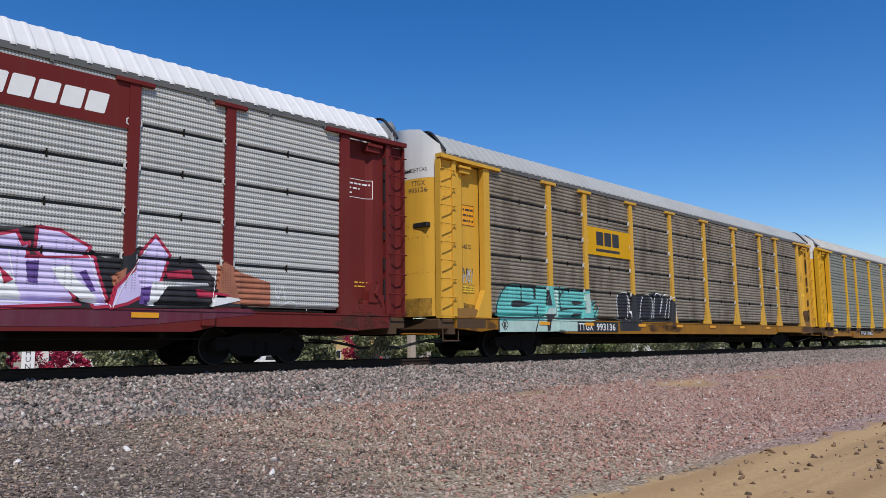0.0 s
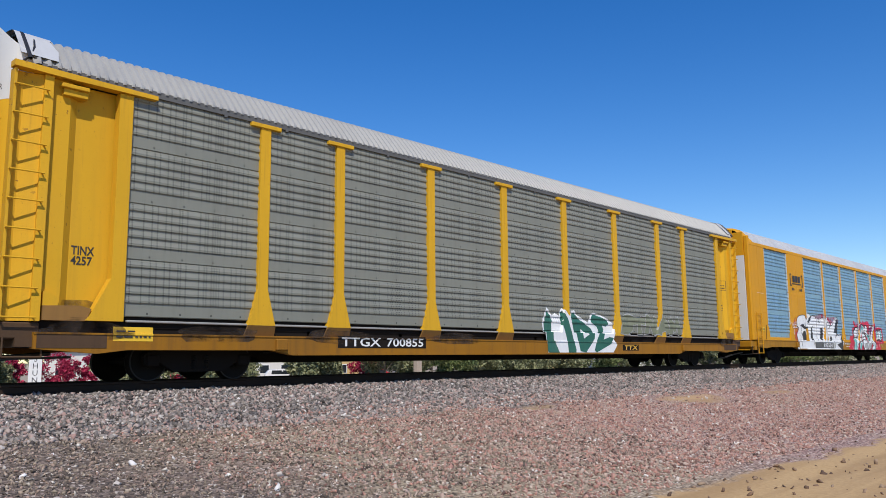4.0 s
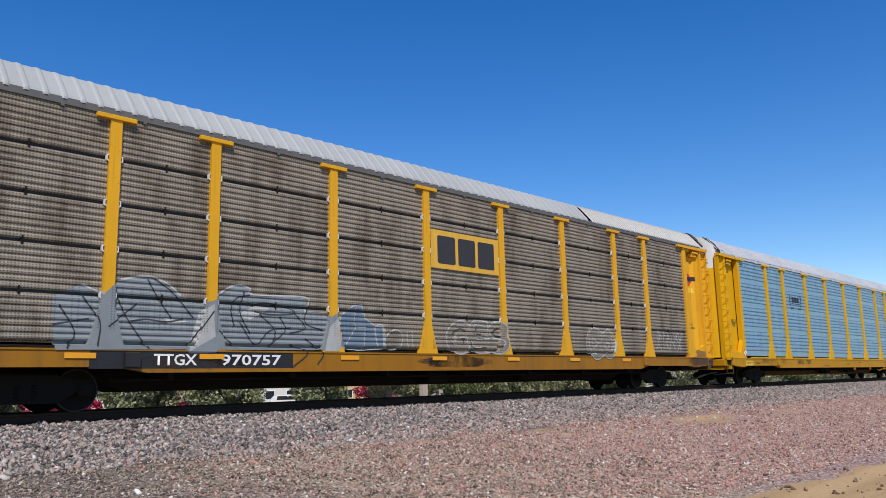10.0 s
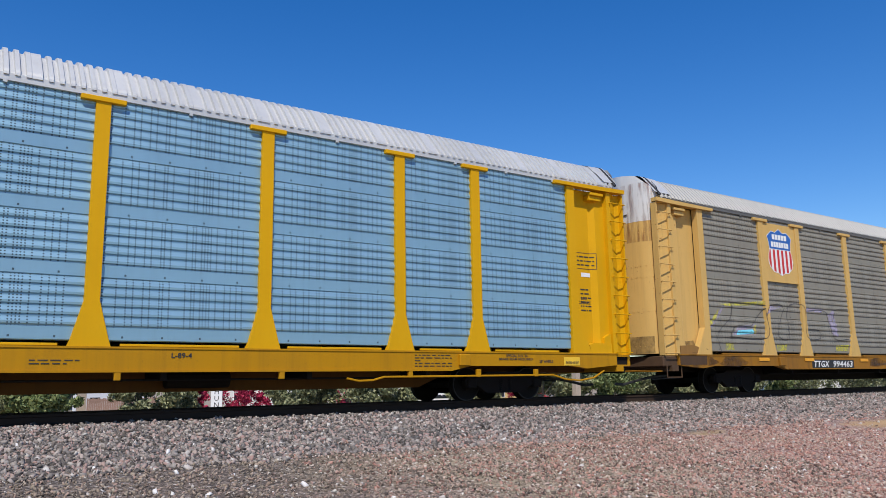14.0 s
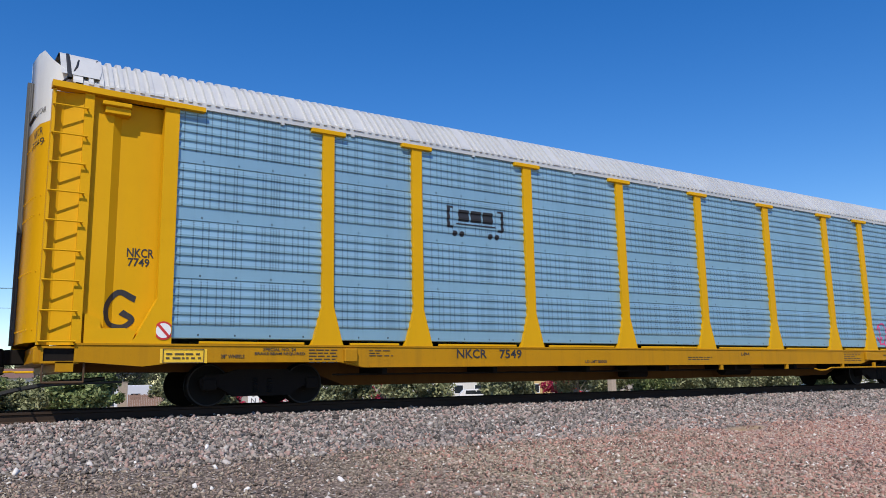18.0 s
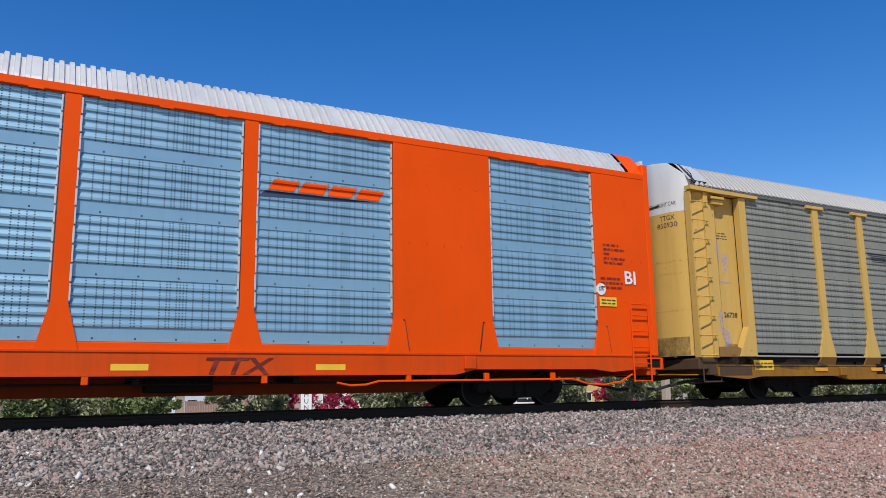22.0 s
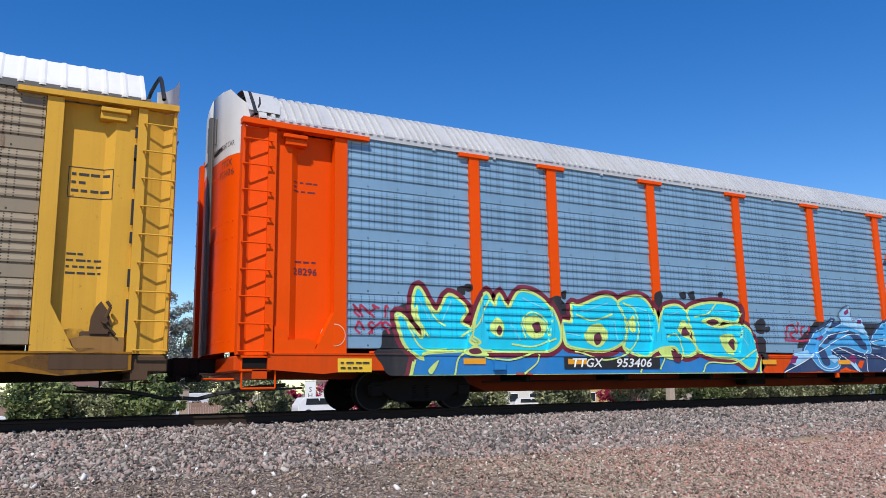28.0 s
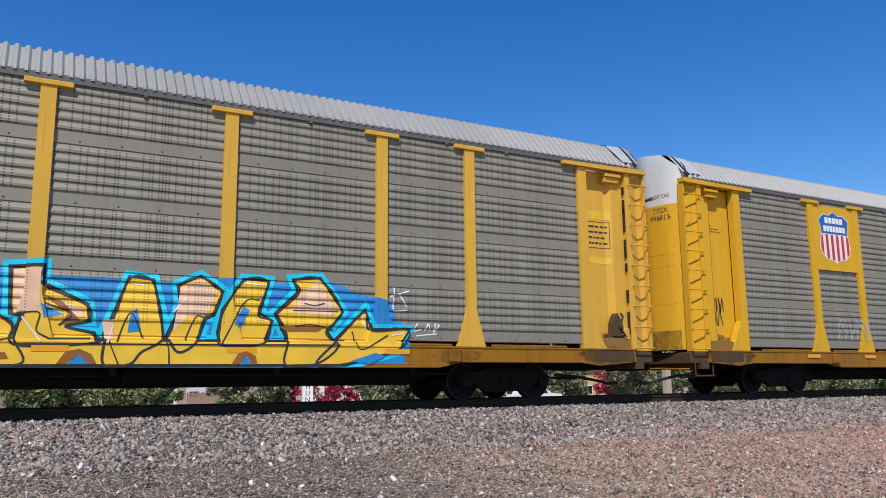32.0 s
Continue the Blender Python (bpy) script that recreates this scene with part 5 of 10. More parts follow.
M["olive_leaf"] = leaf_material("olive_green_leaves", (0.07, 0.085, 0.04), (0.20, 0.215, 0.105), (0.38, 0.38, 0.21))
M["green_leaf"] = leaf_material("fresh_green_leaves", (0.05, 0.075, 0.025), (0.15, 0.195, 0.07), (0.32, 0.345, 0.14))
M["grey_leaf"] = leaf_material("grey_green_leaves", (0.10, 0.115, 0.10), (0.22, 0.24, 0.21), (0.38, 0.40, 0.37))
M["red_leaf"] = leaf_material("red_blossom", (0.16, 0.01, 0.03), (0.42, 0.02, 0.07), (0.60, 0.08, 0.14))
M["bark"] = plain("grey_bark", (0.16, 0.13, 0.10), 0.9)
M["fence_wood"] = plain("weathered_fence_wood", (0.30, 0.19, 0.14), 0.85, 0, 0.3, 9)
M["stucco"] = plain("tan_stucco", (0.42, 0.34, 0.26), 0.9)
M["pale_wall"] = plain("pale_house_wall", (0.62, 0.60, 0.55), 0.9, 0, 0.1)
M["ochre_wall"] = plain("ochre_house_wall", (0.52, 0.36, 0.16), 0.9, 0, 0.12)
M["roof_tile"] = plain("brown_roof_tiles", (0.20, 0.11, 0.08), 0.85)
M["car_white"] = plain("white_car_paint", (0.78, 0.78, 0.78), 0.25, 0, 0.04)
M["car_red"] = plain("red_car_paint", (0.45, 0.03, 0.03), 0.3, 0, 0.1)
M["car_dark"] = plain("dark_car_paint", (0.04, 0.045, 0.055), 0.3, 0, 0.1)
M["glass"] = plain("dark_window_glass", (0.02, 0.025, 0.03), 0.08, 0, 0.1)


def at(az, r):
    """A place on the ground, by bearing from the standpoint (degrees from the track's way) and distance."""
    x, y = r * math.cos(radians(az)), r * math.sin(radians(az))
    return x, y, ground_z(x, y)


FAR = 1.7


def leaves(name, clumps, per, size, material, parent, seed):
    """Many small leaves gathered in clumps: each clump (x, y, z, radius)."""
    rng = np.random.default_rng(seed)
    V = []
    for cx, cy, cz, r in clumps:
        d = rng.normal(size=(per, 3))
        d /= np.linalg.norm(d, axis=1)[:, None]
        p = np.array((cx, cy, cz)) + d * (r * rng.random(per) ** 0.45)[:, None] * np.array((1, 1, 0.85))
        u = rng.normal(size=(per, 3))
        u /= np.linalg.norm(u, axis=1)[:, None]
        w = np.cross(u, rng.normal(size=(per, 3)))
        w /= np.linalg.norm(w, axis=1)[:, None]
        s = size * (0.5 + rng.random(per))[:, None]
        V.append(np.stack([p - u * s, p + w * s * 0.5, p + u * s, p - w * s * 0.5], 1))
    v = np.concatenate(V).reshape(-1, 3)
    n = len(v) // 4
    me = bpy.data.meshes.new(name)
    me.vertices.add(4 * n), me.loops.add(4 * n), me.polygons.add(n)
    me.vertices.foreach_set("co", v.reshape(-1).astype(np.float32))
    me.loops.foreach_set("vertex_index", np.arange(4 * n, dtype=np.int32))
    me.polygons.foreach_set("loop_start", np.arange(0, 4 * n, 4, dtype=np.int32))
    me.update(calc_edges=True)
    return part(name, me, material, parent)


def limb(bm, a, b, r0, r1):
    a, b = Vector(a), Vector(b)
    d = b - a
    m = Matrix.Translation((a + b) / 2) @ d.to_track_quat("Z", "Y").to_matrix().to_4x4()
    bmesh.ops.create_cone(bm, cap_ends=True, segments=7, radius1=r0, radius2=r1, depth=d.length, matrix=m)


def tree(az, r, height, spread, leaf, label, seed, low=0.35, per=70, size=0.16, name="tree", clumps=26):
    x, y, z = at(az, r * FAR)
    height, spread, size, per = height * FAR, spread * FAR, size * 1.05, per * 2
    rr = random.Random(seed)
    t = tagged(new(name), label, name, "plants beyond the track")
    t.matrix_basis = pose(x, y, z)
    bm = bmesh.new()
    top = height * 0.62
    limb(bm, (0, 0, -0.1), (0.1, 0, height * low), 0.035 * height ** 0.8, 0.026 * height ** 0.8)
    cl = []
    for i in range(clumps):
        a = rr.random() * 6.28
        f = rr.random()
        hz = height * (low * 0.75 + (1.0 - low * 0.75) * f)
        rad = spread * (0.35 + 0.65 * math.sin(math.pi * min(1, 0.12 + f * 0.82))) * rr.uniform(0.35, 0.95)
        c = (rad * math.cos(a), rad * math.sin(a), hz * 0.92)
        cl.append((*c, spread * rr.uniform(0.22, 0.42)))
        if i % 3 == 0:
            limb(bm, (0.1, 0, height * low * rr.uniform(0.7, 1)), c, 0.012 * height ** 0.8, 0.004 * height ** 0.8)
    part("trunk", bm, "bark", t)
    leaves("crown", cl, per, size, leaf, t, seed)
    return t


# shrubs and small trees along the far side, by bearing
for i, (az, r, h, sp, leaf) in enumerate((
        (88.5, 40, 2.4, 1.7, "green_leaf"), (86.3, 42, 1.9, 1.6, "olive_leaf"), (84.2, 41, 2.0, 1.5, "olive_leaf"), (82.6, 40, 2.1, 1.4, "green_leaf"), (81.0, 39, 2.2, 1.2, "green_leaf"),
        (76.0, 40, 2.3, 1.2, "olive_leaf"), (74.4, 41, 2.5, 1.4, "olive_leaf"), (73.0, 43, 1.9, 1.0, "olive_leaf"), (65.5, 42, 2.3, 1.5, "olive_leaf"), (63.6, 43, 2.2, 1.3, "olive_leaf"),
        (59.8, 42, 2.2, 1.5, "olive_leaf"), (58.0, 44, 2.4, 1.5, "olive_leaf"), (53.5, 44, 2.4, 1.6, "olive_leaf"), (51.8, 46, 2.3, 1.5, "olive_leaf"), (47.6, 47, 2.8, 1.7, "olive_leaf"),
        (45.9, 50, 2.6, 1.6, "olive_leaf"), (44.2, 52, 2.9, 1.8, "green_leaf"), (42.2, 54, 2.8, 1.9, "green_leaf"), (40.4, 58, 2.6, 1.9, "olive_leaf"), (38.6, 60, 2.6, 2.0, "olive_leaf"),
        (36.6, 64, 2.7, 2.2, "olive_leaf"), (34.4, 66, 2.7, 2.2, "olive_leaf"), (32.0, 72, 2.9, 2.3, "green_leaf"), (29.6, 78, 3.0, 2.5, "olive_leaf"), (27.0, 84, 3.0, 2.6, "olive_leaf"), (24.6, 92, 3.2, 2.8, "olive_leaf"),
        (22.0, 100, 3.4, 3.0, "olive_leaf"), (19.5, 112, 3.6, 3.2, "green_leaf"), (17.0, 126, 4.0, 3.6, "olive_leaf"))):
    tree(az, r, h, sp, leaf, "dense grey-green shrub on dry ground" if leaf == "olive_leaf" else "leafy green bush on dry ground", 20 + i, 0.16, 110, 0.13 + r * 0.0008, "shrub", 24)
for i, (az, r, h, sp) in enumerate(((72.0, 46, 1.7, 0.6), (69.1, 45, 2.1, 1.2), (68.0, 46, 1.8, 0.8), (81.9, 43, 1.7, 0.5), (86.6, 44, 1.2, 0.6), (49.2, 50, 2.3, 0.9), (31.0, 82, 2.4, 1.2), (61.8, 48, 1.7, 0.7))):
    tree(az, r, h, sp, "red_leaf", "bougainvillea bush with red blossom", 60 + i, 0.2, 80, 0.10, "flowering_bush", 18)
# tall trees behind
for i, (az, r, h, sp, leaf) in enumerate(((81.4, 72, 11.6, 2.1, "grey_leaf"), (80.0, 74, 10.2, 2.2, "grey_leaf"), (82.8, 80, 8.6, 2.0, "grey_leaf"), (78.6, 76, 7.6, 2.0, "olive_leaf"), (84.6, 90, 5.6, 2.4, "olive_leaf"), (87.0, 95, 5.0, 2.5, "olive_leaf"), (77.0, 90, 6.0, 2.4, "olive_leaf"), (46.5, 90, 5.0, 2.6, "olive_leaf"), (60.0, 85, 5.0, 2.4, "olive_leaf"))):
    tree(az, r, h, sp, leaf, "tall airy grey-green tree with drooping foliage" if leaf == "grey_leaf" else "rounded olive-green tree behind the houses", 80 + i, 0.25, 110, 0.17, "tree", 46)

# a far belt of scrub closes the flats
cl = []
rb = random.Random(9)
for i in range(420):
    az = rb.uniform(6, 172)
    r = rb.uniform(240, 360)
    x, y, z = at(az, r)
    cl.append((x, y, z + rb.uniform(0.8, 4.6), rb.uniform(2.6, 5.2)))
tagged(leaves("far_scrub", cl, 60, 0.8, "olive_leaf", None, 5), "far belt of olive scrub and trees", "scrub", kind="stuff")


def fence(az0, az1, r, top):
    x0, y0, z0 = at(az0, r * FAR)
    x1, y1, _ = at(az1, r * FAR)
    d = Vector((x1 - x0, y1 - y0, 0))
    n = int(d.length / 0.145)
    f = tagged(new("wooden_fence"), "weathered brown wooden board fence on dry ground", "fence")
    f.matrix_basis = pose(x0, y0, z0, 0, 0, math.degrees(math.atan2(d.y, d.x)))
    bm = bmesh.new()
    box(bm, 0, 0.135, -0.012, 0.012, -0.05, top, 0.004)
    me = finish(bm, "board")
    for i in range(n):
        part("board", me, "fence_wood", f, pose(i * 0.145, 0.004 * (i % 2), -0.03 * ((i * 7) % 3)))
    for z in (0.3, top - 0.25):
        bm = bmesh.new()
        box(bm, 0, d.length, 0.018, 0.06, z, z + 0.09)
        part("rail", bm, "fence_wood", f)


fence(79.0, 74.6, 45, 1.87)
fence(90.5, 86.0, 47, 1.87)


def pillar(az, r, h, w, label):
    x, y, z = at(az, r)
    p = tagged(new("gate_pillar"), label, "pillar")
    p.matrix_basis = pose(x, y, z)
    bm = bmesh.new()
    box(bm, -w / 2, w / 2, -w / 2, w / 2, -0.1, h, 0.02)
    part("shaft", bm, "stucco", p)
    bm = bmesh.new()
    box(bm, -w / 2 - 0.04, w / 2 + 0.04, -w / 2 - 0.04, w / 2 + 0.04, h, h + 0.08, 0.02)
    part("cap", bm, "stucco", p)


pillar(79.33, 43 * FAR, 2.9, 0.66, "tan stucco gate pillar beside a wooden fence")
pillar(45.2, 46 * FAR, 3.5, 0.6, "pale concrete post standing among shrubs")


def sign(az, r):
    x, y, z = at(az, r)
    s = tagged(new("street_sign"), "narrow white upright sign with dark vertical letters", "sign")
    s.matrix_basis = pose(x, y, z, 0, 0, az - 90)
    k = FAR
    bm = bmesh.new()
    box(bm, -0.28 * k, 0.28 * k, -0.06, 0.06, 0.0, 1.95 * k, 0.02)
    part("board", bm, "white", s)
    bm = bmesh.new()
    box(bm, -0.31 * k, 0.31 * k, -0.05, 0.05, 1.95 * k, 2.0 * k)
    part("cap", bm, "fog", s)
    for i, ch in enumerate("SHUN"):
        me = letters(ch).copy()
        me.transform(Matrix.Translation((0, -0.066, (1.42 - i * 0.33) * k)) @ Matrix.Rotation(radians(90), 4, "X") @ Matrix.Diagonal((0.36 * k, 0.36 * k, 1, 1)))
        part("lettering", me, "ink", s)


sign(70.75, 42 * FAR)


def vehicle(az, r, turn, body, label, kind="suv"):
    x, y, z = at(az, r)
    v = tagged(new("parked_car" if kind != "van" else "camper_van"), label, "car" if kind != "van" else "camper van", "vehicles beyond the track")
    v.matrix_basis = pose(x, y, z, 0, 0, turn)
    L, H, hood = (4.5, 1.65, 0.95) if kind == "suv" else (4.4, 1.42, 0.85) if kind == "sedan" else (6.2, 2.7, 2.5)
    out = [(-L / 2, 0.35), (L / 2, 0.35), (L / 2, hood - 0.12), (L / 2 - 0.15, hood), (L * 0.22, hood + 0.04), (L * 0.08, H - 0.05), (-0.05 * L, H), (-L * 0.40, H - 0.06), (-L * 0.48, hood + 0.1), (-L / 2, hood - 0.1)]
    if kind == "van":
        out = [(-L / 2, 0.4), (L / 2, 0.4), (L / 2, 1.5), (L / 2 - 0.5, 2.6), (L / 2 - 0.9, H), (-L / 2 + 0.1, H), (-L / 2, H - 0.15)]
    bm = bmesh.new()
    prism(bm, out, -0.88, 0.88)
    bmesh.ops.bevel(bm, geom=bm.edges[:], offset=0.05, segments=2, affect="EDGES")
    part("body", bm, body, v)
    for sy in (-1, 1):
        if kind == "van":
            for wx in (-2.2, -0.6, 1.5):
                bm = bmesh.new()
                box(bm, wx, wx + 0.9, sy * 0.875, sy * 0.892, 1.35, 1.9, 0.006)
                part("window", bm, "glass", v)
        else:
            for a, b in ((-L * 0.36, -L * 0.13), (-L * 0.11, L * 0.08)):
                bm = bmesh.new()
                prism(bm, [(a, hood + 0.06), (b + L * 0.06, hood + 0.06), (b, H - 0.14), (a + 0.06, H - 0.14)], sy * 0.874, sy * 0.892)
                part("window", bm, "glass", v)
        for wx in (-L * 0.31, L * 0.32):
            bm = bmesh.new()
            rod(bm, (wx, sy * 0.70, 0.33), (wx, sy * 0.90, 0.33), 0.33, 20)
            w = part("wheel", bm, "rubber", v)
            bm = bmesh.new()
            rod(bm, (wx, sy * 0.88, 0.33), (wx, sy * 0.915, 0.33), 0.20, 14)
            part("rim", bm, "tread", w)
    return v


vehicle(77.6, 82, 10, "car_white", "white camper van parked behind a wooden fence", "van")
vehicle(54.6, 82, -30, "car_white", "white sedan parked among shrubs", "sedan")
vehicle(47.9, 96, -40, "car_red", "red sedan parked among shrubs", "sedan")
vehicle(61.0, 88, -28, "car_dark", "dark sedan parked among shrubs", "sedan")
WAGON = vehicle(90, 62, 0, "car_white", "white station wagon driving along a road", "suv")
SEDAN = vehicle(91, 58, 0, "car_white", "white sedan driving along a road", "sedan")
WAGON.name, SEDAN.name = "white_car", "white_car"
ROAD_Z = ground_z(0, 60)


def house(az, r, turn, w, d, h, wall, label):
    x, y, z = at(az, r * 1.6)
    w, d, h = w * 1.5, d * 1.4, h * 1.4
    b = tagged(new("house"), label, "house", "houses beyond the track")
    b.matrix_basis = pose(x, y, z, 0, 0, turn)
    bm = bmesh.new()
    box(bm, -w / 2, w / 2, -d / 2, d / 2, -0.2, h)
    part("wall", bm, wall, b)
    bm = bmesh.new()
    a = [bm.verts.new((sx * (w / 2 + 0.4), -d / 2 - 0.4, h)) for sx in (-1, 1)] + [bm.verts.new((sx * (w / 2 + 0.4), d / 2 + 0.4, h)) for sx in (1, -1)]
    t = [bm.verts.new((sx * (w / 2 - 0.8), 0, h + 1.3)) for sx in (-1, 1)]
    bm.faces.new(a), bm.faces.new((a[0], a[1], t[1], t[0])), bm.faces.new((a[2], a[3], t[0], t[1])), bm.faces.new((a[1], a[2], t[1])), bm.faces.new((a[3], a[0], t[0]))
    part("roof", bm, "roof_tile", b)
    for k in range(int(w / 2.6)):
        wx = -w / 2 + 1.1 + k * 2.6
        win = new("window", None)
        bm = bmesh.new()
        box(bm, wx, wx + 1.2, -d / 2 - 0.03, -d / 2 + 0.02, 0.9, 2.0, 0.01)
        win_ob = part("window_frame", bm, "white", b)
        bpy.data.objects.remove(win)
        bm = bmesh.new()
        box(bm, wx + 0.07, wx + 1.13, -d / 2 - 0.045, -d / 2 - 0.02, 0.97, 1.93)
        part("pane", bm, "glass", win_ob)


house(56.4, 66, -30, 9, 7, 2.7, "pale_wall", "low pale house with a brown tiled roof behind shrubs")
house(50.6, 62, -38, 6, 5, 2.6, "ochre_wall", "low ochre house with a brown tiled roof behind shrubs")
house(66.8, 64, -22, 8, 7, 2.7, "pale_wall", "low pale house behind shrubs and red blossom")
house(38.0, 95, -45, 10, 7, 2.8, "ochre_wall", "low ochre house with tiled roof beyond scrub")
house(30.0, 120, -50, 12, 8, 2.8, "pale_wall", "low pale house far off beyond scrub")
house(84.0, 74, -6, 9, 7, 2.8, "pale_wall", "low pale house behind bushes and trees")


def utility_pole(az, r, h):
    x, y, z = at(az, r)
    p = tagged(new("utility_pole"), "tall wooden utility pole with two cross arms", "utility pole")
    p.matrix_basis = pose(x, y, z, 0, 0, az - 90 + 20)
    bm = bmesh.new()
    limb(bm, (0, 0, -0.2), (0, 0, h), 0.19, 0.13)
    part("pole", bm, "bark", p)
    for zz, w in ((h - 0.5, 0.9), (h - 1.6, 1.5)):
        bm = bmesh.new()
        box(bm, -w, w, -0.2, -0.08, zz, zz + 0.14)
        arm = part("cross_arm", bm, "bark", p)
        for k in (-0.9, -0.45, 0.45, 0.9):
            bm = bmesh.new()
            rod(bm, (k * w, -0.14, zz + 0.14), (k * w, -0.14, zz + 0.32), 0.06, 8)
            part("insulator", bm, "black", arm)
    for i, (zz, dx) in enumerate(((h - 1.3, -0.9), (h - 1.3, 0.9), (h - 3.6, 0.0))):
        bm = bmesh.new()
        pts = [(dx + 42 * (t - 0.5) * 2, -0.14 + 6 * (t - 0.5), zz - 2.2 * (1 - (2 * t - 1) ** 2) * 0 - 2.0 * (2 * abs(t - 0.5)) * (1 - 0.4 * 2 * abs(t - 0.5))) for t in [j / 16 for j in range(17)]]
        tube(bm, pts, 0.02, 4)
        part("wire", bm, "black", p)


utility_pole(84.5, 105, 15.6)


def street_lamp(az, r, h):
    x, y, z = at(az, r)
    p = tagged(new("street_lamp"), "dark street lamp with a hanging lantern on a curved arm", "street lamp")
    p.matrix_basis = pose(x, y, z, 0, 0, az - 90)
    bm = bmesh.new()
    limb(bm, (0, 0, -0.1), (0, 0, h), 0.09, 0.06)
    part("post", bm, "black", p)
    bm = bmesh.new()
    tube(bm, [(0, 0, h - 0.1), (0.15, 0, h + 0.25), (0.4, 0, h + 0.32), (0.6, 0, h + 0.12)], 0.03)
    part("arm", bm, "black", p)
    bm = bmesh.new()
    limb(bm, (0.6, 0, h - 0.45), (0.6, 0, h - 0.05), 0.14, 0.20)
    limb(bm, (0.6, 0, h - 0.05), (0.6, 0, h + 0.14), 0.24, 0.05)
    part("lantern", bm, "glass", p)


street_lamp(84.65, 80, 9.6)


# ---- paint on the cars: numbers, emblems, stencils and graffiti, laid on the sheets' relief ----
KIND = ["old", "old", "low", "flat", "old"] + ["new"] * 3 + ["flat", "low"] + ["new"] * 4
FLAT_PANES = ((-11.87, -9.18), (-7.0, -4.39), (-4.15, -1.55), (-1.31, 1.31), (1.55, 4.15), (4.39, 7.0), (9.18, 11.87))


def depth_at(kind, x, z):
    """How far out the side stands at a place on it."""
    top, lo = (0.83, 0.45) if kind == "low" else (1.03, 0.63)
    if z <= top:
        if abs(abs(x) - 8.6) < 0.132 and lo + 0.10 < z < top - 0.06:
            return FACE - 0.091
        return FACE - (0.026 if z > top - 0.031 else 0.036 if z < lo + 0.036 and abs(x) < 8.2 else 0.011)
    if z < 1.085:
        return FACE - (0.008 if kind == "flat" and not any(a <= x <= b for a, b in FLAT_PANES) else 0.0)
    if kind == "flat" and z < 1.157 and any(a - 0.001 <= x <= b + 0.001 for a, b in FLAT_PANES):
        return FACE + 0.016
    foot = 0.115 + max(0.0, (1.74 - z) / 0.71) * 0.195
    if kind == "flat":
        if not any(a - 0.001 <= x <= b + 0.001 for a, b in FLAT_PANES):
            return FACE - 0.012
        base = SHEET - 0.01
        prof, z0 = PROFILE["new"], SHEET_BOT + 0.03
    else:
        if any(abs(x - p) < foot + 0.004 for p in POSTS):
            return FACE
        if abs(x) > 11.78:
            return FACE if abs(x) < 12.025 else bay_y(x)
        base, prof, z0 = SHEET, PROFILE[kind], SHEET_BOT
    h = z - z0
    for (a, ya), (b, yb) in zip(prof, prof[1:]):
        if a <= h <= b:
            return base + (ya + (yb - ya) * (h - a) / (b - a) if b > a else min(ya, yb))
    return base


def cuts(kind, x0, x1, z0, z1):
    """Planes at which paint must bend: ridges, post edges, the sill's top."""
    top, lo = (0.83, 0.45) if kind == "low" else (1.03, 0.63)
    out = [((0, 0, zc + d), (0, 0, 1)) for zc in (lo + 0.036, top - 0.031, top, 1.085, 1.157) if z0 < zc < z1 for d in (-0.002, 0.002)]
    if z0 < top:
        out += [((sx * (8.6 + e + d), 0, 0), (1, 0, 0)) for sx in (-1, 1) for e in (-0.132, 0.132) for d in (-0.002, 0.002)]
        out += [((0, 0, zc + d), (0, 0, 1)) for zc in (lo + 0.10, top - 0.06) for d in (-0.002, 0.002)]
    if kind != "flat":
        out += [((sx * e, 0, 0), (1, 0, 0)) for sx in (-1, 1) for e in (12.02, 12.03, 12.66, 12.80)]
    prof = PROFILE["old" if kind == "old" else "new"]
    zb = SHEET_BOT + (0.03 if kind == "flat" else 0.0)
    for h, _ in prof:
        if z0 < zb + h < z1:
            out.append(((0, 0, zb + h), (0, 0, 1)))
    if kind == "flat":
        for a, b in FLAT_PANES:
            for e in (a, b):
                for d in (-0.004, 0.004):
                    out.append(((e + d, 0, 0), (1, 0, 0)))
    else:
        for p in POSTS:
            for sg in (-1, 1):
                for d in (0.0, 0.01):
                    out.append(((p + sg * (0.115 + d), 0, 1.74), (1, 0, 0)))
                    out.append(((p + sg * (0.115 + d), 0, 1.74), Vector((0.71, 0, sg * 0.195)).normalized()))
    return [(c, n) for c, n in out if n[0] < 0.5 or x0 - 0.3 < c[0] < x1 + 0.3]


def lay(k, bm, name, material, lift=0.004, label="", y=None):
    """Fold a flat outline (in x and z) on to the side of car k."""
    kind, car = KIND[k - 1], CARS[k - 1]
    xs, zs = [v.co.x for v in bm.verts], [v.co.z for v in bm.verts]
    if y is None:
        for c, n in cuts(kind, min(xs), max(xs), min(zs), max(zs)):
            bmesh.ops.bisect_plane(bm, geom=bm.verts[:] + bm.edges[:] + bm.faces[:], dist=1e-5, plane_co=c, plane_no=n)
    for v in bm.verts:
        v.co.z = max(v.co.z, 0.47 if kind == "low" else 0.632)
        v.co.y += (depth_at(kind, v.co.x, v.co.z) if y is None else y) - lift
    me = bpy.data.meshes.new(name)
    bm.to_mesh(me)
    bm.free()
    return part(name, me, material, car, None, label)


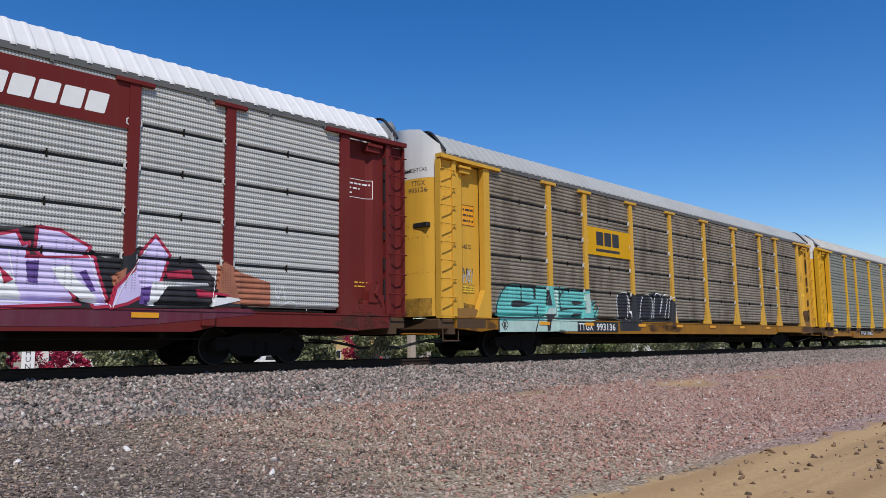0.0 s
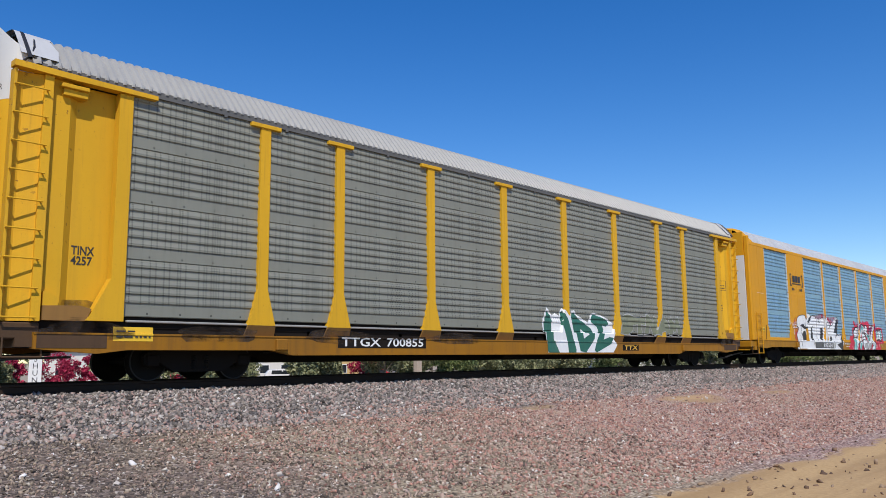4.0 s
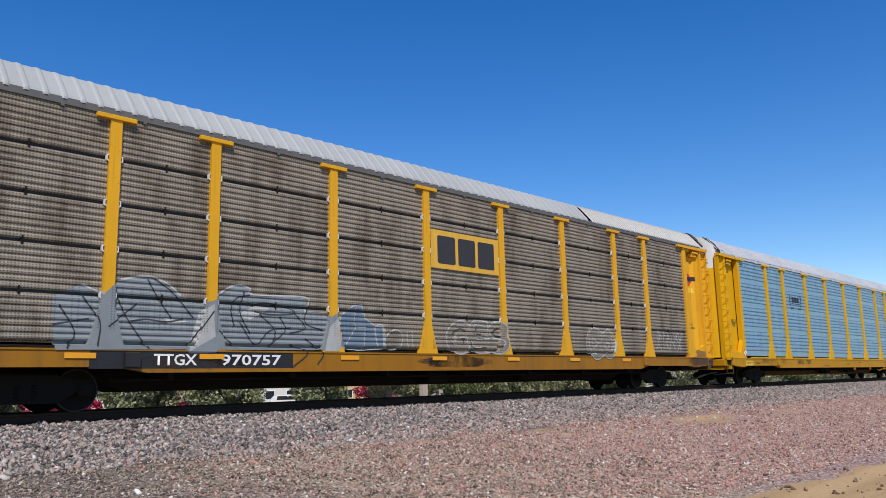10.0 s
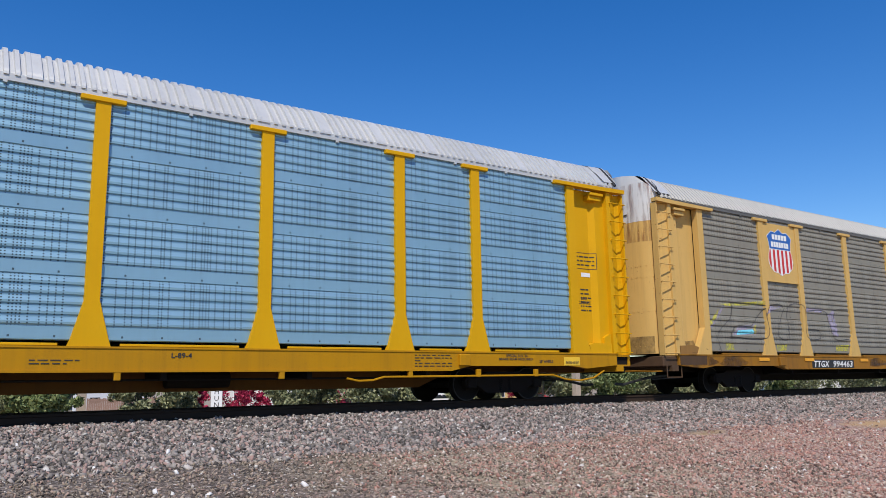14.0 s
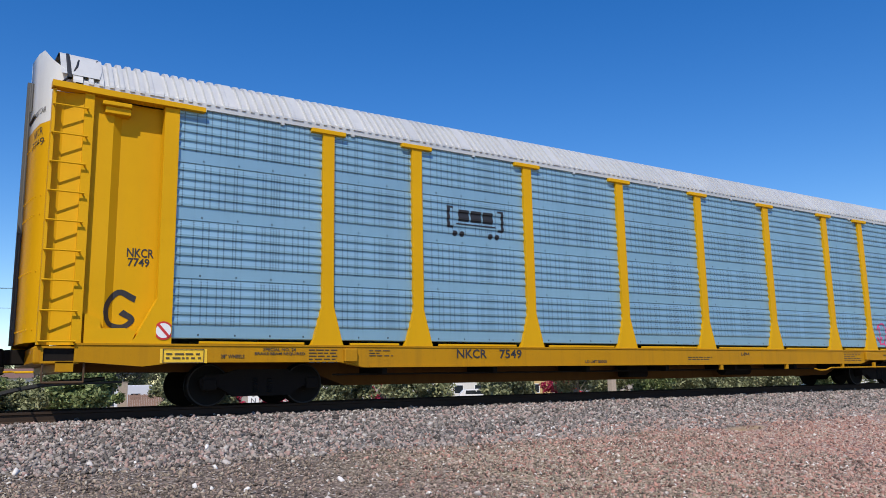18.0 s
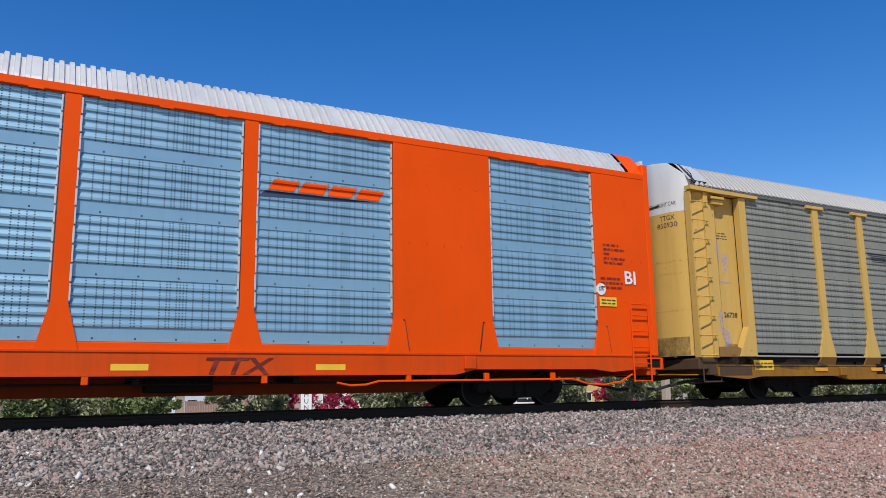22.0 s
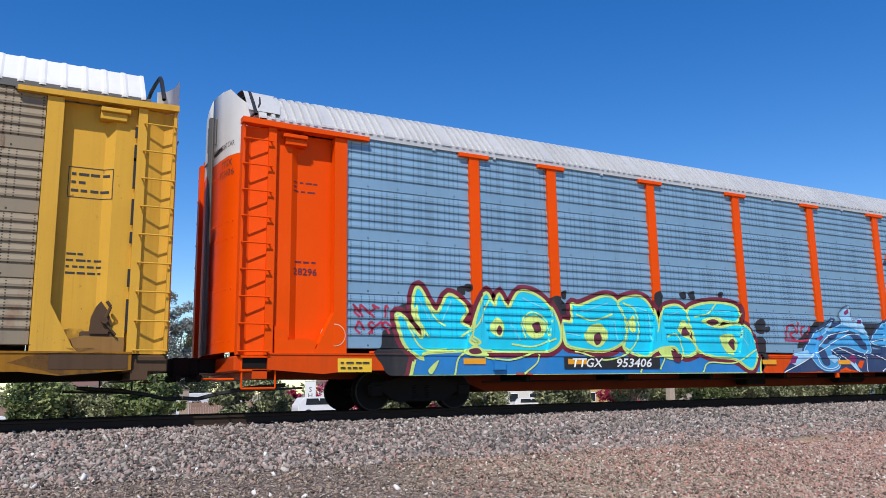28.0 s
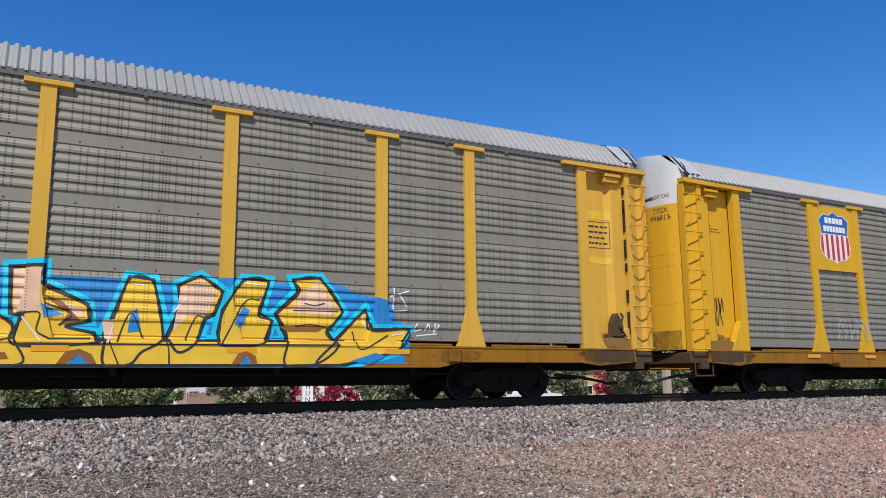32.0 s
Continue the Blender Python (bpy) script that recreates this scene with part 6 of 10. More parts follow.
def text_bm(text, offset, x0, x1, z0, z1, lean=0.0, grow=0.0):
    me = letters(text, offset)
    ref = letters(text, 0.0)
    xs, ys = [v.co.x for v in ref.vertices], [v.co.y for v in ref.vertices]
    ax, bx, ay, by = min(xs), max(xs), min(ys), max(ys)
    bm = bmesh.new()
    bm.from_mesh(me)
    for v in bm.verts:
        u, w = (v.co.x - ax) / (bx - ax), (v.co.y - ay) / (by - ay)
        v.co = (x0 + (x1 - x0) * u + lean * (w - 0.5), 0, z0 + (z1 - z0) * w)
    return bm


def word(k, text, x0, x1, z0, z1, material="ink", lean=0.0, y=None, name="lettering"):
    return lay(k, text_bm(text, 0.018, x0, x1, z0, z1, lean), name, material, 0.006, y=y)


def poly(points):
    bm = bmesh.new()
    f = bm.faces.new([bm.verts.new((x, 0, z)) for x, z in points])
    f.normal_update()
    if f.normal.y > 0:
        bmesh.ops.reverse_faces(bm, faces=[f])
    return bm


def add_poly(bm, points):
    f = bm.faces.new([bm.verts.new((x, 0, z)) for x, z in points])
    f.normal_update()
    if f.normal.y > 0:
        bmesh.ops.reverse_faces(bm, faces=[f])


def rect(x0, x1, z0, z1):
    return [(x0, z0), (x1, z0), (x1, z1), (x0, z1)]


def blob(cx, cz, rx, rz, n=28, rough=0.18, seed=0):
    r = random.Random(seed)
    ph = [r.random() * 6.28 for _ in range(4)]
    pts = []
    for i in range(n):
        a = 2 * math.pi * i / n
        s = 1 + rough * (0.5 * math.sin(3 * a + ph[0]) + 0.35 * math.sin(5 * a + ph[1]) + 0.3 * math.sin(9 * a + ph[2]))
        pts.append((cx + rx * s * math.cos(a), cz + rz * s * math.sin(a)))
    return pts


def stencil(k, x0, x1, z0, z1, lines, material="ink", seed=1, y=None, frame_=False):
    """Lines of writing too small to read, as short bars."""
    r = random.Random(seed)
    bm = bmesh.new()
    h = (z1 - z0) / lines
    for i in range(lines):
        x = x0
        zc = z1 - h * (i + 0.5)
        while x < x1 - 0.03:
            w = min(r.uniform(0.04, 0.16), x1 - x)
            add_poly(bm, rect(x, x + w, zc - h * 0.16, zc + h * 0.16))
            x += w + r.uniform(0.02, 0.05)
            if r.random() < 0.08:
                break
    if frame_:
        g = 0.012
        for q in (rect(x0 - 0.05, x1 + 0.05, z0 - 0.05, z0 - 0.05 + g), rect(x0 - 0.05, x1 + 0.05, z1 + 0.05 - g, z1 + 0.05), rect(x0 - 0.05, x0 - 0.05 + g, z0 - 0.05 + g, z1 + 0.05 - g), rect(x1 + 0.05 - g, x1 + 0.05, z0 - 0.05 + g, z1 + 0.05 - g)):
            add_poly(bm, q)
    return tagged(lay(k, bm, "stencil", material, 0.005, y=y), kind="stuff")


def glyph_blocks(bm, n, x0, x1, z0, z1, lean=0.0):
    """Emblem marks as plain solid blocks with cut corners."""
    w, h = (x1 - x0) / n, z1 - z0
    for i in range(n):
        a, b = x0 + i * w + w * 0.07, x0 + (i + 1) * w - w * 0.07
        c = min(b - a, h) * 0.06
        pts = [(a + c, z0), (b - c, z0), (b, z0 + c), (b, z1 - c), (b - c, z1), (a + c, z1), (a, z1 - c), (a, z0 + c)]
        add_poly(bm, [(x + lean * (z - z0) / h, z) for x, z in pts])


def bracket_emblem(k, x0, x1, z0, z1, material="navy"):
    bm = bmesh.new()
    h, w = z1 - z0, x1 - x0
    g = w * 0.05
    zb, zt = z0 + h * 0.28, z1
    for s in (0, 1):
        e = x0 if s == 0 else x1 - g
        add_poly(bm, rect(e, e + g, zb, zt))
        i = x0 + g if s == 0 else x1 - g * 2.2
        add_poly(bm, rect(i, i + g * 1.2, zb, zb + h * 0.07))
        add_poly(bm, rect(i, i + g * 1.2, zt - h * 0.07, zt))
    glyph_blocks(bm, 3, x0 + w * 0.18, x1 - w * 0.18, z0 + h * 0.52, z1 - h * 0.10)
    add_poly(bm, rect(x0 + w * 0.15, x1 - w * 0.15, z0 + h * 0.40, z0 + h * 0.45))
    for u in (0.13, 0.25, 0.75, 0.87):
        add_poly(bm, blob(x0 + w * u, z0 + h * 0.1, w * 0.042, w * 0.042, 12, 0.0))
    return lay(k, bm, "emblem", material, 0.006)


def plate(k, x0, x1, z0, z1, material, name="name_plate"):
    return lay(k, poly(rect(x0, x1, z0, z1)), name, material, 0.004, y=FACE + 0.03)


def shield(k, x0, x1, z0, z1):
    w, h, c = x1 - x0, z1 - z0, (x0 + x1) / 2

    def out(g):
        return [(x0 + w * u + (0.5 - u) * 2 * g, z0 + h * v + (0.5 - v) * 2 * g) for u, v in
                ((0.5, 0.0), (0.62, 0.05), (0.80, 0.07), (0.95, 0.17), (1.0, 0.30), (0.97, 0.45), (0.93, 0.56), (0.95, 0.70), (1.0, 0.82), (0.93, 0.87), (0.82, 0.94), (0.66, 0.92), (0.5, 1.0),
                 (0.34, 0.92), (0.18, 0.94), (0.07, 0.87), (0.0, 0.82), (0.05, 0.70), (0.07, 0.56), (0.03, 0.45), (0.0, 0.30), (0.05, 0.17), (0.20, 0.07), (0.38, 0.05))]
    y = FACE + 0.03
    lay(k, poly(out(0)), "shield_back", "white", 0.008, y=y)

    def clipped(o, keep_top, zc):
        bm = poly(o)
        bmesh.ops.bisect_plane(bm, geom=bm.verts[:] + bm.edges[:] + bm.faces[:], plane_co=(0, 0, zc), plane_no=(0, 0, -1 if keep_top else 1), clear_outer=True)
        return bm
    zc = z0 + h * 0.56
    lay(k, clipped(out(0.02), True, zc), "shield_top", "royal", 0.011, y=y)
    for i in range(6):
        bm = clipped(out(0.025), False, zc - 0.02)
        a = x0 + w * (0.03 + i * 0.168)
        bmesh.ops.bisect_plane(bm, geom=bm.verts[:] + bm.edges[:] + bm.faces[:], plane_co=(a, 0, 0), plane_no=(-1, 0, 0), clear_outer=True)
        bmesh.ops.bisect_plane(bm, geom=bm.verts[:] + bm.edges[:] + bm.faces[:], plane_co=(a + w * 0.085, 0, 0), plane_no=(1, 0, 0), clear_outer=True)
        if len(bm.faces):
            lay(k, bm, "shield_stripe", "red", 0.011, y=y)
        else:
            bm.free()
    bm = bmesh.new()
    glyph_blocks(bm, 5, x0 + w * 0.2, x1 - w * 0.2, z0 + h * 0.76, z0 + h * 0.87)
    glyph_blocks(bm, 7, x0 + w * 0.14, x1 - w * 0.14, z0 + h * 0.60, z0 + h * 0.71)
    tagged(lay(k, bm, "shield_mark", "white", 0.014, y=y), kind="stuff")


STROKE = {}
STROKE["A"] = [((0.05, 0), (0.2, 0.6), (0.45, 1)), ((0.4, 1), (0.75, 0.7), (0.95, 0)), ((0.25, 0.33), (0.75, 0.35))]
STROKE["B"] = [((0.12, 0), (0.15, 1)), ((0.1, 0.98), (0.75, 0.92), (0.75, 0.6), (0.3, 0.52)), ((0.3, 0.52), (0.95, 0.42), (0.9, 0.05), (0.1, 0.03))]
STROKE["C"] = [((0.9, 0.85), (0.5, 1), (0.1, 0.7), (0.1, 0.3), (0.5, 0), (0.95, 0.15))]
STROKE["D"] = [((0.15, 0), (0.15, 1)), ((0.1, 0.97), (0.8, 0.85), (0.85, 0.2), (0.1, 0.03))]
STROKE["E"] = [((0.9, 0.92), (0.3, 0.95), (0.15, 0.5), (0.3, 0.05), (0.95, 0.08)), ((0.2, 0.5), (0.8, 0.53))]
STROKE["G"] = [STROKE["C"][0], ((0.95, 0.12), (0.92, 0.45), (0.55, 0.42))]
STROKE["H"] = [((0.15, 0), (0.12, 1)), ((0.85, 0), (0.88, 1)), ((0.15, 0.48), (0.85, 0.55))]
STROKE["I"] = [((0.45, 0), (0.5, 0.5), (0.5, 1))]
STROKE["J"] = [((0.8, 1), (0.8, 0.25), (0.5, 0), (0.1, 0.2))]
STROKE["K"] = [((0.15, 0), (0.12, 1)), ((0.95, 1), (0.6, 0.75), (0.25, 0.5)), ((0.3, 0.52), (0.65, 0.35), (0.98, 0))]
STROKE["L"] = [((0.2, 1), (0.15, 0.1), (0.95, 0.06))]
STROKE["M"] = [((0.05, 0), (0.15, 1)), ((0.15, 1), (0.5, 0.35)), ((0.5, 0.35), (0.85, 1)), ((0.85, 1), (0.97, 0))]
STROKE["N"] = [((0.1, 0), (0.12, 1)), ((0.12, 0.98), (0.5, 0.6), (0.85, 0.05)), ((0.88, 0), (0.9, 1))]
STROKE["O"] = [((0.55, 1), (0.1, 0.75), (0.08, 0.3), (0.5, 0), (0.92, 0.25), (0.9, 0.75), (0.45, 1))]
STROKE["R"] = [((0.12, 0), (0.15, 1)), ((0.1, 0.98), (0.8, 0.9), (0.75, 0.52), (0.25, 0.48)), ((0.4, 0.5), (0.7, 0.3), (0.98, 0))]
STROKE["S"] = [((0.92, 0.85), (0.5, 1), (0.12, 0.8), (0.3, 0.53), (0.75, 0.45), (0.9, 0.2), (0.5, 0), (0.05, 0.12))]
STROKE["T"] = [((0.02, 0.92), (0.98, 0.96)), ((0.5, 0.95), (0.5, 0))]
STROKE["U"] = [((0.12, 1), (0.12, 0.3), (0.5, 0), (0.88, 0.3), (0.88, 1))]
STROKE["W"] = [((0.02, 1), (0.25, 0)), ((0.25, 0), (0.5, 0.7)), ((0.5, 0.7), (0.75, 0)), ((0.75, 0), (0.98, 1))]
STROKE["Z"] = [((0.05, 0.93), (0.92, 0.95)), ((0.9, 0.93), (0.1, 0.07)), ((0.1, 0.06), (0.95, 0.08))]
STROKE["!"] = [((0.6, 1), (0.45, 0.38)), ((0.40, 0.1), (0.5, 0.05))]


def curve(pts, n=6):
    """A smooth way through a few points."""
    p = [Vector((*q, 0)) for q in pts]
    p = [p[0] * 2 - p[1]] + p + [p[-1] * 2 - p[-2]]
    out = []
    for i in range(1, len(p) - 2):
        for j in range(n):
            t = j / n
            out.append(0.5 * (2 * p[i] + (p[i + 1] - p[i - 1]) * t + (2 * p[i - 1] - 5 * p[i] + 4 * p[i + 1] - p[i + 2]) * t * t + (3 * p[i] - p[i - 1] - 3 * p[i + 1] + p[i + 2]) * t ** 3))
    out.append(p[-2])
    return out


def ribbon(bm, pts, half, y, shift=0.0, end=0.0):
    """A band along a way; it flares at both ends, and its tips are cut askew."""
    n = len(pts)
    rows = []
    for i, q in enumerate(pts):
        d = (pts[min(i + 1, n - 1)] - pts[max(i - 1, 0)]).normalized()
        nn = Vector((-d.y, d.x, 0))
        u = abs(2 * i / (n - 1) - 1)
        hw = half * (0.86 + 0.26 * u ** 2)
        tip = d * (end if i == n - 1 else -end if i == 0 else 0.0)
        skew = d * hw * (0.35 if i == n - 1 else -0.35 if i == 0 else 0.0)
        a, b = q + nn * (shift + hw) + tip + skew, q + nn * (shift - hw) + tip - skew * 0.2
        rows.append([bm.verts.new((v.x, y - 0.0012 * i / (n - 1), max(0.60, v.y))) for v in (a, b)])
    for r0, r1 in zip(rows, rows[1:]):
        if (r0[0].co - r1[0].co).length > 1e-4 or (r0[1].co - r1[1].co).length > 1e-4:
            f = bm.faces.new((r0[0], r0[1], r1[1], r1[0]))
            f.normal_update()
            if f.normal.y > 0:
                f.normal_flip()


def graffiti(k, text, x0, x1, z0, z1, fill, edge, glint="", label="", seed=0, thick=0.25, line=""):
    """Sprayed letters in layers: an edge, a fill, inner lines."""
    r = random.Random(seed)
    w, h = x1 - x0, z1 - z0
    g = min(1.0, h / 1.5)
    half = thick * h * 0.5
    pad = half + 0.10 * g
    cw = (w - 2 * pad) / (len(text) + 0.12 * (len(text) - 1)) * 1.12
    ways = []
    for i, ch in enumerate(text):
        cx = x0 + pad + i * cw * 1.0
        dz, dh = r.uniform(-0.04, 0.04) * h, r.uniform(0.92, 1.06)
        tilt = r.uniform(-0.12, 0.12)
        for j, st in enumerate(STROKE[ch]):
            pts = []
            for u, v in st:
                px, pz = cx + u * cw * 0.86, z0 + pad + (h - 2 * pad) * v * dh + dz
                px += tilt * (v - 0.5)
                q = 0.14 * g
                pts.append((px + q * noise.noise((px * 1.1, pz * 1.4, seed)), pz + q * noise.noise((px * 1.2, pz * 1.1, seed + 7))))
            ways.append((curve(pts), -0.0004 * j - 0.0002 * (i % 2)))

    def layer(name, material, grow, lift, tag=""):
        bm = bmesh.new()
        for pts, y in ways:
            ribbon(bm, pts, half + grow, y, 0.0, half * 0.5 + grow * 0.9)
        return tagged(lay(k, bm, name, material, lift, tag), kind="stuff")

    layer("graffiti_edge", edge, 0.06 * g, 0.010)
    top = layer("graffiti", fill, 0.0, 0.0135, label)
    for mat_, side, hw in ((glint, 0.45, 0.016), (line, -0.4, 0.014)):
        if not mat_:
            continue
        bm = bmesh.new()
        for pts, y in ways:
            for part_ in range(1 if thick > 0.34 else 2):
                a = r.randint(0, max(1, len(pts) // 3)) + part_ * len(pts) // 3
                b_ = min(len(pts), a + r.randint(4, max(5, len(pts) // 2)))
                if b_ - a > 2:
                    ribbon(bm, pts[a:b_], (hw + r.random() * 0.02) * g, y, half * (side * r.uniform(0.5, 1.5) - part_ * side * r.uniform(0.8, 1.6)))
        tagged(lay(k, bm, "graffiti_line", mat_, 0.0195), kind="stuff")
    return top


def loop(pts, n=5):
    """A smooth closed way through a few points."""
    p, m = [Vector(q) for q in pts], len(pts)
    out = []
    for i in range(m):
        a, b, c, d = p[i - 1], p[i], p[(i + 1) % m], p[(i + 2) % m]
        for j in range(n):
            t = j / n
            out.append(tuple(0.5 * (2 * b + (c - a) * t + (2 * a - 5 * b + 4 * c - d) * t * t + (3 * b - a - 3 * c + d) * t ** 3)))
    return out


def grown(pts, d):
    """An outline moved outwards by d."""
    area = sum(a[0] * b[1] - b[0] * a[1] for a, b in zip(pts, pts[1:] + pts[:1]))
    out = []
    for i, q in enumerate(pts):
        e, f = Vector(q) - Vector(pts[i - 1]), Vector(pts[(i + 1) % len(pts)]) - Vector(q)
        if e.length < 1e-6 or f.length < 1e-6:
            out.append(q)
            continue
        e.normalize(), f.normalize()
        n1, n2 = Vector((e.y, -e.x)), Vector((f.y, -f.x))
        n = n1 + n2
        n = n / max(n.length_squared / 2, 0.55)
        out.append(tuple(Vector(q) + n * (d if area > 0 else -d)))
    return out


def flat_shapes(outlines, step=0.0005):
    """Filled outlines in one mesh, each a hair above the one before."""
    bm = bmesh.new()
    for i, pts in enumerate(outlines):
        f = bm.faces.new([bm.verts.new((x, -step * i, z)) for x, z in pts])
        f.normal_update()
        if f.normal.y > 0:
            f.normal_flip()
    bmesh.ops.triangulate(bm, faces=bm.faces[:])
    return bm


def patches(k, material, outlines, lift=0.004, sharp=True, name="graffiti_patch"):
    tagged(lay(k, flat_shapes([q if sharp else loop(q) for q in outlines]), name, material, lift), kind="stuff")


def marks(k, material, width, lines, lift=0.008):
    """Sprayed lines."""
    bm = bmesh.new()
    for i, pts in enumerate(lines):
        ribbon(bm, curve(pts), width / 2, -0.0004 * (i % 3), 0.0, width * 0.3)
    tagged(lay(k, bm, "graffiti_line", material, lift), kind="stuff")


def throwup(k, outlines, fill, edge="", edge_width=0.0, halo="", halo_width=0.0, label="", sharp=False, lift=0.004):
    """Sprayed letters: their outlines filled, over an edge and a halo that stand out round them."""
    outlines = [q if sharp else loop(q) for q in outlines]
    for width, material, name in ((halo_width, halo, "graffiti_halo"), (edge_width, edge, "graffiti_edge"), (0.0, fill, "graffiti")):
        if material:
            tagged(lay(k, flat_shapes([grown(q, width) if width else q for q in outlines]), name, material, lift, "" if width else label), kind="stuff")
            lift += 0.0005 * len(outlines) + 0.0006


def scrawl(k, x0, x1, z0, z1, material, seed, width=0.03, strokes=7, label="", y=None):
    """A tag of quick strokes."""
    r = random.Random(seed)
    bm = bmesh.new()
    w, h = x1 - x0, z1 - z0
    for i in range(strokes):
        cx = x0 + w * (i + 0.5) / strokes
        p = [(cx + r.uniform(-0.6, 0.6) * w / strokes, z0 + h * f) for f in (0.05, 0.4, 0.7, 1.0)]
        p.append((cx + w / strokes * 0.6, z0 + h * r.uniform(0.3, 0.8)))
        for (ax, az), (bx, bz) in zip(p, p[1:]):
            d = Vector((bx - ax, bz - az))
            if d.length < 0.01:
                continue
            nn = Vector((-d.y, d.x)).normalized() * width / 2
            add_poly(bm, [(ax - nn.x, az - nn.y), (bx - nn.x, bz - nn.y), (bx + nn.x, bz + nn.y), (ax + nn.x, az + nn.y)])
    return tagged(lay(k, bm, "scrawl", material, 0.010, label, y), kind="stuff")


SILL = FACE - 0.011
# the large pieces of graffiti, drawn as outlines on the sides
shape = [[(4.67, 2.24), (5.35, 2.26), (5.66, 2.33), (6.45, 2), (6.69, 1.87), (7.13, 1.94), (7.29, 2.12), (7.91, 1.93), (8.37, 1.97), (8.87, 1.55), (9.65, 1.2), (9.54, 1.11), (4.74, 0.96)]]
patches(1, "black_spray", shape, 0.004, True)
shape = [[(4.74, 0.94), (9.54, 1.08), (9.65, 0.97), (7.35, 0.74), (6.94, 0.71), (4.75, 0.7)]]
patches(1, "plum", shape, 0.0045, True)
shape = [[(8.81, 1.88), (8.96, 1.95), (9.37, 1.77), (10.02, 1.61), (10.03, 1.12), (8.83, 1.19)],
         [(6.82, 1.56), (7.06, 1.73), (7.03, 1.45), (6.87, 1.36)]]
patches(1, "rust_spray", shape, 0.0055, True)
shape = [[(4.7, 1.61), (4.93, 2.05), (5.29, 2.16), (5.39, 1.95), (5.47, 1.99), (5.44, 1.77), (5.83, 1.8), (6.5, 1.85), (6.58, 1.58), (6.76, 1.08), (6.53, 1.05), (6.29, 1.41), (6.12, 1.71), (5.94, 1.62), (6.23, 1.1), (4.74, 0.99)],
         [(5.61, 1.93), (5.63, 2.26), (5.95, 2.24), (6.41, 2.02), (6.34, 1.88), (5.72, 1.83)],
         [(6.83, 1.06), (6.91, 1.36), (7.23, 1.7), (7.38, 2.04), (7.59, 2.29), (7.84, 2), (7.7, 1.57), (7.58, 1.39), (7.08, 1.13)]]
throwup(1, shape, "lilac", "crimson", 0.055, "", 0, "lilac and crimson graffiti lettering on a black cloud", True, 0.007)
shape = [[(4.72, 1.33), (5.22, 1.57), (5.33, 1.36), (5.45, 1.07), (4.73, 1.05)],
         [(5.84, 1.65), (6.12, 1.71), (6.25, 1.48), (6.52, 1.27), (6.65, 1.08), (6.38, 1.11), (5.99, 1.39)],
         [(7.57, 1.52), (8.62, 1.53), (8.67, 1.48), (7.84, 1.44), (7.59, 1.08), (7.46, 1.08)],
         [(8.78, 1.32), (9.38, 1.25), (8.73, 1.1)]]
patches(1, "white_spray", shape, 0.0135, True)
shape = [[(5.45, 1.73), (5.65, 1.75), (5.64, 1.38), (5.5, 1.4)],
         [(7.32, 1.38), (7.53, 1.43), (7.5, 1.1), (7.29, 1.1)],
         [(6.28, 1.6), (6.39, 1.65), (6.56, 1.31), (6.48, 1.28)]]
patches(1, "violet", shape, 0.0145, True)
shape = [[(7.79, 1.7), (8.28, 1.77), (8.34, 1.6), (7.83, 1.57)],
         [(8.39, 1.42), (9.07, 1.33), (8.98, 1.27), (8.44, 1.26)],
         [(5.08, 1.63), (5.29, 1.43), (5.16, 1.35)]]
patches(1, "crimson", shape, 0.0145, True)
shape = [[(6.41, 1.96), (6.63, 1.35), (6.8, 1.04)],
         [(6.84, 1.04), (7.07, 1.53), (7.46, 2.13)],
         [(5.2, 1.86), (5.38, 1.07)],
         [(8.81, 1.81), (8.73, 1.1)],
         [(10.13, 1.52), (10.19, 1.29), (10.3, 1.55), (10.38, 1.28)],
         [(10.25, 1.15), (10.53, 1.25), (10.71, 1.14)]]
marks(1, "white_spray", 0.018, shape, 0.0165)
# second car
shape = [[(-11.52, 0.95), (-11.53, 1.4), (-11.3, 1.76), (-10.9, 1.98), (-9.76, 1.98), (-9.18, 1.99), (-8.57, 1.99), (-8.09, 1.99), (-7.1, 1.98), (-6.88, 2.04), (-6.93, 1.6), (-6.61, 1.64), (-6.74, 1.3), (-6.42, 1.48), (-6.53, 1.08)]]
patches(2, "teal", shape, 0.004, True)
shape = [[(-11.52, 0.95), (-6.53, 1.07), (-7.75, 0.88), (-7.76, 0.7), (-11.49, 0.66)],
         [(-9.17, 1.36), (-8.83, 1.38), (-8.87, 1.02), (-9.46, 1.01)],
         [(-8.8, 1.9), (-8.61, 1.89), (-8.64, 1.08), (-8.81, 1.06)],
         [(-7.24, 1.84), (-6.93, 1.85), (-6.97, 1.26), (-7.28, 1.25)]]
patches(2, "pale_teal", shape, 0.0055, True)
shape = [[(-10.89, 1.4), (-10.8, 1.52), (-10.5, 1.54), (-10.1, 1.48), (-9.75, 1.48), (-10.1, 1.42), (-10.5, 1.35), (-10.79, 1.35)],
         [(-7.96, 1.54), (-7.84, 1.61), (-7.37, 1.6), (-7.28, 1.56), (-7.75, 1.47)],
         [(-7.96, 1.17), (-7.83, 1.24), (-7.37, 1.24), (-7.5, 1.16), (-7.83, 1.13)],
         [(-9.85, 1.95), (-9.73, 1.95), (-9.74, 1.6), (-9.83, 1.57)],
         [(-9.18, 1.99), (-9.01, 1.43), (-9.25, 1.43)],
         [(-9.32, 1.18), (-8.81, 1.19), (-9.09, 1.01), (-9.16, 0.71), (-9.3, 0.7)]]
patches(2, "ink", shape, 0.0075, True)
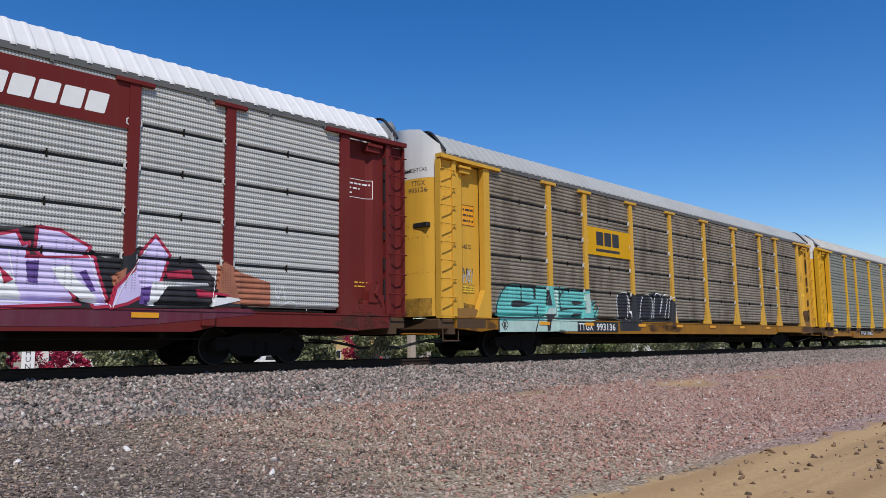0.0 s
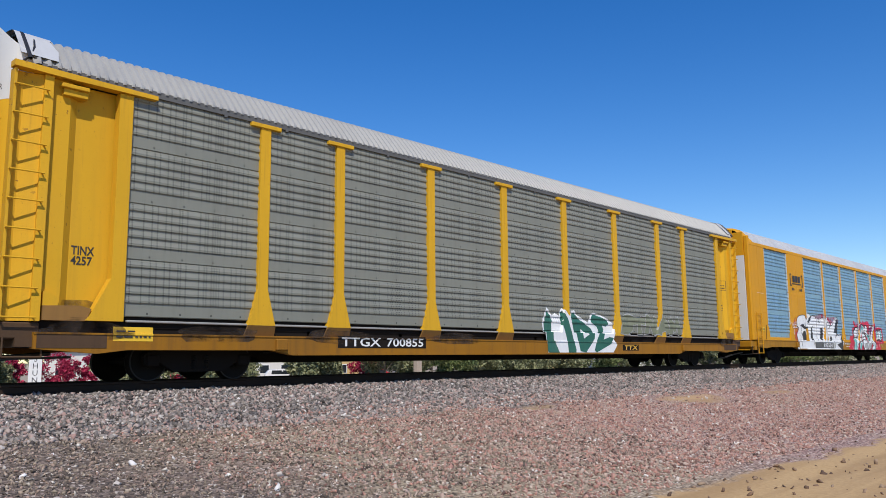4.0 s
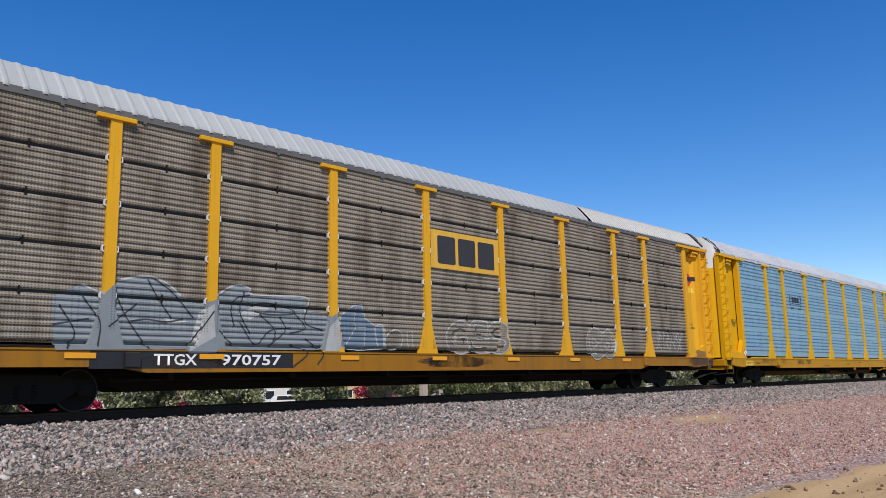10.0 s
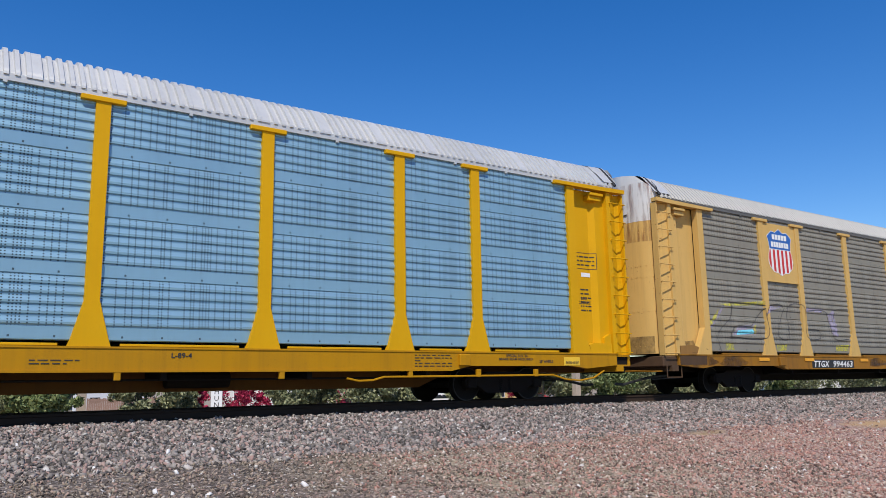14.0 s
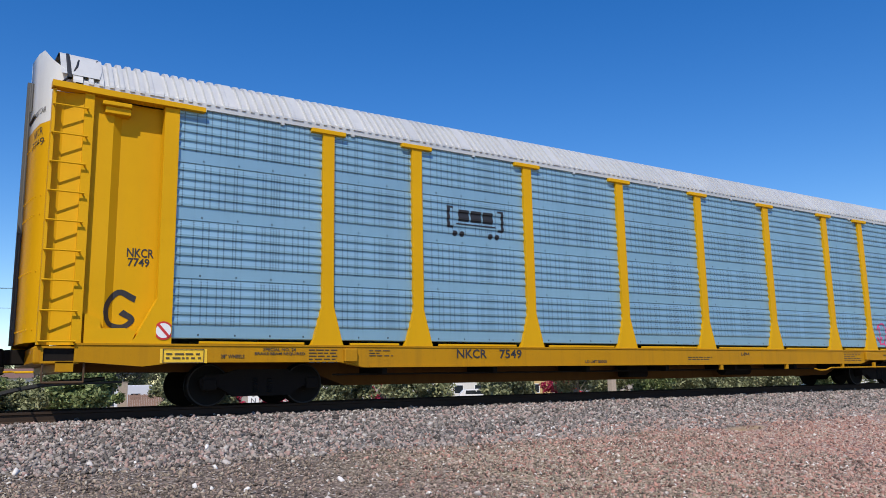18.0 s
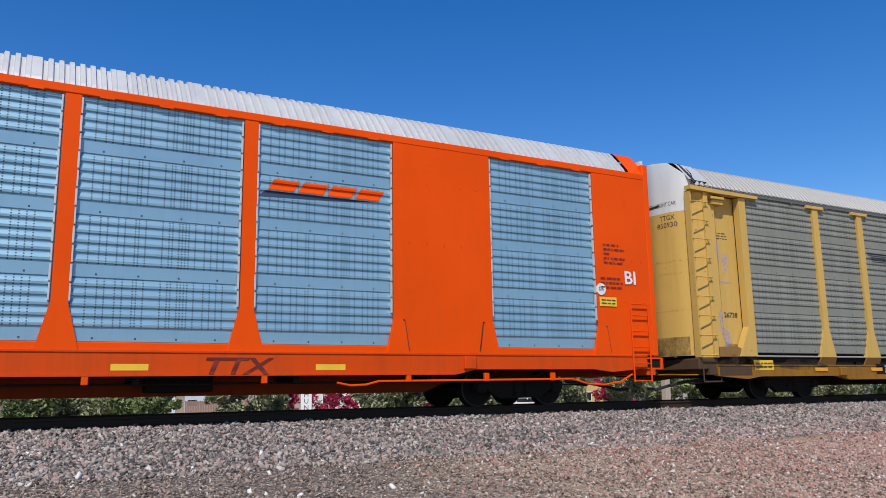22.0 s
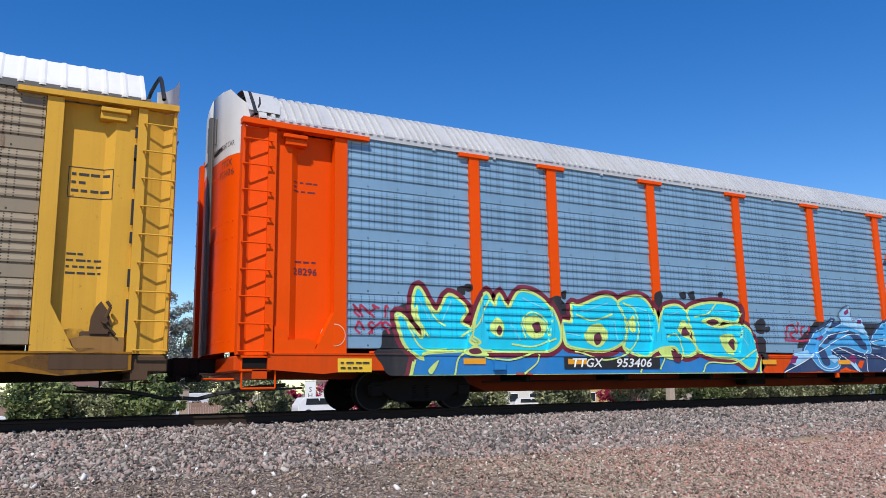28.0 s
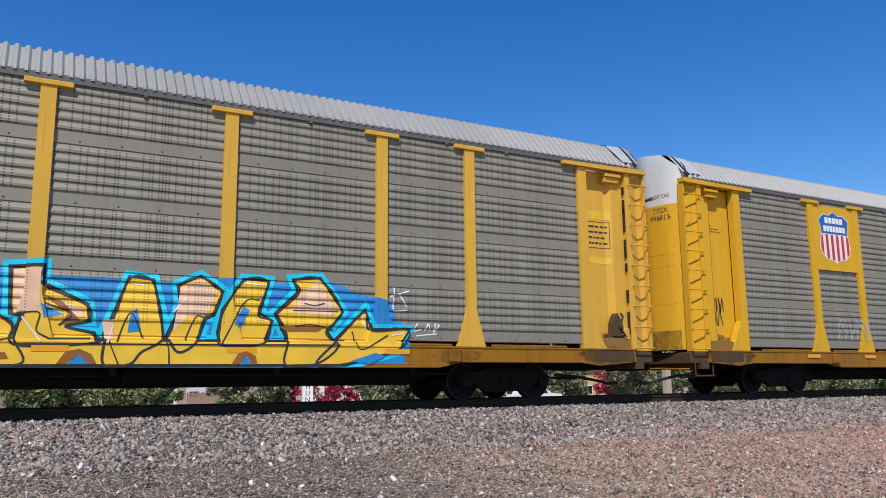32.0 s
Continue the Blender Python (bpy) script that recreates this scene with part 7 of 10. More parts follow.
shape = [[(-11.5, 0.67), (-11.5, 1.05), (-11.49, 1.37), (-11.24, 1.76), (-10.9, 1.97), (-10.38, 1.98), (-9.71, 1.97)],
         [(-11.49, 1.05), (-10.62, 1.05), (-9.69, 1.07), (-8.83, 1.07), (-6.61, 1.08)],
         [(-9.67, 1.4), (-9.7, 1.08), (-9.86, 0.69)],
         [(-8.55, 1.99), (-8.55, 1.64), (-8.51, 1.3)],
         [(-8.53, 1.73), (-8.33, 1.9), (-8.01, 1.98), (-7.1, 1.96), (-6.88, 1.99)],
         [(-8.48, 1.33), (-7.92, 1.38), (-7.24, 1.39)],
         [(-10.42, 1.76), (-10.41, 1.53)],
         [(-6.88, 1.49), (-6.61, 1.6)],
         [(-6.74, 1.1), (-6.47, 1.46)]]
marks(2, "ink", 0.05, shape, 0.009)
shape = [[(-11.37, 0.86), (-11.25, 0.99), (-11.12, 0.86), (-11.24, 0.73), (-11.37, 0.86)],
         [(-11.28, 0.92), (-11.28, 0.79)],
         [(-11.28, 0.92), (-11.2, 0.89), (-11.28, 0.85), (-11.2, 0.82), (-11.28, 0.79)]]
marks(2, "ink", 0.028, shape, 0.009)
shape = [[(-5.32, 1.24), (-5.32, 1.75), (-5.13, 1.94), (-4.6, 2.03), (-4.25, 1.92), (-3.24, 1.99), (-2.6, 2.07), (-2.12, 1.98), (-1.6, 1.88), (-1.27, 1.76), (-1.36, 1), (-1.76, 1.05), (-3.84, 1.05), (-3.94, 0.73), (-5.25, 0.72)]]
throwup(2, shape, "black_spray", "", 0, "", 0, "black graffiti lettering with thin white outlines", True, 0.004)
shape = [[(-5.25, 1.07), (-5.3, 1.7), (-5.13, 1.93), (-4.69, 1.98), (-4.58, 1.74), (-4.66, 1.08)],
         [(-4.52, 1.78), (-4.48, 1.18)],
         [(-3.86, 1.07), (-3.65, 1.8), (-3.26, 1.97), (-2.93, 1.78), (-3.02, 1.12)],
         [(-2.87, 1.15), (-2.73, 1.94), (-2.4, 2.02), (-2.19, 1.81), (-2.4, 1.33), (-2.15, 1.93), (-1.79, 1.95), (-2.04, 1.2)],
         [(-1.76, 1.21), (-1.58, 1.86), (-1.28, 1.86), (-1.31, 1.13)]]
marks(2, "white_spray", 0.035, shape, 0.0075)
# third car
shape = [[(0.39, 0.66), (0.23, 1.38), (0.46, 1.79), (0.7, 1.56), (0.86, 1.63), (1.07, 1.55), (1.09, 1.7), (1.22, 1.79), (1.36, 1.71), (1.49, 1.58), (1.6, 1.57), (1.68, 1.72), (1.85, 1.75), (1.96, 1.62), (2.57, 1.4), (2.7, 1.62), (2.84, 1.71), (3.36, 1.64), (3.75, 1.51), (3.95, 1.43), (4.04, 1.1), (3.93, 0.91), (4.1, 0.73), (3.87, 0.5), (0.4, 0.5)]]
throwup(3, shape, "white_spray", "", 0, "", 0, "dark green graffiti lettering with broad white edges", True, 0.004)
shape = [[(0.39, 0.54), (0.31, 1.35), (0.47, 1.7), (0.68, 1.46), (0.69, 0.88), (0.95, 0.5), (0.43, 0.5)],
         [(1.11, 1.42), (1.12, 1.65), (1.21, 1.72), (1.29, 1.63), (1.43, 1.49), (1.57, 1.19), (1.81, 0.57), (1.79, 0.5), (1.41, 0.5), (1.35, 0.89), (1.25, 1.14)],
         [(1.63, 1.49), (1.73, 1.66), (1.83, 1.68), (2, 1.52), (2.72, 1.23), (2.85, 1.1), (2.83, 0.92), (2.32, 0.5), (2.02, 0.54), (1.86, 1.03)]]
shape += [[(2.74, 1.57), (2.88, 1.66), (3.32, 1.58), (3.67, 1.49), (3.71, 1.38), (3.6, 1.3), (3.37, 1.33), (3.45, 1.21), (3.35, 0.9), (3.69, 0.98), (3.93, 0.95), (3.74, 0.76), (2.9, 0.5), (2.79, 0.57), (2.89, 0.78), (3.16, 1.14), (3.08, 1.28), (2.75, 1.41)]]
patches(3, "green", shape, 0.0065, True)
shape = [[(2.16, 1.19), (2.56, 1.05), (2.24, 0.91)],
         [(1.06, 1.36), (1.19, 1.11), (0.97, 0.94)]]
patches(3, "white_spray", shape, 0.0085, True)
# fourth car
shape = [[(-6.2, 2.18), (-5.55, 2.29), (-4.67, 2.42), (-3.74, 2.27), (-2.73, 2.3), (-2.09, 2.08), (-3.75, 1.79), (-5.96, 1.82)],
         [(-8.85, 1.84), (-8.41, 2.09), (-8.13, 1.03), (-8.7, 1.02)]]
patches(4, "crimson_mist", shape, 0.003, False)
shape = [[(-8.54, 0.64), (-8.4, 1), (-8.51, 1.33), (-8.26, 1.62), (-8.42, 1.74), (-8.39, 2.05), (-8.07, 2.22), (-7.36, 2.27), (-7.15, 2.07), (-6.85, 2.39), (-6.24, 2.26), (-5.57, 2.22), (-5.1, 2.09), (-4.93, 2.19), (-4.31, 2.18), (-4.16, 2.32), (-3.44, 1.87), (-2.41, 2.34), (-2.17, 2.1), (-2.46, 1.44), (-1.64, 1.46), (-1.5, 1.21), (-1.83, 0.8), (-1.84, 0.64)]]
throwup(4, shape, "white_spray", "", 0, "", 0, "big white block graffiti lettering with black shadows", True, 0.004)
shape = [[(-7.85, 1.35), (-7.6, 1.49), (-7.37, 1.52), (-7.28, 1.28), (-7.1, 1.09), (-7.71, 1.05)],
         [(-8.02, 1.76), (-7.71, 1.83), (-7.3, 1.7), (-6.94, 1.72), (-7, 1.61), (-7.49, 1.59)],
         [(-6.47, 1.07), (-6.4, 1.64), (-6.12, 1.78), (-6.24, 1.54), (-6.15, 1.31), (-6.19, 1.08)],
         [(-6.81, 1.98), (-6.28, 2.27), (-6.22, 2.18), (-6.64, 1.87)],
         [(-5.17, 1.1), (-5.02, 1.7), (-4.68, 1.73), (-4.71, 1.23), (-4.91, 1.1)],
         [(-3.01, 1.49), (-2.43, 2.27), (-2.2, 2.1), (-2.43, 1.77), (-2.46, 1.42), (-2.77, 1.19), (-2.6, 1.48)],
         [(-3.86, 1.05), (-3.47, 1.33), (-3.25, 1.2), (-3.62, 1.07)]]
shape += [[(-2.05, 1.04), (-1.67, 1.43), (-1.52, 1.21), (-1.87, 0.97)],
         [(-2.77, 0.89), (-1.8, 1.06), (-1.86, 0.64), (-2.15, 0.64)]]
patches(4, "black_spray", shape, 0.0065, True)
shape = [[(-8.4, 1), (-8.5, 1.33), (-8.24, 1.61), (-8.42, 1.73), (-8.38, 2.04), (-8.07, 2.2), (-7.36, 2.25), (-7.16, 2.05), (-6.89, 2.32)],
         [(-8.05, 1), (-7.99, 1.37), (-7.77, 1.72), (-7.46, 1.83)],
         [(-6.88, 1.07), (-6.8, 1.9), (-6.24, 2.23), (-5.59, 2.2), (-5.58, 1.09)],
         [(-5.57, 2.21), (-5.1, 1.96), (-4.9, 2.15), (-4.31, 2.16), (-4.31, 1.11)],
         [(-4.17, 2.26), (-3.41, 1.83), (-2.41, 2.31), (-2.18, 2.1), (-2.46, 1.43), (-1.65, 1.45)],
         [(-3.96, 1.13), (-3.89, 1.61), (-3.4, 1.86)],
         [(-8.29, 0.99), (-8.23, 0.64)],
         [(-7.93, 0.99), (-7.85, 0.64)],
         [(-5.04, 1.07), (-5.13, 0.79)],
         [(-3.18, 1.07), (-3.07, 0.69)]]
shape += [[(-6.19, 1.05), (-6.21, 0.86)],
         [(-7.34, 1.87), (-7.24, 1.5)]]
marks(4, "black", 0.035, shape, 0.0085)
shape = [[(-3.77, 0.96), (-2.88, 0.97), (-3.29, 0.64), (-3.87, 0.64)]]
patches(4, "silver", shape, 0.0075, True)
shape = [[(-9.09, 1.85), (-8.96, 1.67), (-8.94, 1.86), (-8.81, 1.65), (-8.72, 1.88)],
         [(-8.71, 1.77), (-8.5, 1.8)],
         [(-8.61, 1.91), (-8.59, 1.63)],
         [(-8.47, 1.92), (-8.56, 1.77), (-8.4, 1.61)],
         [(-8.99, 1.62), (-8.4, 1.63)],
         [(-8.85, 1.56), (-8.83, 1.32), (-8.9, 1.43)]]
marks(4, "white_spray", 0.025, shape, 0.007)
shape = [[(-0.47, 0.64), (-0.48, 1.02), (-0.2, 1.36), (0.15, 1.41), (0.19, 1.76), (0.58, 1.88), (0.44, 2.05), (0.56, 2.21), (0.73, 2.15), (0.78, 1.99), (1.18, 2), (1.44, 2.17), (1.72, 2.21), (2.11, 2.14), (2.26, 2.26), (2.51, 2.17), (2.87, 2.24), (3.25, 2.23), (3.47, 2.08), (3.93, 2.05), (4.28, 2.17), (4.46, 2.08), (4.52, 1.9), (5.27, 1.97), (5.87, 1.88), (6.04, 1.64), (6.07, 1.15), (5.87, 1.02), (5.02, 0.93), (4.96, 0.64)]]
patches(4, "crimson_bright", shape, 0.004, False)
shape = [[(0.33, 1.63), (0.75, 1.83), (0.92, 1.82), (1.14, 1.86), (1.31, 2.03), (1.52, 2.11), (1.59, 1.44), (1.48, 1.27), (1.69, 1.16), (1.68, 0.99), (1.31, 0.64), (0.93, 0.7), (1.17, 1.1), (0.78, 1.11), (0.44, 1.27)],
         [(1.69, 1.36), (1.69, 1.85), (1.87, 2.03), (2.17, 1.99), (2.34, 1.81), (2.23, 1.51), (2.48, 1.39), (2.59, 1.14), (2.56, 0.68), (1.97, 0.64), (1.77, 0.96), (1.95, 1.16)],
         [(2.37, 1.81), (2.52, 2), (2.77, 1.97), (2.94, 1.81), (2.84, 1.58), (3.27, 1.38), (3.38, 1.08), (3.23, 0.73), (2.71, 0.64), (2.62, 1.06), (2.74, 1.36), (2.43, 1.52)]]
shape += [[(3.25, 1.12), (3.21, 1.56), (3.36, 1.97), (3.81, 2.04), (4.13, 1.92), (3.99, 1.59), (3.88, 1.36), (4.23, 0.96), (4.06, 0.69), (3.39, 0.64), (3.72, 0.91)],
         [(4.53, 1.2), (4.71, 1.39), (4.58, 1.67), (4.89, 1.78), (5.09, 1.26)],
         [(5.09, 1.26), (5.02, 1.69), (5.37, 1.83), (5.44, 1.28)],
         [(5.37, 1.27), (5.4, 1.71), (5.74, 1.82), (5.84, 1.29), (5.54, 1.18)],
         [(-0.02, 0.64), (0.18, 0.92), (0.32, 1.23), (1.17, 1.26), (1.13, 1.08), (0.96, 0.94), (0.6, 0.64)]]
throwup(4, shape, "white_spray", "ink", 0.05, "", 0, "white, grey and teal graffiti lettering on crimson", True, 0.006)
shape = [[(0.22, 0.85), (0.36, 1.19), (0.82, 1.23), (0.66, 1.07), (0.43, 0.64), (0.19, 0.64)],
         [(1.06, 0.7), (1.29, 0.98), (1.58, 1.07), (1.37, 0.64)],
         [(1.68, 1.81), (1.92, 1.97), (2.17, 1.93), (2.13, 1.71), (1.84, 1.74)],
         [(2.74, 1.49), (3.16, 1.47), (3.33, 1.16), (3.06, 1.11)],
         [(3.84, 0.64), (4.06, 0.96), (4.18, 0.92), (4.01, 0.67)],
         [(4.59, 1.39), (4.71, 1.67), (4.89, 1.68), (4.83, 1.26)],
         [(5.44, 1.71), (5.7, 1.77), (5.67, 1.28), (5.5, 1.25)],
         [(1.32, 1.75), (1.41, 1.88), (1.45, 1.55), (1.33, 1.63)]]
patches(4, "teal", shape, 0.0152, True)
shape = [[(1.18, 1.92), (1.52, 2.09), (1.56, 1.56), (1.42, 1.53)],
         [(3.31, 1.89), (3.81, 1.97), (3.96, 1.89), (3.65, 1.62), (3.49, 1.39), (3.37, 1.56)],
         [(4.22, 1.98), (4.43, 2.08), (4.41, 1.71), (4.25, 1.65)]]
patches(4, "magenta_spray", shape, 0.0157, True)
shape = [[(0.72, 0.64), (0.84, 0.86), (1.18, 1.06), (1.18, 0.94), (1.06, 0.74), (1.2, 0.64)],
         [(2.64, 1.31), (2.9, 1.37), (2.9, 1.07), (2.7, 1.1)],
         [(1.43, 1.47), (1.52, 1.52), (1.56, 1.15), (1.49, 1.15)]]
patches(4, "crimson_bright", shape, 0.0161, True)
shape = [[(1.92, 0.71), (2.06, 0.92), (2.4, 1.01), (2.53, 0.89), (2.46, 0.66), (2.16, 0.72)],
         [(2.75, 0.89), (3.12, 1.01), (3.23, 0.81), (2.86, 0.68)],
         [(1.93, 1.66), (2.18, 1.63), (2.13, 1.5), (1.89, 1.51)],
         [(2.68, 1.7), (2.88, 1.78), (2.84, 1.6)]]
patches(4, "fog", shape, 0.0156, False)
shape = [[(0.34, 1.61), (0.75, 1.83), (0.94, 1.85), (0.93, 1.41), (1.18, 1.86), (1.22, 1.46), (1.34, 1.31), (1.48, 1.31)],
         [(0.39, 1.38), (0.61, 1.28), (1.03, 1.37)],
         [(-0, 0.64), (0.16, 0.96), (0.3, 1.26), (1.12, 1.28)],
         [(0.52, 0.64), (0.67, 0.85), (1.18, 1.08)],
         [(0.91, 0.72), (1.26, 1.06), (1.67, 1.12)],
         [(1.71, 1.84), (1.92, 2.04), (2.19, 1.97), (2.32, 1.81), (2.23, 1.59), (1.94, 1.6)],
         [(1.71, 1.4), (1.95, 1.29), (2.43, 1.43)],
         [(1.77, 1.12), (2.14, 1.21), (2.54, 1.18)],
         [(2.37, 1.81), (2.54, 2), (2.8, 1.97), (2.94, 1.76), (2.78, 1.62)]]
shape += [[(2.43, 1.56), (2.84, 1.45), (3.27, 1.34), (3.39, 0.99), (3.23, 0.73)],
         [(2.74, 1.32), (2.9, 1.07), (2.72, 1.02)]]
marks(4, "ink", 0.05, shape, 0.0172)
shape = [[(3.27, 1.16), (3.26, 1.6), (3.42, 2.01), (4.13, 1.92), (3.96, 1.55), (3.91, 1.27), (4.26, 0.96)],
         [(3.5, 1.79), (3.54, 1.26), (3.83, 0.91), (3.61, 0.86)],
         [(4.53, 1.2), (4.58, 1.69), (5.02, 1.76)],
         [(5.02, 1.26), (5.21, 1.75), (5.37, 1.78)],
         [(5.44, 1.71), (5.77, 1.85), (5.57, 1.52), (5.87, 1.49), (5.54, 1.16)],
         [(4.65, 1.18), (5.02, 1.17), (5.54, 1.13)],
         [(1.67, 1.16), (1.79, 0.64)],
         [(2.54, 1.14), (2.63, 0.68)]]
marks(4, "ink", 0.05, shape, 0.0172)
shape = [[(0.91, 2.06), (0.92, 2.05)],
         [(1.13, 2.04), (1.14, 2.03)],
         [(1.72, 2.23), (1.73, 2.22)],
         [(2.31, 2.2), (2.33, 2.18)],
         [(3.03, 2.21), (3.05, 2.19)],
         [(3.3, 2.21), (3.31, 2.19)],
         [(4.64, 1.84), (4.67, 1.81)],
         [(5.94, 1.86), (5.95, 1.84)]]
marks(4, "pink", 0.12, shape, 0.006)
shape = [[(5.02, 1.95), (5.27, 1.95)],
         [(4.9, 1.12), (4.9, 0.84)],
         [(5.41, 1.13), (5.42, 0.84)],
         [(-0.05, 1.48), (0.05, 1.42)],
         [(-0.05, 1.42), (0.05, 1.49)],
         [(-0.24, 0.8), (-0.16, 0.69)],
         [(-0.24, 0.69), (-0.15, 0.78)],
         [(4.29, 0.92), (4.44, 0.74)],
         [(4.27, 0.74), (4.47, 0.88)]]
marks(4, "white_spray", 0.03, shape, 0.0172)
# fifth car
shape = [[(-9.84, 1), (-9.91, 1.84), (-9.44, 2.1), (-9.11, 1.94), (-8.81, 2.23), (-8.34, 2.3), (-8.06, 2.23), (-7.72, 2.01), (-7.37, 1.87), (-7.05, 1.95), (-6.62, 2.27), (-6.35, 2.27), (-6.18, 2.11), (-4.95, 2.16), (-4.98, 1.85), (-4.57, 1.82), (-4.32, 1.77), (-4.15, 1.84), (-4.1, 1.07), (-6.96, 1.04), (-7.03, 0.98), (-7.54, 0.97), (-7.6, 1.04)]]
throwup(5, shape, "pale_fog", "", 0, "", 0, "faded silver-blue graffiti lettering with dark lines", True, 0.004)
shape = [[(-7.55, 0.99), (-7.34, 1.72), (-7.05, 1.89), (-7.06, 1.59), (-7.02, 1.28)],
         [(-4.5, 1.04), (-4.38, 1.54), (-4.11, 1.78), (-4.11, 1.05)],
         [(-8.02, 1.59), (-7.55, 1.54), (-7.92, 1.47)],
         [(-6.54, 1.71), (-6.06, 1.96), (-5.82, 1.86), (-6.27, 1.62)]]
patches(5, "fog", shape, 0.0055, True)
shape = [[(-8.33, 2.24), (-8.13, 1.92), (-7.88, 1.59)],
         [(-8.2, 2.26), (-7.86, 2.04), (-7.46, 1.62)],
         [(-8.59, 1.51), (-8.33, 1.55), (-7.97, 1.52), (-7.65, 1.58)],
         [(-6.61, 1.5), (-6.68, 1.81), (-6.56, 2.03), (-6.29, 2.1)],
         [(-6.48, 1.56), (-6.14, 1.15), (-5.81, 1.43), (-5.33, 1.5)],
         [(-6.22, 1.89), (-5.94, 1.97), (-5.35, 1.89), (-5.28, 1.78), (-5.82, 1.75), (-6.16, 1.79)],
         [(-6.05, 1.74), (-5.69, 1.43), (-5.79, 1.1)],
         [(-5.58, 1.71), (-5.45, 1.44), (-5.8, 1.16)],
         [(-5.22, 1.79), (-4.96, 1.51), (-5.33, 1.39)]]
marks(5, "ink", 0.028, shape, 0.0075)
shape = [[(-6.95, 1.39), (-6.57, 1.09)],
         [(-7.53, 1.12), (-7.07, 1.74)],
         [(-4.96, 1.29), (-4.56, 1.01), (-4.69, 0.78)],
         [(-5.32, 1.17), (-4.95, 1), (-5.31, 0.72)],
         [(-8.87, 1.92), (-8.68, 1.56), (-8.3, 1.05)],
         [(-9.43, 1.88), (-9.16, 1.49), (-9.17, 1.08)],
         [(-9.79, 1.72), (-9.53, 1.29), (-9.66, 1.03)],
         [(-9, 1.4), (-8.76, 1.6), (-8.52, 1.8)],
         [(-9.87, 1.41), (-9.32, 1.52)],
         [(-6.4, 2.15), (-6.49, 1.77), (-6.26, 1.36)],
         [(-4.85, 2.04), (-4.97, 1.63), (-4.51, 1.47)]]
marks(5, "ink", 0.028, shape, 0.0075)
shape = [[(-8.8, 2.21), (-8.34, 2.31), (-7.97, 2.2), (-7.72, 2.01)],
         [(-7.01, 2.04), (-6.62, 2.27), (-6.29, 2.24), (-6.18, 2.11), (-4.95, 2.14), (-4.98, 1.83)],
         [(-9.44, 2.08), (-9.11, 1.94)],
         [(-2.79, 1.22), (-2.72, 1.41), (-2.44, 1.56), (-2.22, 1.43), (-2.32, 1.17), (-2.64, 1.11), (-2.79, 1.22)],
         [(-2.08, 1.5), (-2.06, 1.17)],
         [(-1.93, 1.51), (-1.91, 1.17)],
         [(-2.98, 1.12), (-3.06, 1.59), (-2.8, 1.6), (-2.78, 1.13)]]
marks(5, "fog", 0.035, shape, 0.0078)
shape = [[(-4.07, 1.15), (-4.03, 1.79), (-3.69, 2.02), (-3.46, 2.05), (-3.36, 1.76), (-3.06, 1.61), (-2.83, 1.58), (-2.83, 1.14), (-3.32, 1.11), (-3.61, 1.09)]]
throwup(5, shape, "dim_blue", "fog", 0.03, "", 0, "faded blue graffiti lettering", True, 0.004)
shape = [[(-3.62, 1.99), (-3.65, 1.62), (-3.32, 1.58)],
         [(-3.89, 1.2), (-3.62, 1.57)],
         [(-3.39, 1.12), (-3.36, 1.51)]]
marks(5, "fog", 0.025, shape, 0.009)
# seventh car
shape = [[(-11.77, 1.81), (-11.14, 2.31), (-10.89, 2.45), (-11.62, 1.76)],
         [(-10.75, 1.57), (-10.43, 1.82), (-9.62, 1.92), (-9.62, 1.61)],
         [(-9.12, 2.2), (-8.82, 2.48), (-8.13, 2.49), (-8.6, 2.36)],
         [(-5.67, 2.33), (-5.28, 2.5), (-5.13, 1.64), (-5.5, 1.7)],
         [(-6.91, 2.5), (-5.84, 2.5), (-6.03, 2.38), (-6.91, 2.37)]]
patches(7, "lilac_smudge", shape, 0.004, True)
shape = [[(-11.77, 1.87), (-11.27, 2.28), (-11.33, 2.1), (-11.74, 1.76)],
         [(-11.06, 1.35), (-10.72, 1.36), (-10.68, 1.17), (-11.09, 1.16)],
         [(-8.6, 1.34), (-8.07, 1.36), (-8.11, 1.18), (-8.61, 1.17)],
         [(-5.33, 1.38), (-4.56, 1.4), (-4.57, 1.2), (-5.34, 1.19)],
         [(-11.27, 2.42), (-9.12, 2.6), (-9.12, 2.49), (-10.89, 2.38)],
         [(-9.72, 1.88), (-9.6, 1.89), (-9.62, 1.64), (-9.72, 1.64)]]
patches(7, "lime_smudge", shape, 0.005, True)
shape = [[(-10.5, 1.71), (-9.76, 1.76), (-9.69, 1.64), (-10.53, 1.59)]]
patches(7, "ice_aqua", shape, 0.006, True)
shape = [[(-11.28, 1.15), (-11.39, 1.6), (-10.73, 2.1), (-10.7, 2.48)],
         [(-10.69, 2.48), (-9.13, 2.47)],
         [(-9.13, 2.38), (-9.55, 2.08), (-9.86, 1.85), (-10.53, 1.83), (-10.85, 1.53)],
         [(-10.85, 1.53), (-9.16, 1.53), (-9.13, 2.33)],
         [(-9.1, 2.14), (-8.86, 2.47), (-8.13, 2.47), (-8.46, 1.85), (-8.45, 1.56), (-7.95, 1.56), (-7.9, 2.46), (-7.07, 2.51), (-7.05, 1.61), (-6.25, 1.57), (-6.27, 1.81), (-6.92, 1.85)],
         [(-6.91, 2.4), (-5.85, 2.43), (-5.59, 1.98), (-5.32, 1.56), (-4.55, 1.58)],
         [(-5.3, 2.21), (-5.19, 2.49), (-4.45, 2.54)]]
marks(7, "ink", 0.02, shape, 0.007)
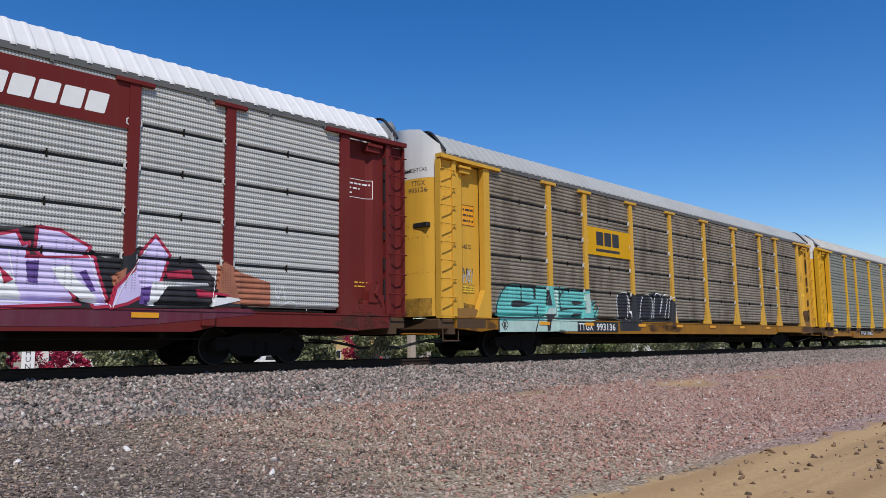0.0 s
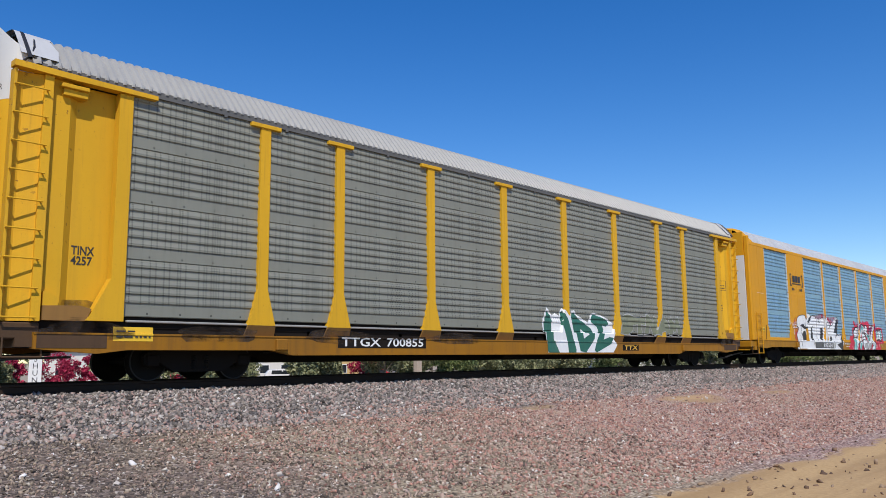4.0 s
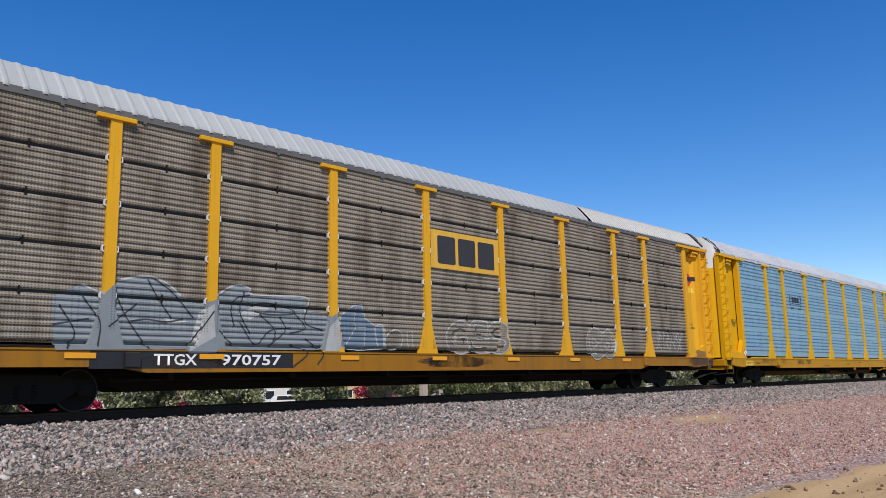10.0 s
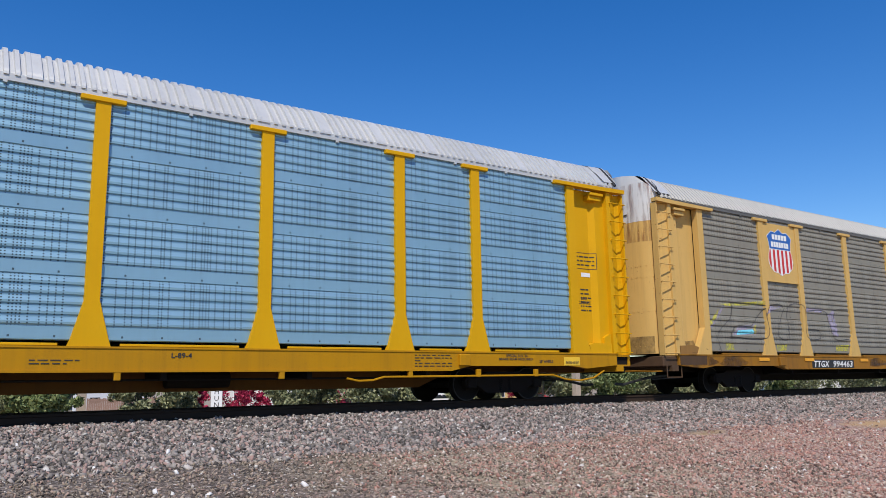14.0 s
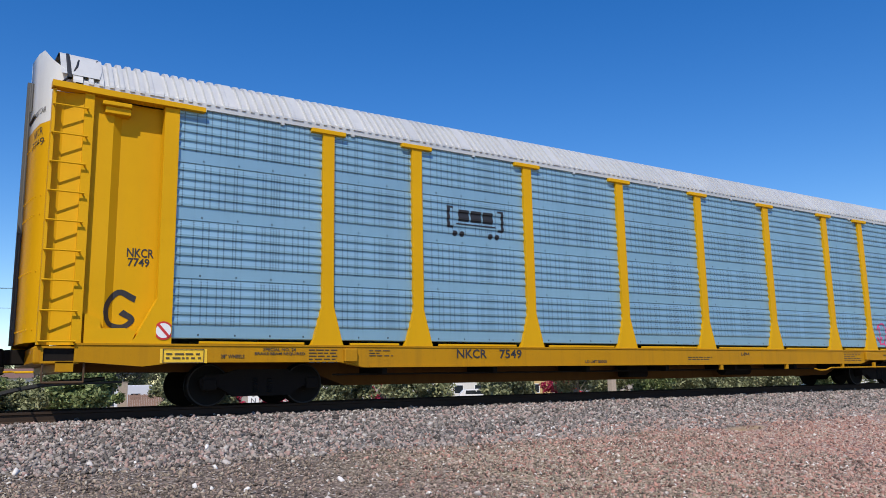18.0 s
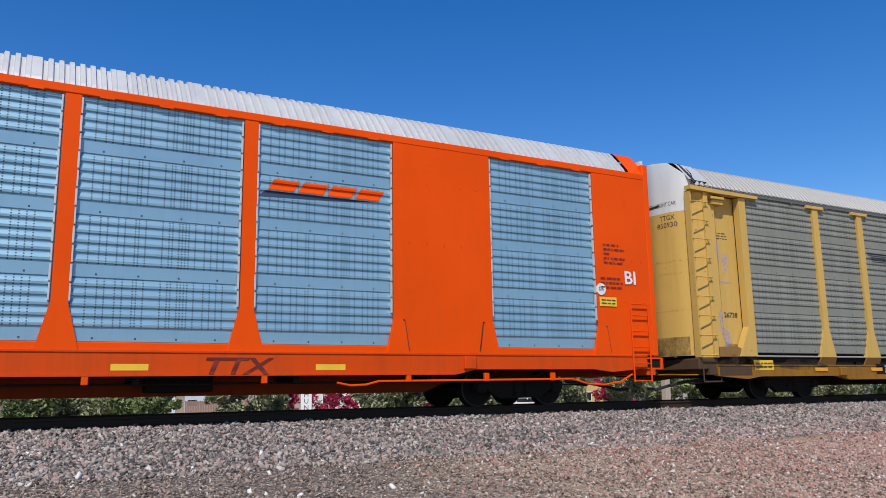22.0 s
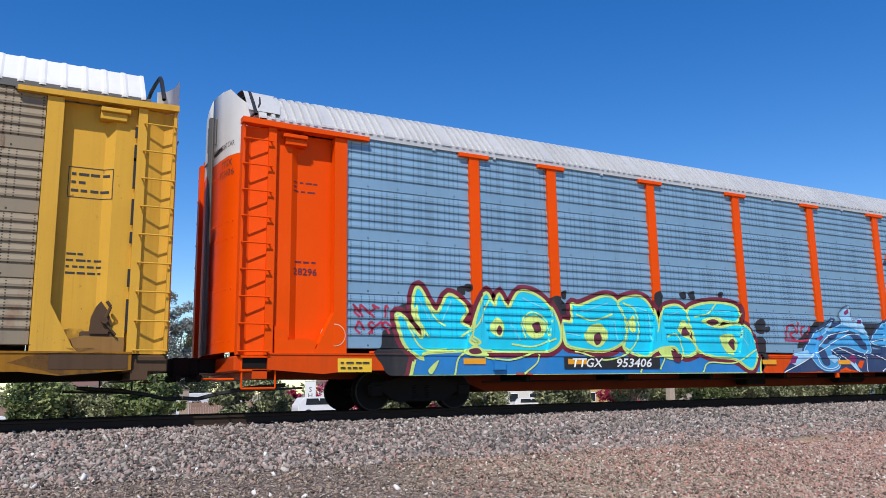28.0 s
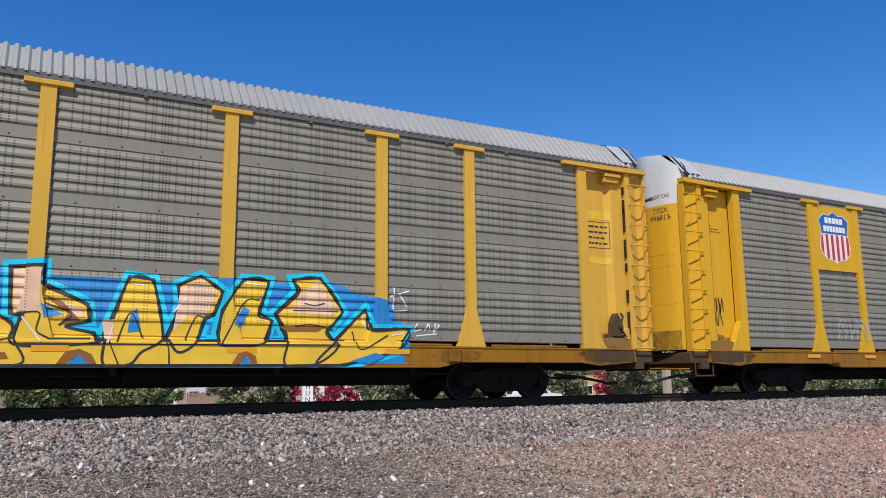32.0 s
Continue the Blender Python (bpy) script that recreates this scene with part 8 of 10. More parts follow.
# eighth car
shape = [[(9.48, 1.67), (9.59, 1.79), (9.78, 1.85), (9.93, 1.77), (9.97, 1.51), (9.86, 1.25), (9.96, 1.14)],
         [(9.6, 1.75), (9.63, 1.44), (9.62, 1.22)],
         [(9.44, 1.41), (9.62, 1.28), (9.69, 1.42)],
         [(9.62, 1.22), (9.86, 1.23)],
         [(10.23, 1.56), (10.11, 1.56), (10.15, 1.69), (10.26, 1.72), (10.31, 1.52), (10.19, 1.22), (10.08, 1.32), (10.08, 1.64)],
         [(10.39, 1.21), (10.44, 1.52), (10.31, 1.71), (10.55, 1.24), (10.62, 1.53), (10.73, 1.74)],
         [(10.76, 1.61), (11.1, 1.67)],
         [(10.91, 1.63), (10.96, 1.37), (11.01, 1.09)],
         [(11.21, 1.41), (11.23, 1.11)]]
shape += [[(11.28, 1.56), (11.27, 1.21), (11.37, 1.58), (11.36, 0.97), (11.46, 1.6)]]
marks(8, "pink", 0.05, shape, 0.006)
shape = [[(11.57, 1.57), (11.56, 1.18), (11.67, 1.31), (11.65, 1.57), (11.57, 1.57)],
         [(11.76, 1.55), (11.74, 1.18), (11.85, 1.25), (11.83, 1.54)],
         [(11.95, 1.61), (12.1, 1.62), (11.94, 1.42), (12.09, 1.35), (12.06, 1.15), (11.94, 1.18)],
         [(12.18, 1.6), (12.33, 1.62)],
         [(12.18, 1.6), (12.19, 1.39), (12.32, 1.36), (12.27, 1.15)],
         [(12.19, 1.32), (12.36, 1.15)],
         [(12.36, 1.32), (12.19, 1.14)]]
marks(8, "pink", 0.05, shape, 0.006)
# tenth car
shape = [[(-3.72, 1.77), (-3.57, 2.04), (-3.28, 2.17), (-3.03, 2.09), (-2.95, 1.87), (-3.13, 1.58), (-2.96, 1.6), (-2.93, 1.4), (-3.28, 1.13), (-3.62, 1.02), (-3.72, 1.17), (-3.43, 1.57), (-3.28, 1.75), (-3.38, 1.88), (-3.57, 1.69)],
         [(-2.83, 1.34), (-2.73, 1.63), (-2.57, 2.16), (-2.4, 2.08), (-2.24, 2.15), (-1.95, 1.89), (-2, 1.68), (-2.21, 1.56), (-2.13, 1.36), (-2.37, 1.13), (-2.5, 1.44), (-2.68, 1.12)],
         [(-2, 1.52), (-1.73, 1.5), (-1.78, 1.66), (-1.89, 1.85), (-1.77, 2.11), (-1.49, 2.24), (-1.24, 2.13), (-1.33, 1.91), (-1.56, 1.86), (-1.4, 1.63), (-1.44, 1.26), (-1.69, 1.09), (-1.9, 1.2)]]
shape += [[(-1.36, 1.14), (-1.25, 1.73), (-1.04, 2.16), (-0.77, 2.08), (-0.88, 1.89), (-0.52, 2), (-0.51, 1.8), (-0.83, 1.55), (-0.64, 1.32), (-0.84, 1.13), (-1.04, 1.43), (-1.18, 1.12)],
         [(-0.48, 1.44), (-0.41, 1.9), (-0.23, 2.03), (0.02, 2.02), (-0.03, 1.82), (-0.31, 1.45)],
         [(-0.62, 1.23), (-0.58, 1.39), (-0.38, 1.4), (-0.4, 1.18), (-0.53, 1.12)]]
throwup(10, shape, "lilac_silver", "ink", 0.06, "", 0, "pale silver bubble graffiti lettering with dark outlines", False, 0.004)
shape = [[(-3.42, 2.03), (-3.18, 2.09), (-3.08, 1.93)],
         [(-2.54, 2.05), (-2.62, 1.68)],
         [(-2.31, 2.06), (-2.1, 1.93)],
         [(-1.72, 2.04), (-1.44, 2.15)],
         [(-1.05, 2.07), (-1.14, 1.73)],
         [(-3.48, 1.17), (-3.13, 1.44)],
         [(-1.84, 1.29), (-1.57, 1.25)]]
marks(10, "white_spray", 0.03, shape, 0.0105)
# twelfth car
shape = [[(-11.25, 1.05), (-11.08, 1.16), (-11.05, 1.44), (-10.88, 1.51), (-10.88, 1.79), (-10.49, 1.89), (-10.49, 0.64), (-10.95, 0.64), (-11.11, 0.85)],
         [(-7.39, 2.04), (-7.06, 2.26), (-6.71, 1.94), (-6.91, 1.66), (-7.18, 1.72)],
         [(-4.35, 2.41), (-4.06, 2.46), (-4.11, 2.05), (-4.32, 2.04)],
         [(-1.39, 1.29), (-1.03, 1.49), (-0.73, 1.46), (-0.76, 0.98), (-1.08, 0.64), (-1.37, 0.66)]]
patches(12, "black_spray", shape, 0.0035, False)
shape = [[(-9.45, 2.32), (-9.3, 2.36), (-9.27, 2.2), (-9.41, 2.2)],
         [(-9.29, 2.39), (-9.15, 2.4), (-9.15, 2.27), (-9.26, 2.27)],
         [(-6.92, 2.35), (-6.8, 2.38), (-6.81, 2.21), (-6.91, 2.22)],
         [(-3.51, 2.47), (-3.31, 2.5), (-3.34, 2.35), (-3.49, 2.36)],
         [(-3.22, 2.49), (-3.05, 2.54), (-3.04, 2.36), (-3.2, 2.36)],
         [(-1.03, 1.86), (-0.7, 1.95), (-0.72, 1.61), (-1, 1.62)],
         [(-0.71, 1.74), (-0.51, 1.77), (-0.57, 1.64), (-0.7, 1.64)],
         [(-2.24, 2.54), (-2.09, 2.55), (-2.11, 2.43), (-2.23, 2.43)]]
patches(12, "black_spray", shape, 0.004, False)
shape = [[(-10.5, 0.64), (-10.43, 0.91), (-10.18, 1.1), (-9.16, 1.15), (-8.2, 1.17), (-6.9, 1.23), (-5.16, 1.21), (-3.02, 1.25), (-1.34, 1.27), (-1.06, 0.98), (-1.1, 0.65)]]
throwup(12, shape, "royal_spray", "lime", 0.05, "crimson_dark", 0.14, "", True, 0.005)
shape = [[(-10.77, 1.71), (-10.64, 1.72), (-10.28, 1.33), (-10.22, 1.5), (-10.41, 1.76), (-10.39, 2.14), (-10.27, 2.26), (-9.94, 1.8), (-9.64, 2.17), (-9.26, 1.91), (-9.4, 1.66), (-9.15, 1.5), (-9.25, 1.28), (-9.13, 1.14), (-10.18, 1.06), (-10.31, 0.96), (-10.61, 1.23)],
         [(-9.18, 1.38), (-9.02, 1.91), (-8.79, 2.24), (-8.61, 1.99), (-8.48, 2.22), (-8.28, 1.97), (-7.97, 2.31), (-7.46, 2.19), (-7.15, 1.82), (-7.05, 1.36), (-7.3, 1.14), (-7.69, 1.11), (-9.16, 1.12), (-8.99, 1.26)]]
shape += [[(-6.92, 1.27), (-6.96, 1.7), (-6.69, 1.73), (-6.67, 2.08), (-6.43, 2.08), (-5.77, 2.3), (-5.43, 2.21), (-5.24, 1.86), (-5.25, 1.4), (-5.62, 1.18), (-6.06, 1.13), (-6.63, 1.19)],
         [(-5.28, 1.21), (-5.16, 1.72), (-5.39, 2.17), (-4.84, 2.34), (-4.48, 2.17), (-4.31, 1.75), (-4.33, 1.57), (-4.11, 2.05), (-3.6, 2.18), (-3.29, 1.93), (-3.34, 1.47), (-3.06, 1.2), (-3.54, 1.03), (-3.79, 1.24), (-4.37, 1.17), (-4.77, 1.01)]]
shape += [[(-3.1, 1.2), (-3.18, 1.56), (-3.33, 2.01), (-2.97, 2.21), (-2.25, 2.29), (-1.63, 2.19), (-1.7, 1.87), (-2.31, 1.89), (-2.73, 1.8), (-2.32, 1.7), (-1.7, 1.79), (-1.32, 1.64), (-1.12, 1.23), (-1.37, 0.74), (-1.93, 0.97), (-2.67, 1.03)]]
throwup(12, shape, "aqua", "lime", 0.045, "crimson_dark", 0.14, "large aqua graffiti lettering with lime and crimson edges", False, 0.007)
shape = [[(-10.77, 1.71), (-10.64, 1.72), (-10.28, 1.33), (-10.22, 1.5), (-10.41, 1.76), (-10.39, 2.14), (-10.27, 2.26), (-9.94, 1.8), (-9.64, 2.17), (-9.26, 1.91), (-9.4, 1.66), (-9.15, 1.5), (-9.25, 1.28), (-9.13, 1.14), (-10.18, 1.06), (-10.31, 0.96), (-10.61, 1.23), (-10.77, 1.71)],
         [(-9.18, 1.38), (-9.02, 1.91), (-8.79, 2.24), (-8.61, 1.99), (-8.48, 2.22), (-8.28, 1.97), (-7.97, 2.31), (-7.46, 2.19), (-7.15, 1.82), (-7.05, 1.36), (-7.3, 1.14), (-7.69, 1.11), (-9.16, 1.12), (-8.99, 1.26), (-9.18, 1.38)]]
marks(12, "lime", 0.035, shape, 0.0158)
shape = [[(-6.92, 1.27), (-6.96, 1.7), (-6.69, 1.73), (-6.67, 2.08), (-6.43, 2.08), (-5.77, 2.3), (-5.43, 2.21), (-5.24, 1.86), (-5.25, 1.4), (-5.62, 1.18), (-6.06, 1.13), (-6.63, 1.19), (-6.92, 1.27)],
         [(-5.28, 1.21), (-5.16, 1.72), (-5.39, 2.17), (-4.84, 2.34), (-4.48, 2.17), (-4.31, 1.75), (-4.33, 1.57), (-4.11, 2.05), (-3.6, 2.18), (-3.29, 1.93), (-3.34, 1.47), (-3.06, 1.2), (-3.54, 1.03), (-3.79, 1.24), (-4.37, 1.17), (-4.77, 1.01), (-5.28, 1.21)]]
shape += [[(-3.1, 1.2), (-3.18, 1.56), (-3.33, 2.01), (-2.97, 2.21), (-2.25, 2.29), (-1.63, 2.19), (-1.7, 1.87), (-2.31, 1.89), (-2.73, 1.8), (-2.32, 1.7), (-1.7, 1.79), (-1.32, 1.64), (-1.12, 1.23), (-1.37, 0.74), (-1.93, 0.97), (-2.67, 1.03), (-3.1, 1.2)]]
marks(12, "lime", 0.035, shape, 0.0158)
shape = [[(-8.74, 1.57), (-8.56, 1.77), (-8.4, 1.62), (-8.46, 1.39), (-8.64, 1.42)],
         [(-7.94, 1.7), (-7.65, 1.84), (-7.38, 1.68), (-7.44, 1.42), (-7.77, 1.38)],
         [(-6.38, 1.38), (-6.21, 1.65), (-5.91, 1.7), (-5.73, 1.46), (-5.98, 1.2)],
         [(-5.12, 1.79), (-4.96, 1.91), (-4.93, 1.59), (-5.08, 1.55)],
         [(-3.66, 1.59), (-3.48, 1.85), (-3.28, 1.67), (-3.32, 1.42)],
         [(-2.91, 1.83), (-2.54, 1.95), (-2.17, 1.91), (-2.37, 1.74)],
         [(-2.33, 1.47), (-1.9, 1.55), (-1.73, 1.27), (-2.02, 1.05)],
         [(-9.35, 1.04), (-9.1, 1.2), (-8.83, 1.02), (-9.04, 0.98)],
         [(-4.37, 1.18), (-3.96, 1.23), (-3.63, 0.96), (-4.13, 0.96)]]
shape += [[(-10.16, 0.74), (-9.93, 0.92), (-10.08, 0.66)],
         [(-10.43, 1.7), (-10.34, 1.96), (-10.3, 1.7), (-10.09, 1.33)]]
patches(12, "lime", shape, 0.0165, False)
shape = [[(-8.58, 1.52), (-8.5, 1.61), (-8.45, 1.48), (-8.53, 1.41)],
         [(-7.71, 1.64), (-7.55, 1.7), (-7.5, 1.53), (-7.64, 1.48)],
         [(-6.13, 1.42), (-5.95, 1.52), (-5.93, 1.32), (-6.06, 1.25)],
         [(-3.57, 1.51), (-3.44, 1.7), (-3.31, 1.52)],
         [(-2.73, 1.84), (-2.47, 1.9), (-2.32, 1.81), (-2.55, 1.75)],
         [(-2.05, 1.36), (-1.86, 1.44), (-1.85, 1.17)],
         [(-9.27, 1.11), (-9.07, 1.15), (-8.98, 1.06), (-9.18, 1.03)],
         [(-3.96, 1.14), (-3.71, 1.11), (-3.72, 0.89), (-3.92, 0.92)]]
patches(12, "plum", shape, 0.0185, False)
shape = [[(-9.59, 0.64), (-9.49, 0.97), (-9.19, 1.09), (-8.83, 0.96), (-8.29, 0.93), (-7.69, 1.09)],
         [(-8, 0.65), (-7.69, 0.86), (-7.62, 1.03)],
         [(-6.62, 1.11), (-5.91, 0.93), (-5.16, 1.12), (-4.86, 1.5), (-4.92, 2.02), (-5.24, 2.18)],
         [(-4.93, 0.67), (-4.73, 0.92), (-4.21, 1.01), (-4.34, 0.74)],
         [(-3.02, 0.67), (-2.8, 0.88), (-1.93, 0.88), (-1.13, 1.21)],
         [(-10.55, 1.57), (-10.24, 1.14), (-9.72, 1.12)],
         [(-10.17, 2.03), (-9.96, 1.71), (-9.75, 1.57)],
         [(-7.89, 1.38), (-7.97, 1.69), (-7.72, 1.9), (-7.38, 1.75), (-7.31, 1.42)],
         [(-6.56, 1.88), (-6.13, 1.77), (-5.58, 1.92)],
         [(-4.04, 1.45), (-3.7, 1.51), (-3.5, 1.07)]]
shape += [[(-9.4, 1.37), (-9.06, 1.59), (-8.9, 1.85), (-8.73, 2.11)],
         [(-8.21, 1.24), (-7.7, 1.2), (-7.18, 1.36)],
         [(-2.34, 2.28), (-2.63, 2.04), (-3.08, 1.94)],
         [(-10.5, 0.66), (-10.43, 0.91)]]
marks(12, "lime", 0.035, shape, 0.019)
shape = [[(-10.32, 2.08), (-10.08, 1.68)],
         [(-9.6, 2.06), (-9.81, 1.66)],
         [(-8.85, 2.04), (-8.95, 1.66)],
         [(-7.92, 2.18), (-7.39, 1.98)],
         [(-6.42, 1.95), (-5.69, 2.16)],
         [(-5.08, 2.15), (-4.6, 2.03)],
         [(-3.95, 1.95), (-3.6, 2.03)],
         [(-2.81, 2.11), (-1.88, 2.1)],
         [(-8.22, 1.62), (-8.02, 1.31)],
         [(-6.91, 1.5), (-6.49, 1.44)],
         [(-5.54, 1.78), (-5.47, 1.36)],
         [(-4.52, 1.96), (-4.49, 1.38)],
         [(-1.71, 1.6), (-1.44, 1.29)]]
marks(12, "ice_aqua", 0.03, shape, 0.0185)
shape = [[(0.47, 1.24), (0.51, 1.45), (1.24, 1.94), (4.06, 1.95), (5.75, 1.98), (7.47, 1.92), (7.42, 1.62), (3.46, 1.44), (1.84, 1.4)]]
patches(12, "black_spray", shape, 0.0035, True)
shape = [[(-0.28, 0.64), (-0.02, 0.84), (1.11, 1.14), (3.33, 1.25), (7.37, 1.26), (9.74, 0.89), (9.78, 0.64), (7.61, 0.64), (6.69, 0.66), (5.14, 0.64), (3.74, 0.64), (2.84, 0.64), (2.22, 0.75), (1.76, 0.68), (1.19, 0.67), (0.24, 0.64)]]
patches(12, "navy_spray", shape, 0.0045, True)
shape = [[(7.63, 0.66), (7.97, 0.9), (8.6, 0.86), (8.87, 0.66)],
         [(2.71, 0.8), (2.83, 0.94), (3.02, 0.93), (2.87, 0.73)],
         [(2.05, 0.71), (2.22, 0.77), (2.47, 0.65)]]
patches(12, "orange", shape, 0.0055, True)
shape = [[(0.73, 1.18), (0.96, 1.43), (1.26, 1.68), (1.71, 1.85), (1.94, 1.98), (1.71, 1.71), (2.42, 1.91), (2.99, 1.91), (3.36, 1.6), (3.48, 1.19), (3.08, 1.17), (2.45, 1.32), (1.97, 1.28), (1.68, 1.13), (1.97, 0.95), (1.9, 0.75), (1.47, 0.69), (1.13, 0.8), (0.85, 1.05)],
         [(3.53, 1.48), (4.2, 1.98), (4.84, 2.19), (5.22, 2.28), (5.03, 1.96), (5.37, 2.08), (5.22, 1.83), (4.88, 1.72), (5.03, 1.42), (5.59, 1.85), (6.35, 2.27), (6.32, 1.88), (5.9, 1.58), (5.37, 1.25), (4.85, 1.2), (4.42, 1.3), (4, 1.35)]]
shape += [[(6.3, 1.39), (6.42, 1.77), (6.8, 2.06), (7.17, 1.91), (7.34, 1.55), (7.13, 1.05), (6.69, 0.92), (6.37, 1.08)],
         [(7.4, 1.62), (7.65, 1.93), (8.06, 2.29), (8.23, 2.01), (8.66, 2.31), (8.91, 1.98), (9.27, 2.23), (9.66, 1.89), (9.38, 1.49), (8.8, 1.31), (8.25, 1.38), (7.89, 1.22), (7.46, 1.29)]]
throwup(12, shape, "surf", "ice", 0.03, "navy_spray", 0.09, "icy blue graffiti lettering with navy outlines", False, 0.006)
shape = [[(2.31, 1.9), (2.26, 2.19), (2.69, 2.41), (2.77, 1.99), (3.18, 2.08), (3.31, 1.76), (3.46, 1.57), (2.93, 1.76)],
         [(-0.02, 0.89), (0.26, 1.1), (0.84, 1.21), (0.98, 1.04), (0.23, 0.81)],
         [(6.59, 1.4), (6.75, 1.64), (7, 1.57), (7, 1.26), (6.75, 1.17)],
         [(2.25, 0.97), (2.58, 0.94), (2.81, 0.64), (2.65, 0.67)],
         [(5.22, 0.8), (5.59, 0.94), (5.94, 0.9), (5.9, 0.68), (5.59, 0.71)],
         [(8.8, 1.27), (9.13, 1.29), (9.69, 0.91), (8.88, 0.94)],
         [(1.26, 1.53), (1.94, 1.97), (1.65, 1.7)],
         [(7.78, 2.01), (8.06, 2.26), (8.18, 1.95), (7.91, 1.75)]]
shape += [[(8.37, 2.07), (8.66, 2.29), (8.79, 2.01), (8.45, 1.84)],
         [(4.28, 1.43), (4.27, 1.73), (4.45, 1.94), (4.42, 1.47)],
         [(1.46, 1.03), (1.74, 1.1), (1.92, 0.95), (1.75, 0.86)],
         [(4.42, 1.37), (4.92, 1.25), (4.78, 1.14), (4.28, 1.23)]]
patches(12, "ice", shape, 0.0155, True)
shape = [[(-0.02, 0.85), (0.12, 1.06), (0.33, 1.04), (0.21, 0.87)],
         [(2.28, 0.99), (2.58, 1.1), (2.7, 0.98), (2.58, 0.85)],
         [(2.99, 2.04), (3.15, 2.04), (3.17, 1.93), (2.99, 1.94)],
         [(2.48, 2.23), (2.66, 2.32), (2.68, 2.21), (2.51, 2.14)],
         [(1.18, 1.5), (1.34, 1.59), (1.43, 1.54), (1.27, 1.44)],
         [(4.31, 1.24), (4.53, 1.21), (4.46, 1.1)],
         [(9.04, 1.29), (9.18, 1.29), (9.22, 1.12), (9.08, 1.17)],
         [(5.59, 0.81), (5.68, 0.88), (5.67, 0.71)]]
patches(12, "magenta_spray", shape, 0.0175, True)
shape = [[(2.43, 1.73), (2.94, 1.65), (3.33, 1.28), (3.07, 1.27), (2.69, 1.55)],
         [(5.91, 1.86), (6.22, 1.87), (5.59, 1.4), (5.29, 1.32)],
         [(7.95, 1.79), (8.44, 1.58), (9.2, 1.68), (8.81, 1.44), (8.17, 1.46)],
         [(1.38, 1.45), (2.19, 1.72), (1.96, 1.52), (1.5, 1.36)],
         [(1.17, 1.23), (1.39, 1.24), (1.58, 0.86), (1.3, 0.85)]]
patches(12, "navy_spray", shape, 0.0165, False)
shape = [[(-0.26, 0.64), (0.48, 0.88), (1.17, 1.15), (2.44, 1.6), (3.06, 1.65)],
         [(1.06, 1.09), (1.21, 0.83), (1.53, 0.73), (1.87, 0.8), (1.98, 1.03)],
         [(1.22, 1.31), (1.66, 1.57), (2.56, 1.73)],
         [(1.73, 1.25), (2.46, 0.86), (2.72, 0.64)],
         [(3.1, 0.64), (3.14, 1.04), (3.35, 1.22)],
         [(3.47, 1.12), (4.42, 0.81), (5.07, 0.64)],
         [(4.14, 1.4), (4.41, 1.74), (4.84, 2.09)],
         [(4.78, 0.93), (5.44, 1.22), (6, 1.72)],
         [(6.36, 1.08), (6.69, 0.89), (7.2, 1.05), (7.38, 1.55)],
         [(7.44, 0.66), (7.39, 1.18)],
         [(7.73, 1.86), (8.26, 1.42), (9, 1.4), (9.6, 1.85)],
         [(2.08, 1.28), (3.08, 0.99)]]
shape += [[(3.53, 1.44), (4.07, 1.53), (4.85, 1.48)],
         [(7.53, 0.68), (7.97, 0.94), (8.88, 0.83)],
         [(2.72, 2.31), (2.8, 1.99)],
         [(3.74, 0.65), (4.42, 0.91), (5.22, 0.88)],
         [(6.54, 1.74), (6.84, 1.93), (7.13, 1.8)]]
marks(12, "white_spray", 0.022, shape, 0.019)
shape = [[(2.27, 1.92), (2.24, 2.19), (2.69, 2.42), (2.77, 1.99)],
         [(1.97, 1.98), (1.7, 1.89), (1.26, 1.68)],
         [(5.22, 2.29), (4.84, 2.22)],
         [(6.35, 2.27), (5.91, 2.04)],
         [(7.65, 1.97), (8.08, 2.3), (8.23, 2.03)],
         [(8.23, 2.03), (8.66, 2.33), (8.91, 1.99)],
         [(8.93, 1.99), (9.28, 2.24), (9.66, 1.91)]]
marks(12, "ink", 0.02, shape, 0.02)
shape = [[(0.05, 1.46), (0.12, 1.75), (0.35, 1.83), (0.44, 1.68), (0.21, 1.59), (0.4, 1.46)],
         [(0.04, 1.45), (0.56, 1.43), (1.04, 1.48)],
         [(0.5, 1.62), (0.56, 1.9)],
         [(0.66, 1.57), (0.66, 1.74), (0.81, 1.81)],
         [(0.9, 1.61), (1, 1.79)],
         [(9.39, 1.56), (9.98, 1.62)],
         [(9.43, 1.41), (10.02, 1.42)],
         [(9.49, 1.68), (9.67, 1.3)]]
marks(12, "crimson", 0.055, shape, 0.007)
# thirteenth car
shape = [[(-8.63, 2.41), (-8.31, 2.45), (-7.94, 2.43), (-7.89, 2.1), (-8.12, 2.06), (-8.53, 2.15)],
         [(-6.32, 2.41), (-5.67, 2.48), (-5.62, 2.18), (-6.22, 2.15)],
         [(-11.03, 1.58), (-10.32, 1.71), (-10.23, 1.22), (-11, 1.17)],
         [(-4.41, 1.83), (-4.06, 1.89), (-3.85, 1.29), (-4.14, 1.05), (-4.33, 1.14)],
         [(-5.2, 2.29), (-4.9, 2.34), (-4.9, 1.76), (-5.15, 1.61)],
         [(-4.32, 1.99), (-4.19, 1.99), (-4.21, 1.89), (-4.3, 1.89)]]
patches(13, "sky_blue", shape, 0.0035, True)
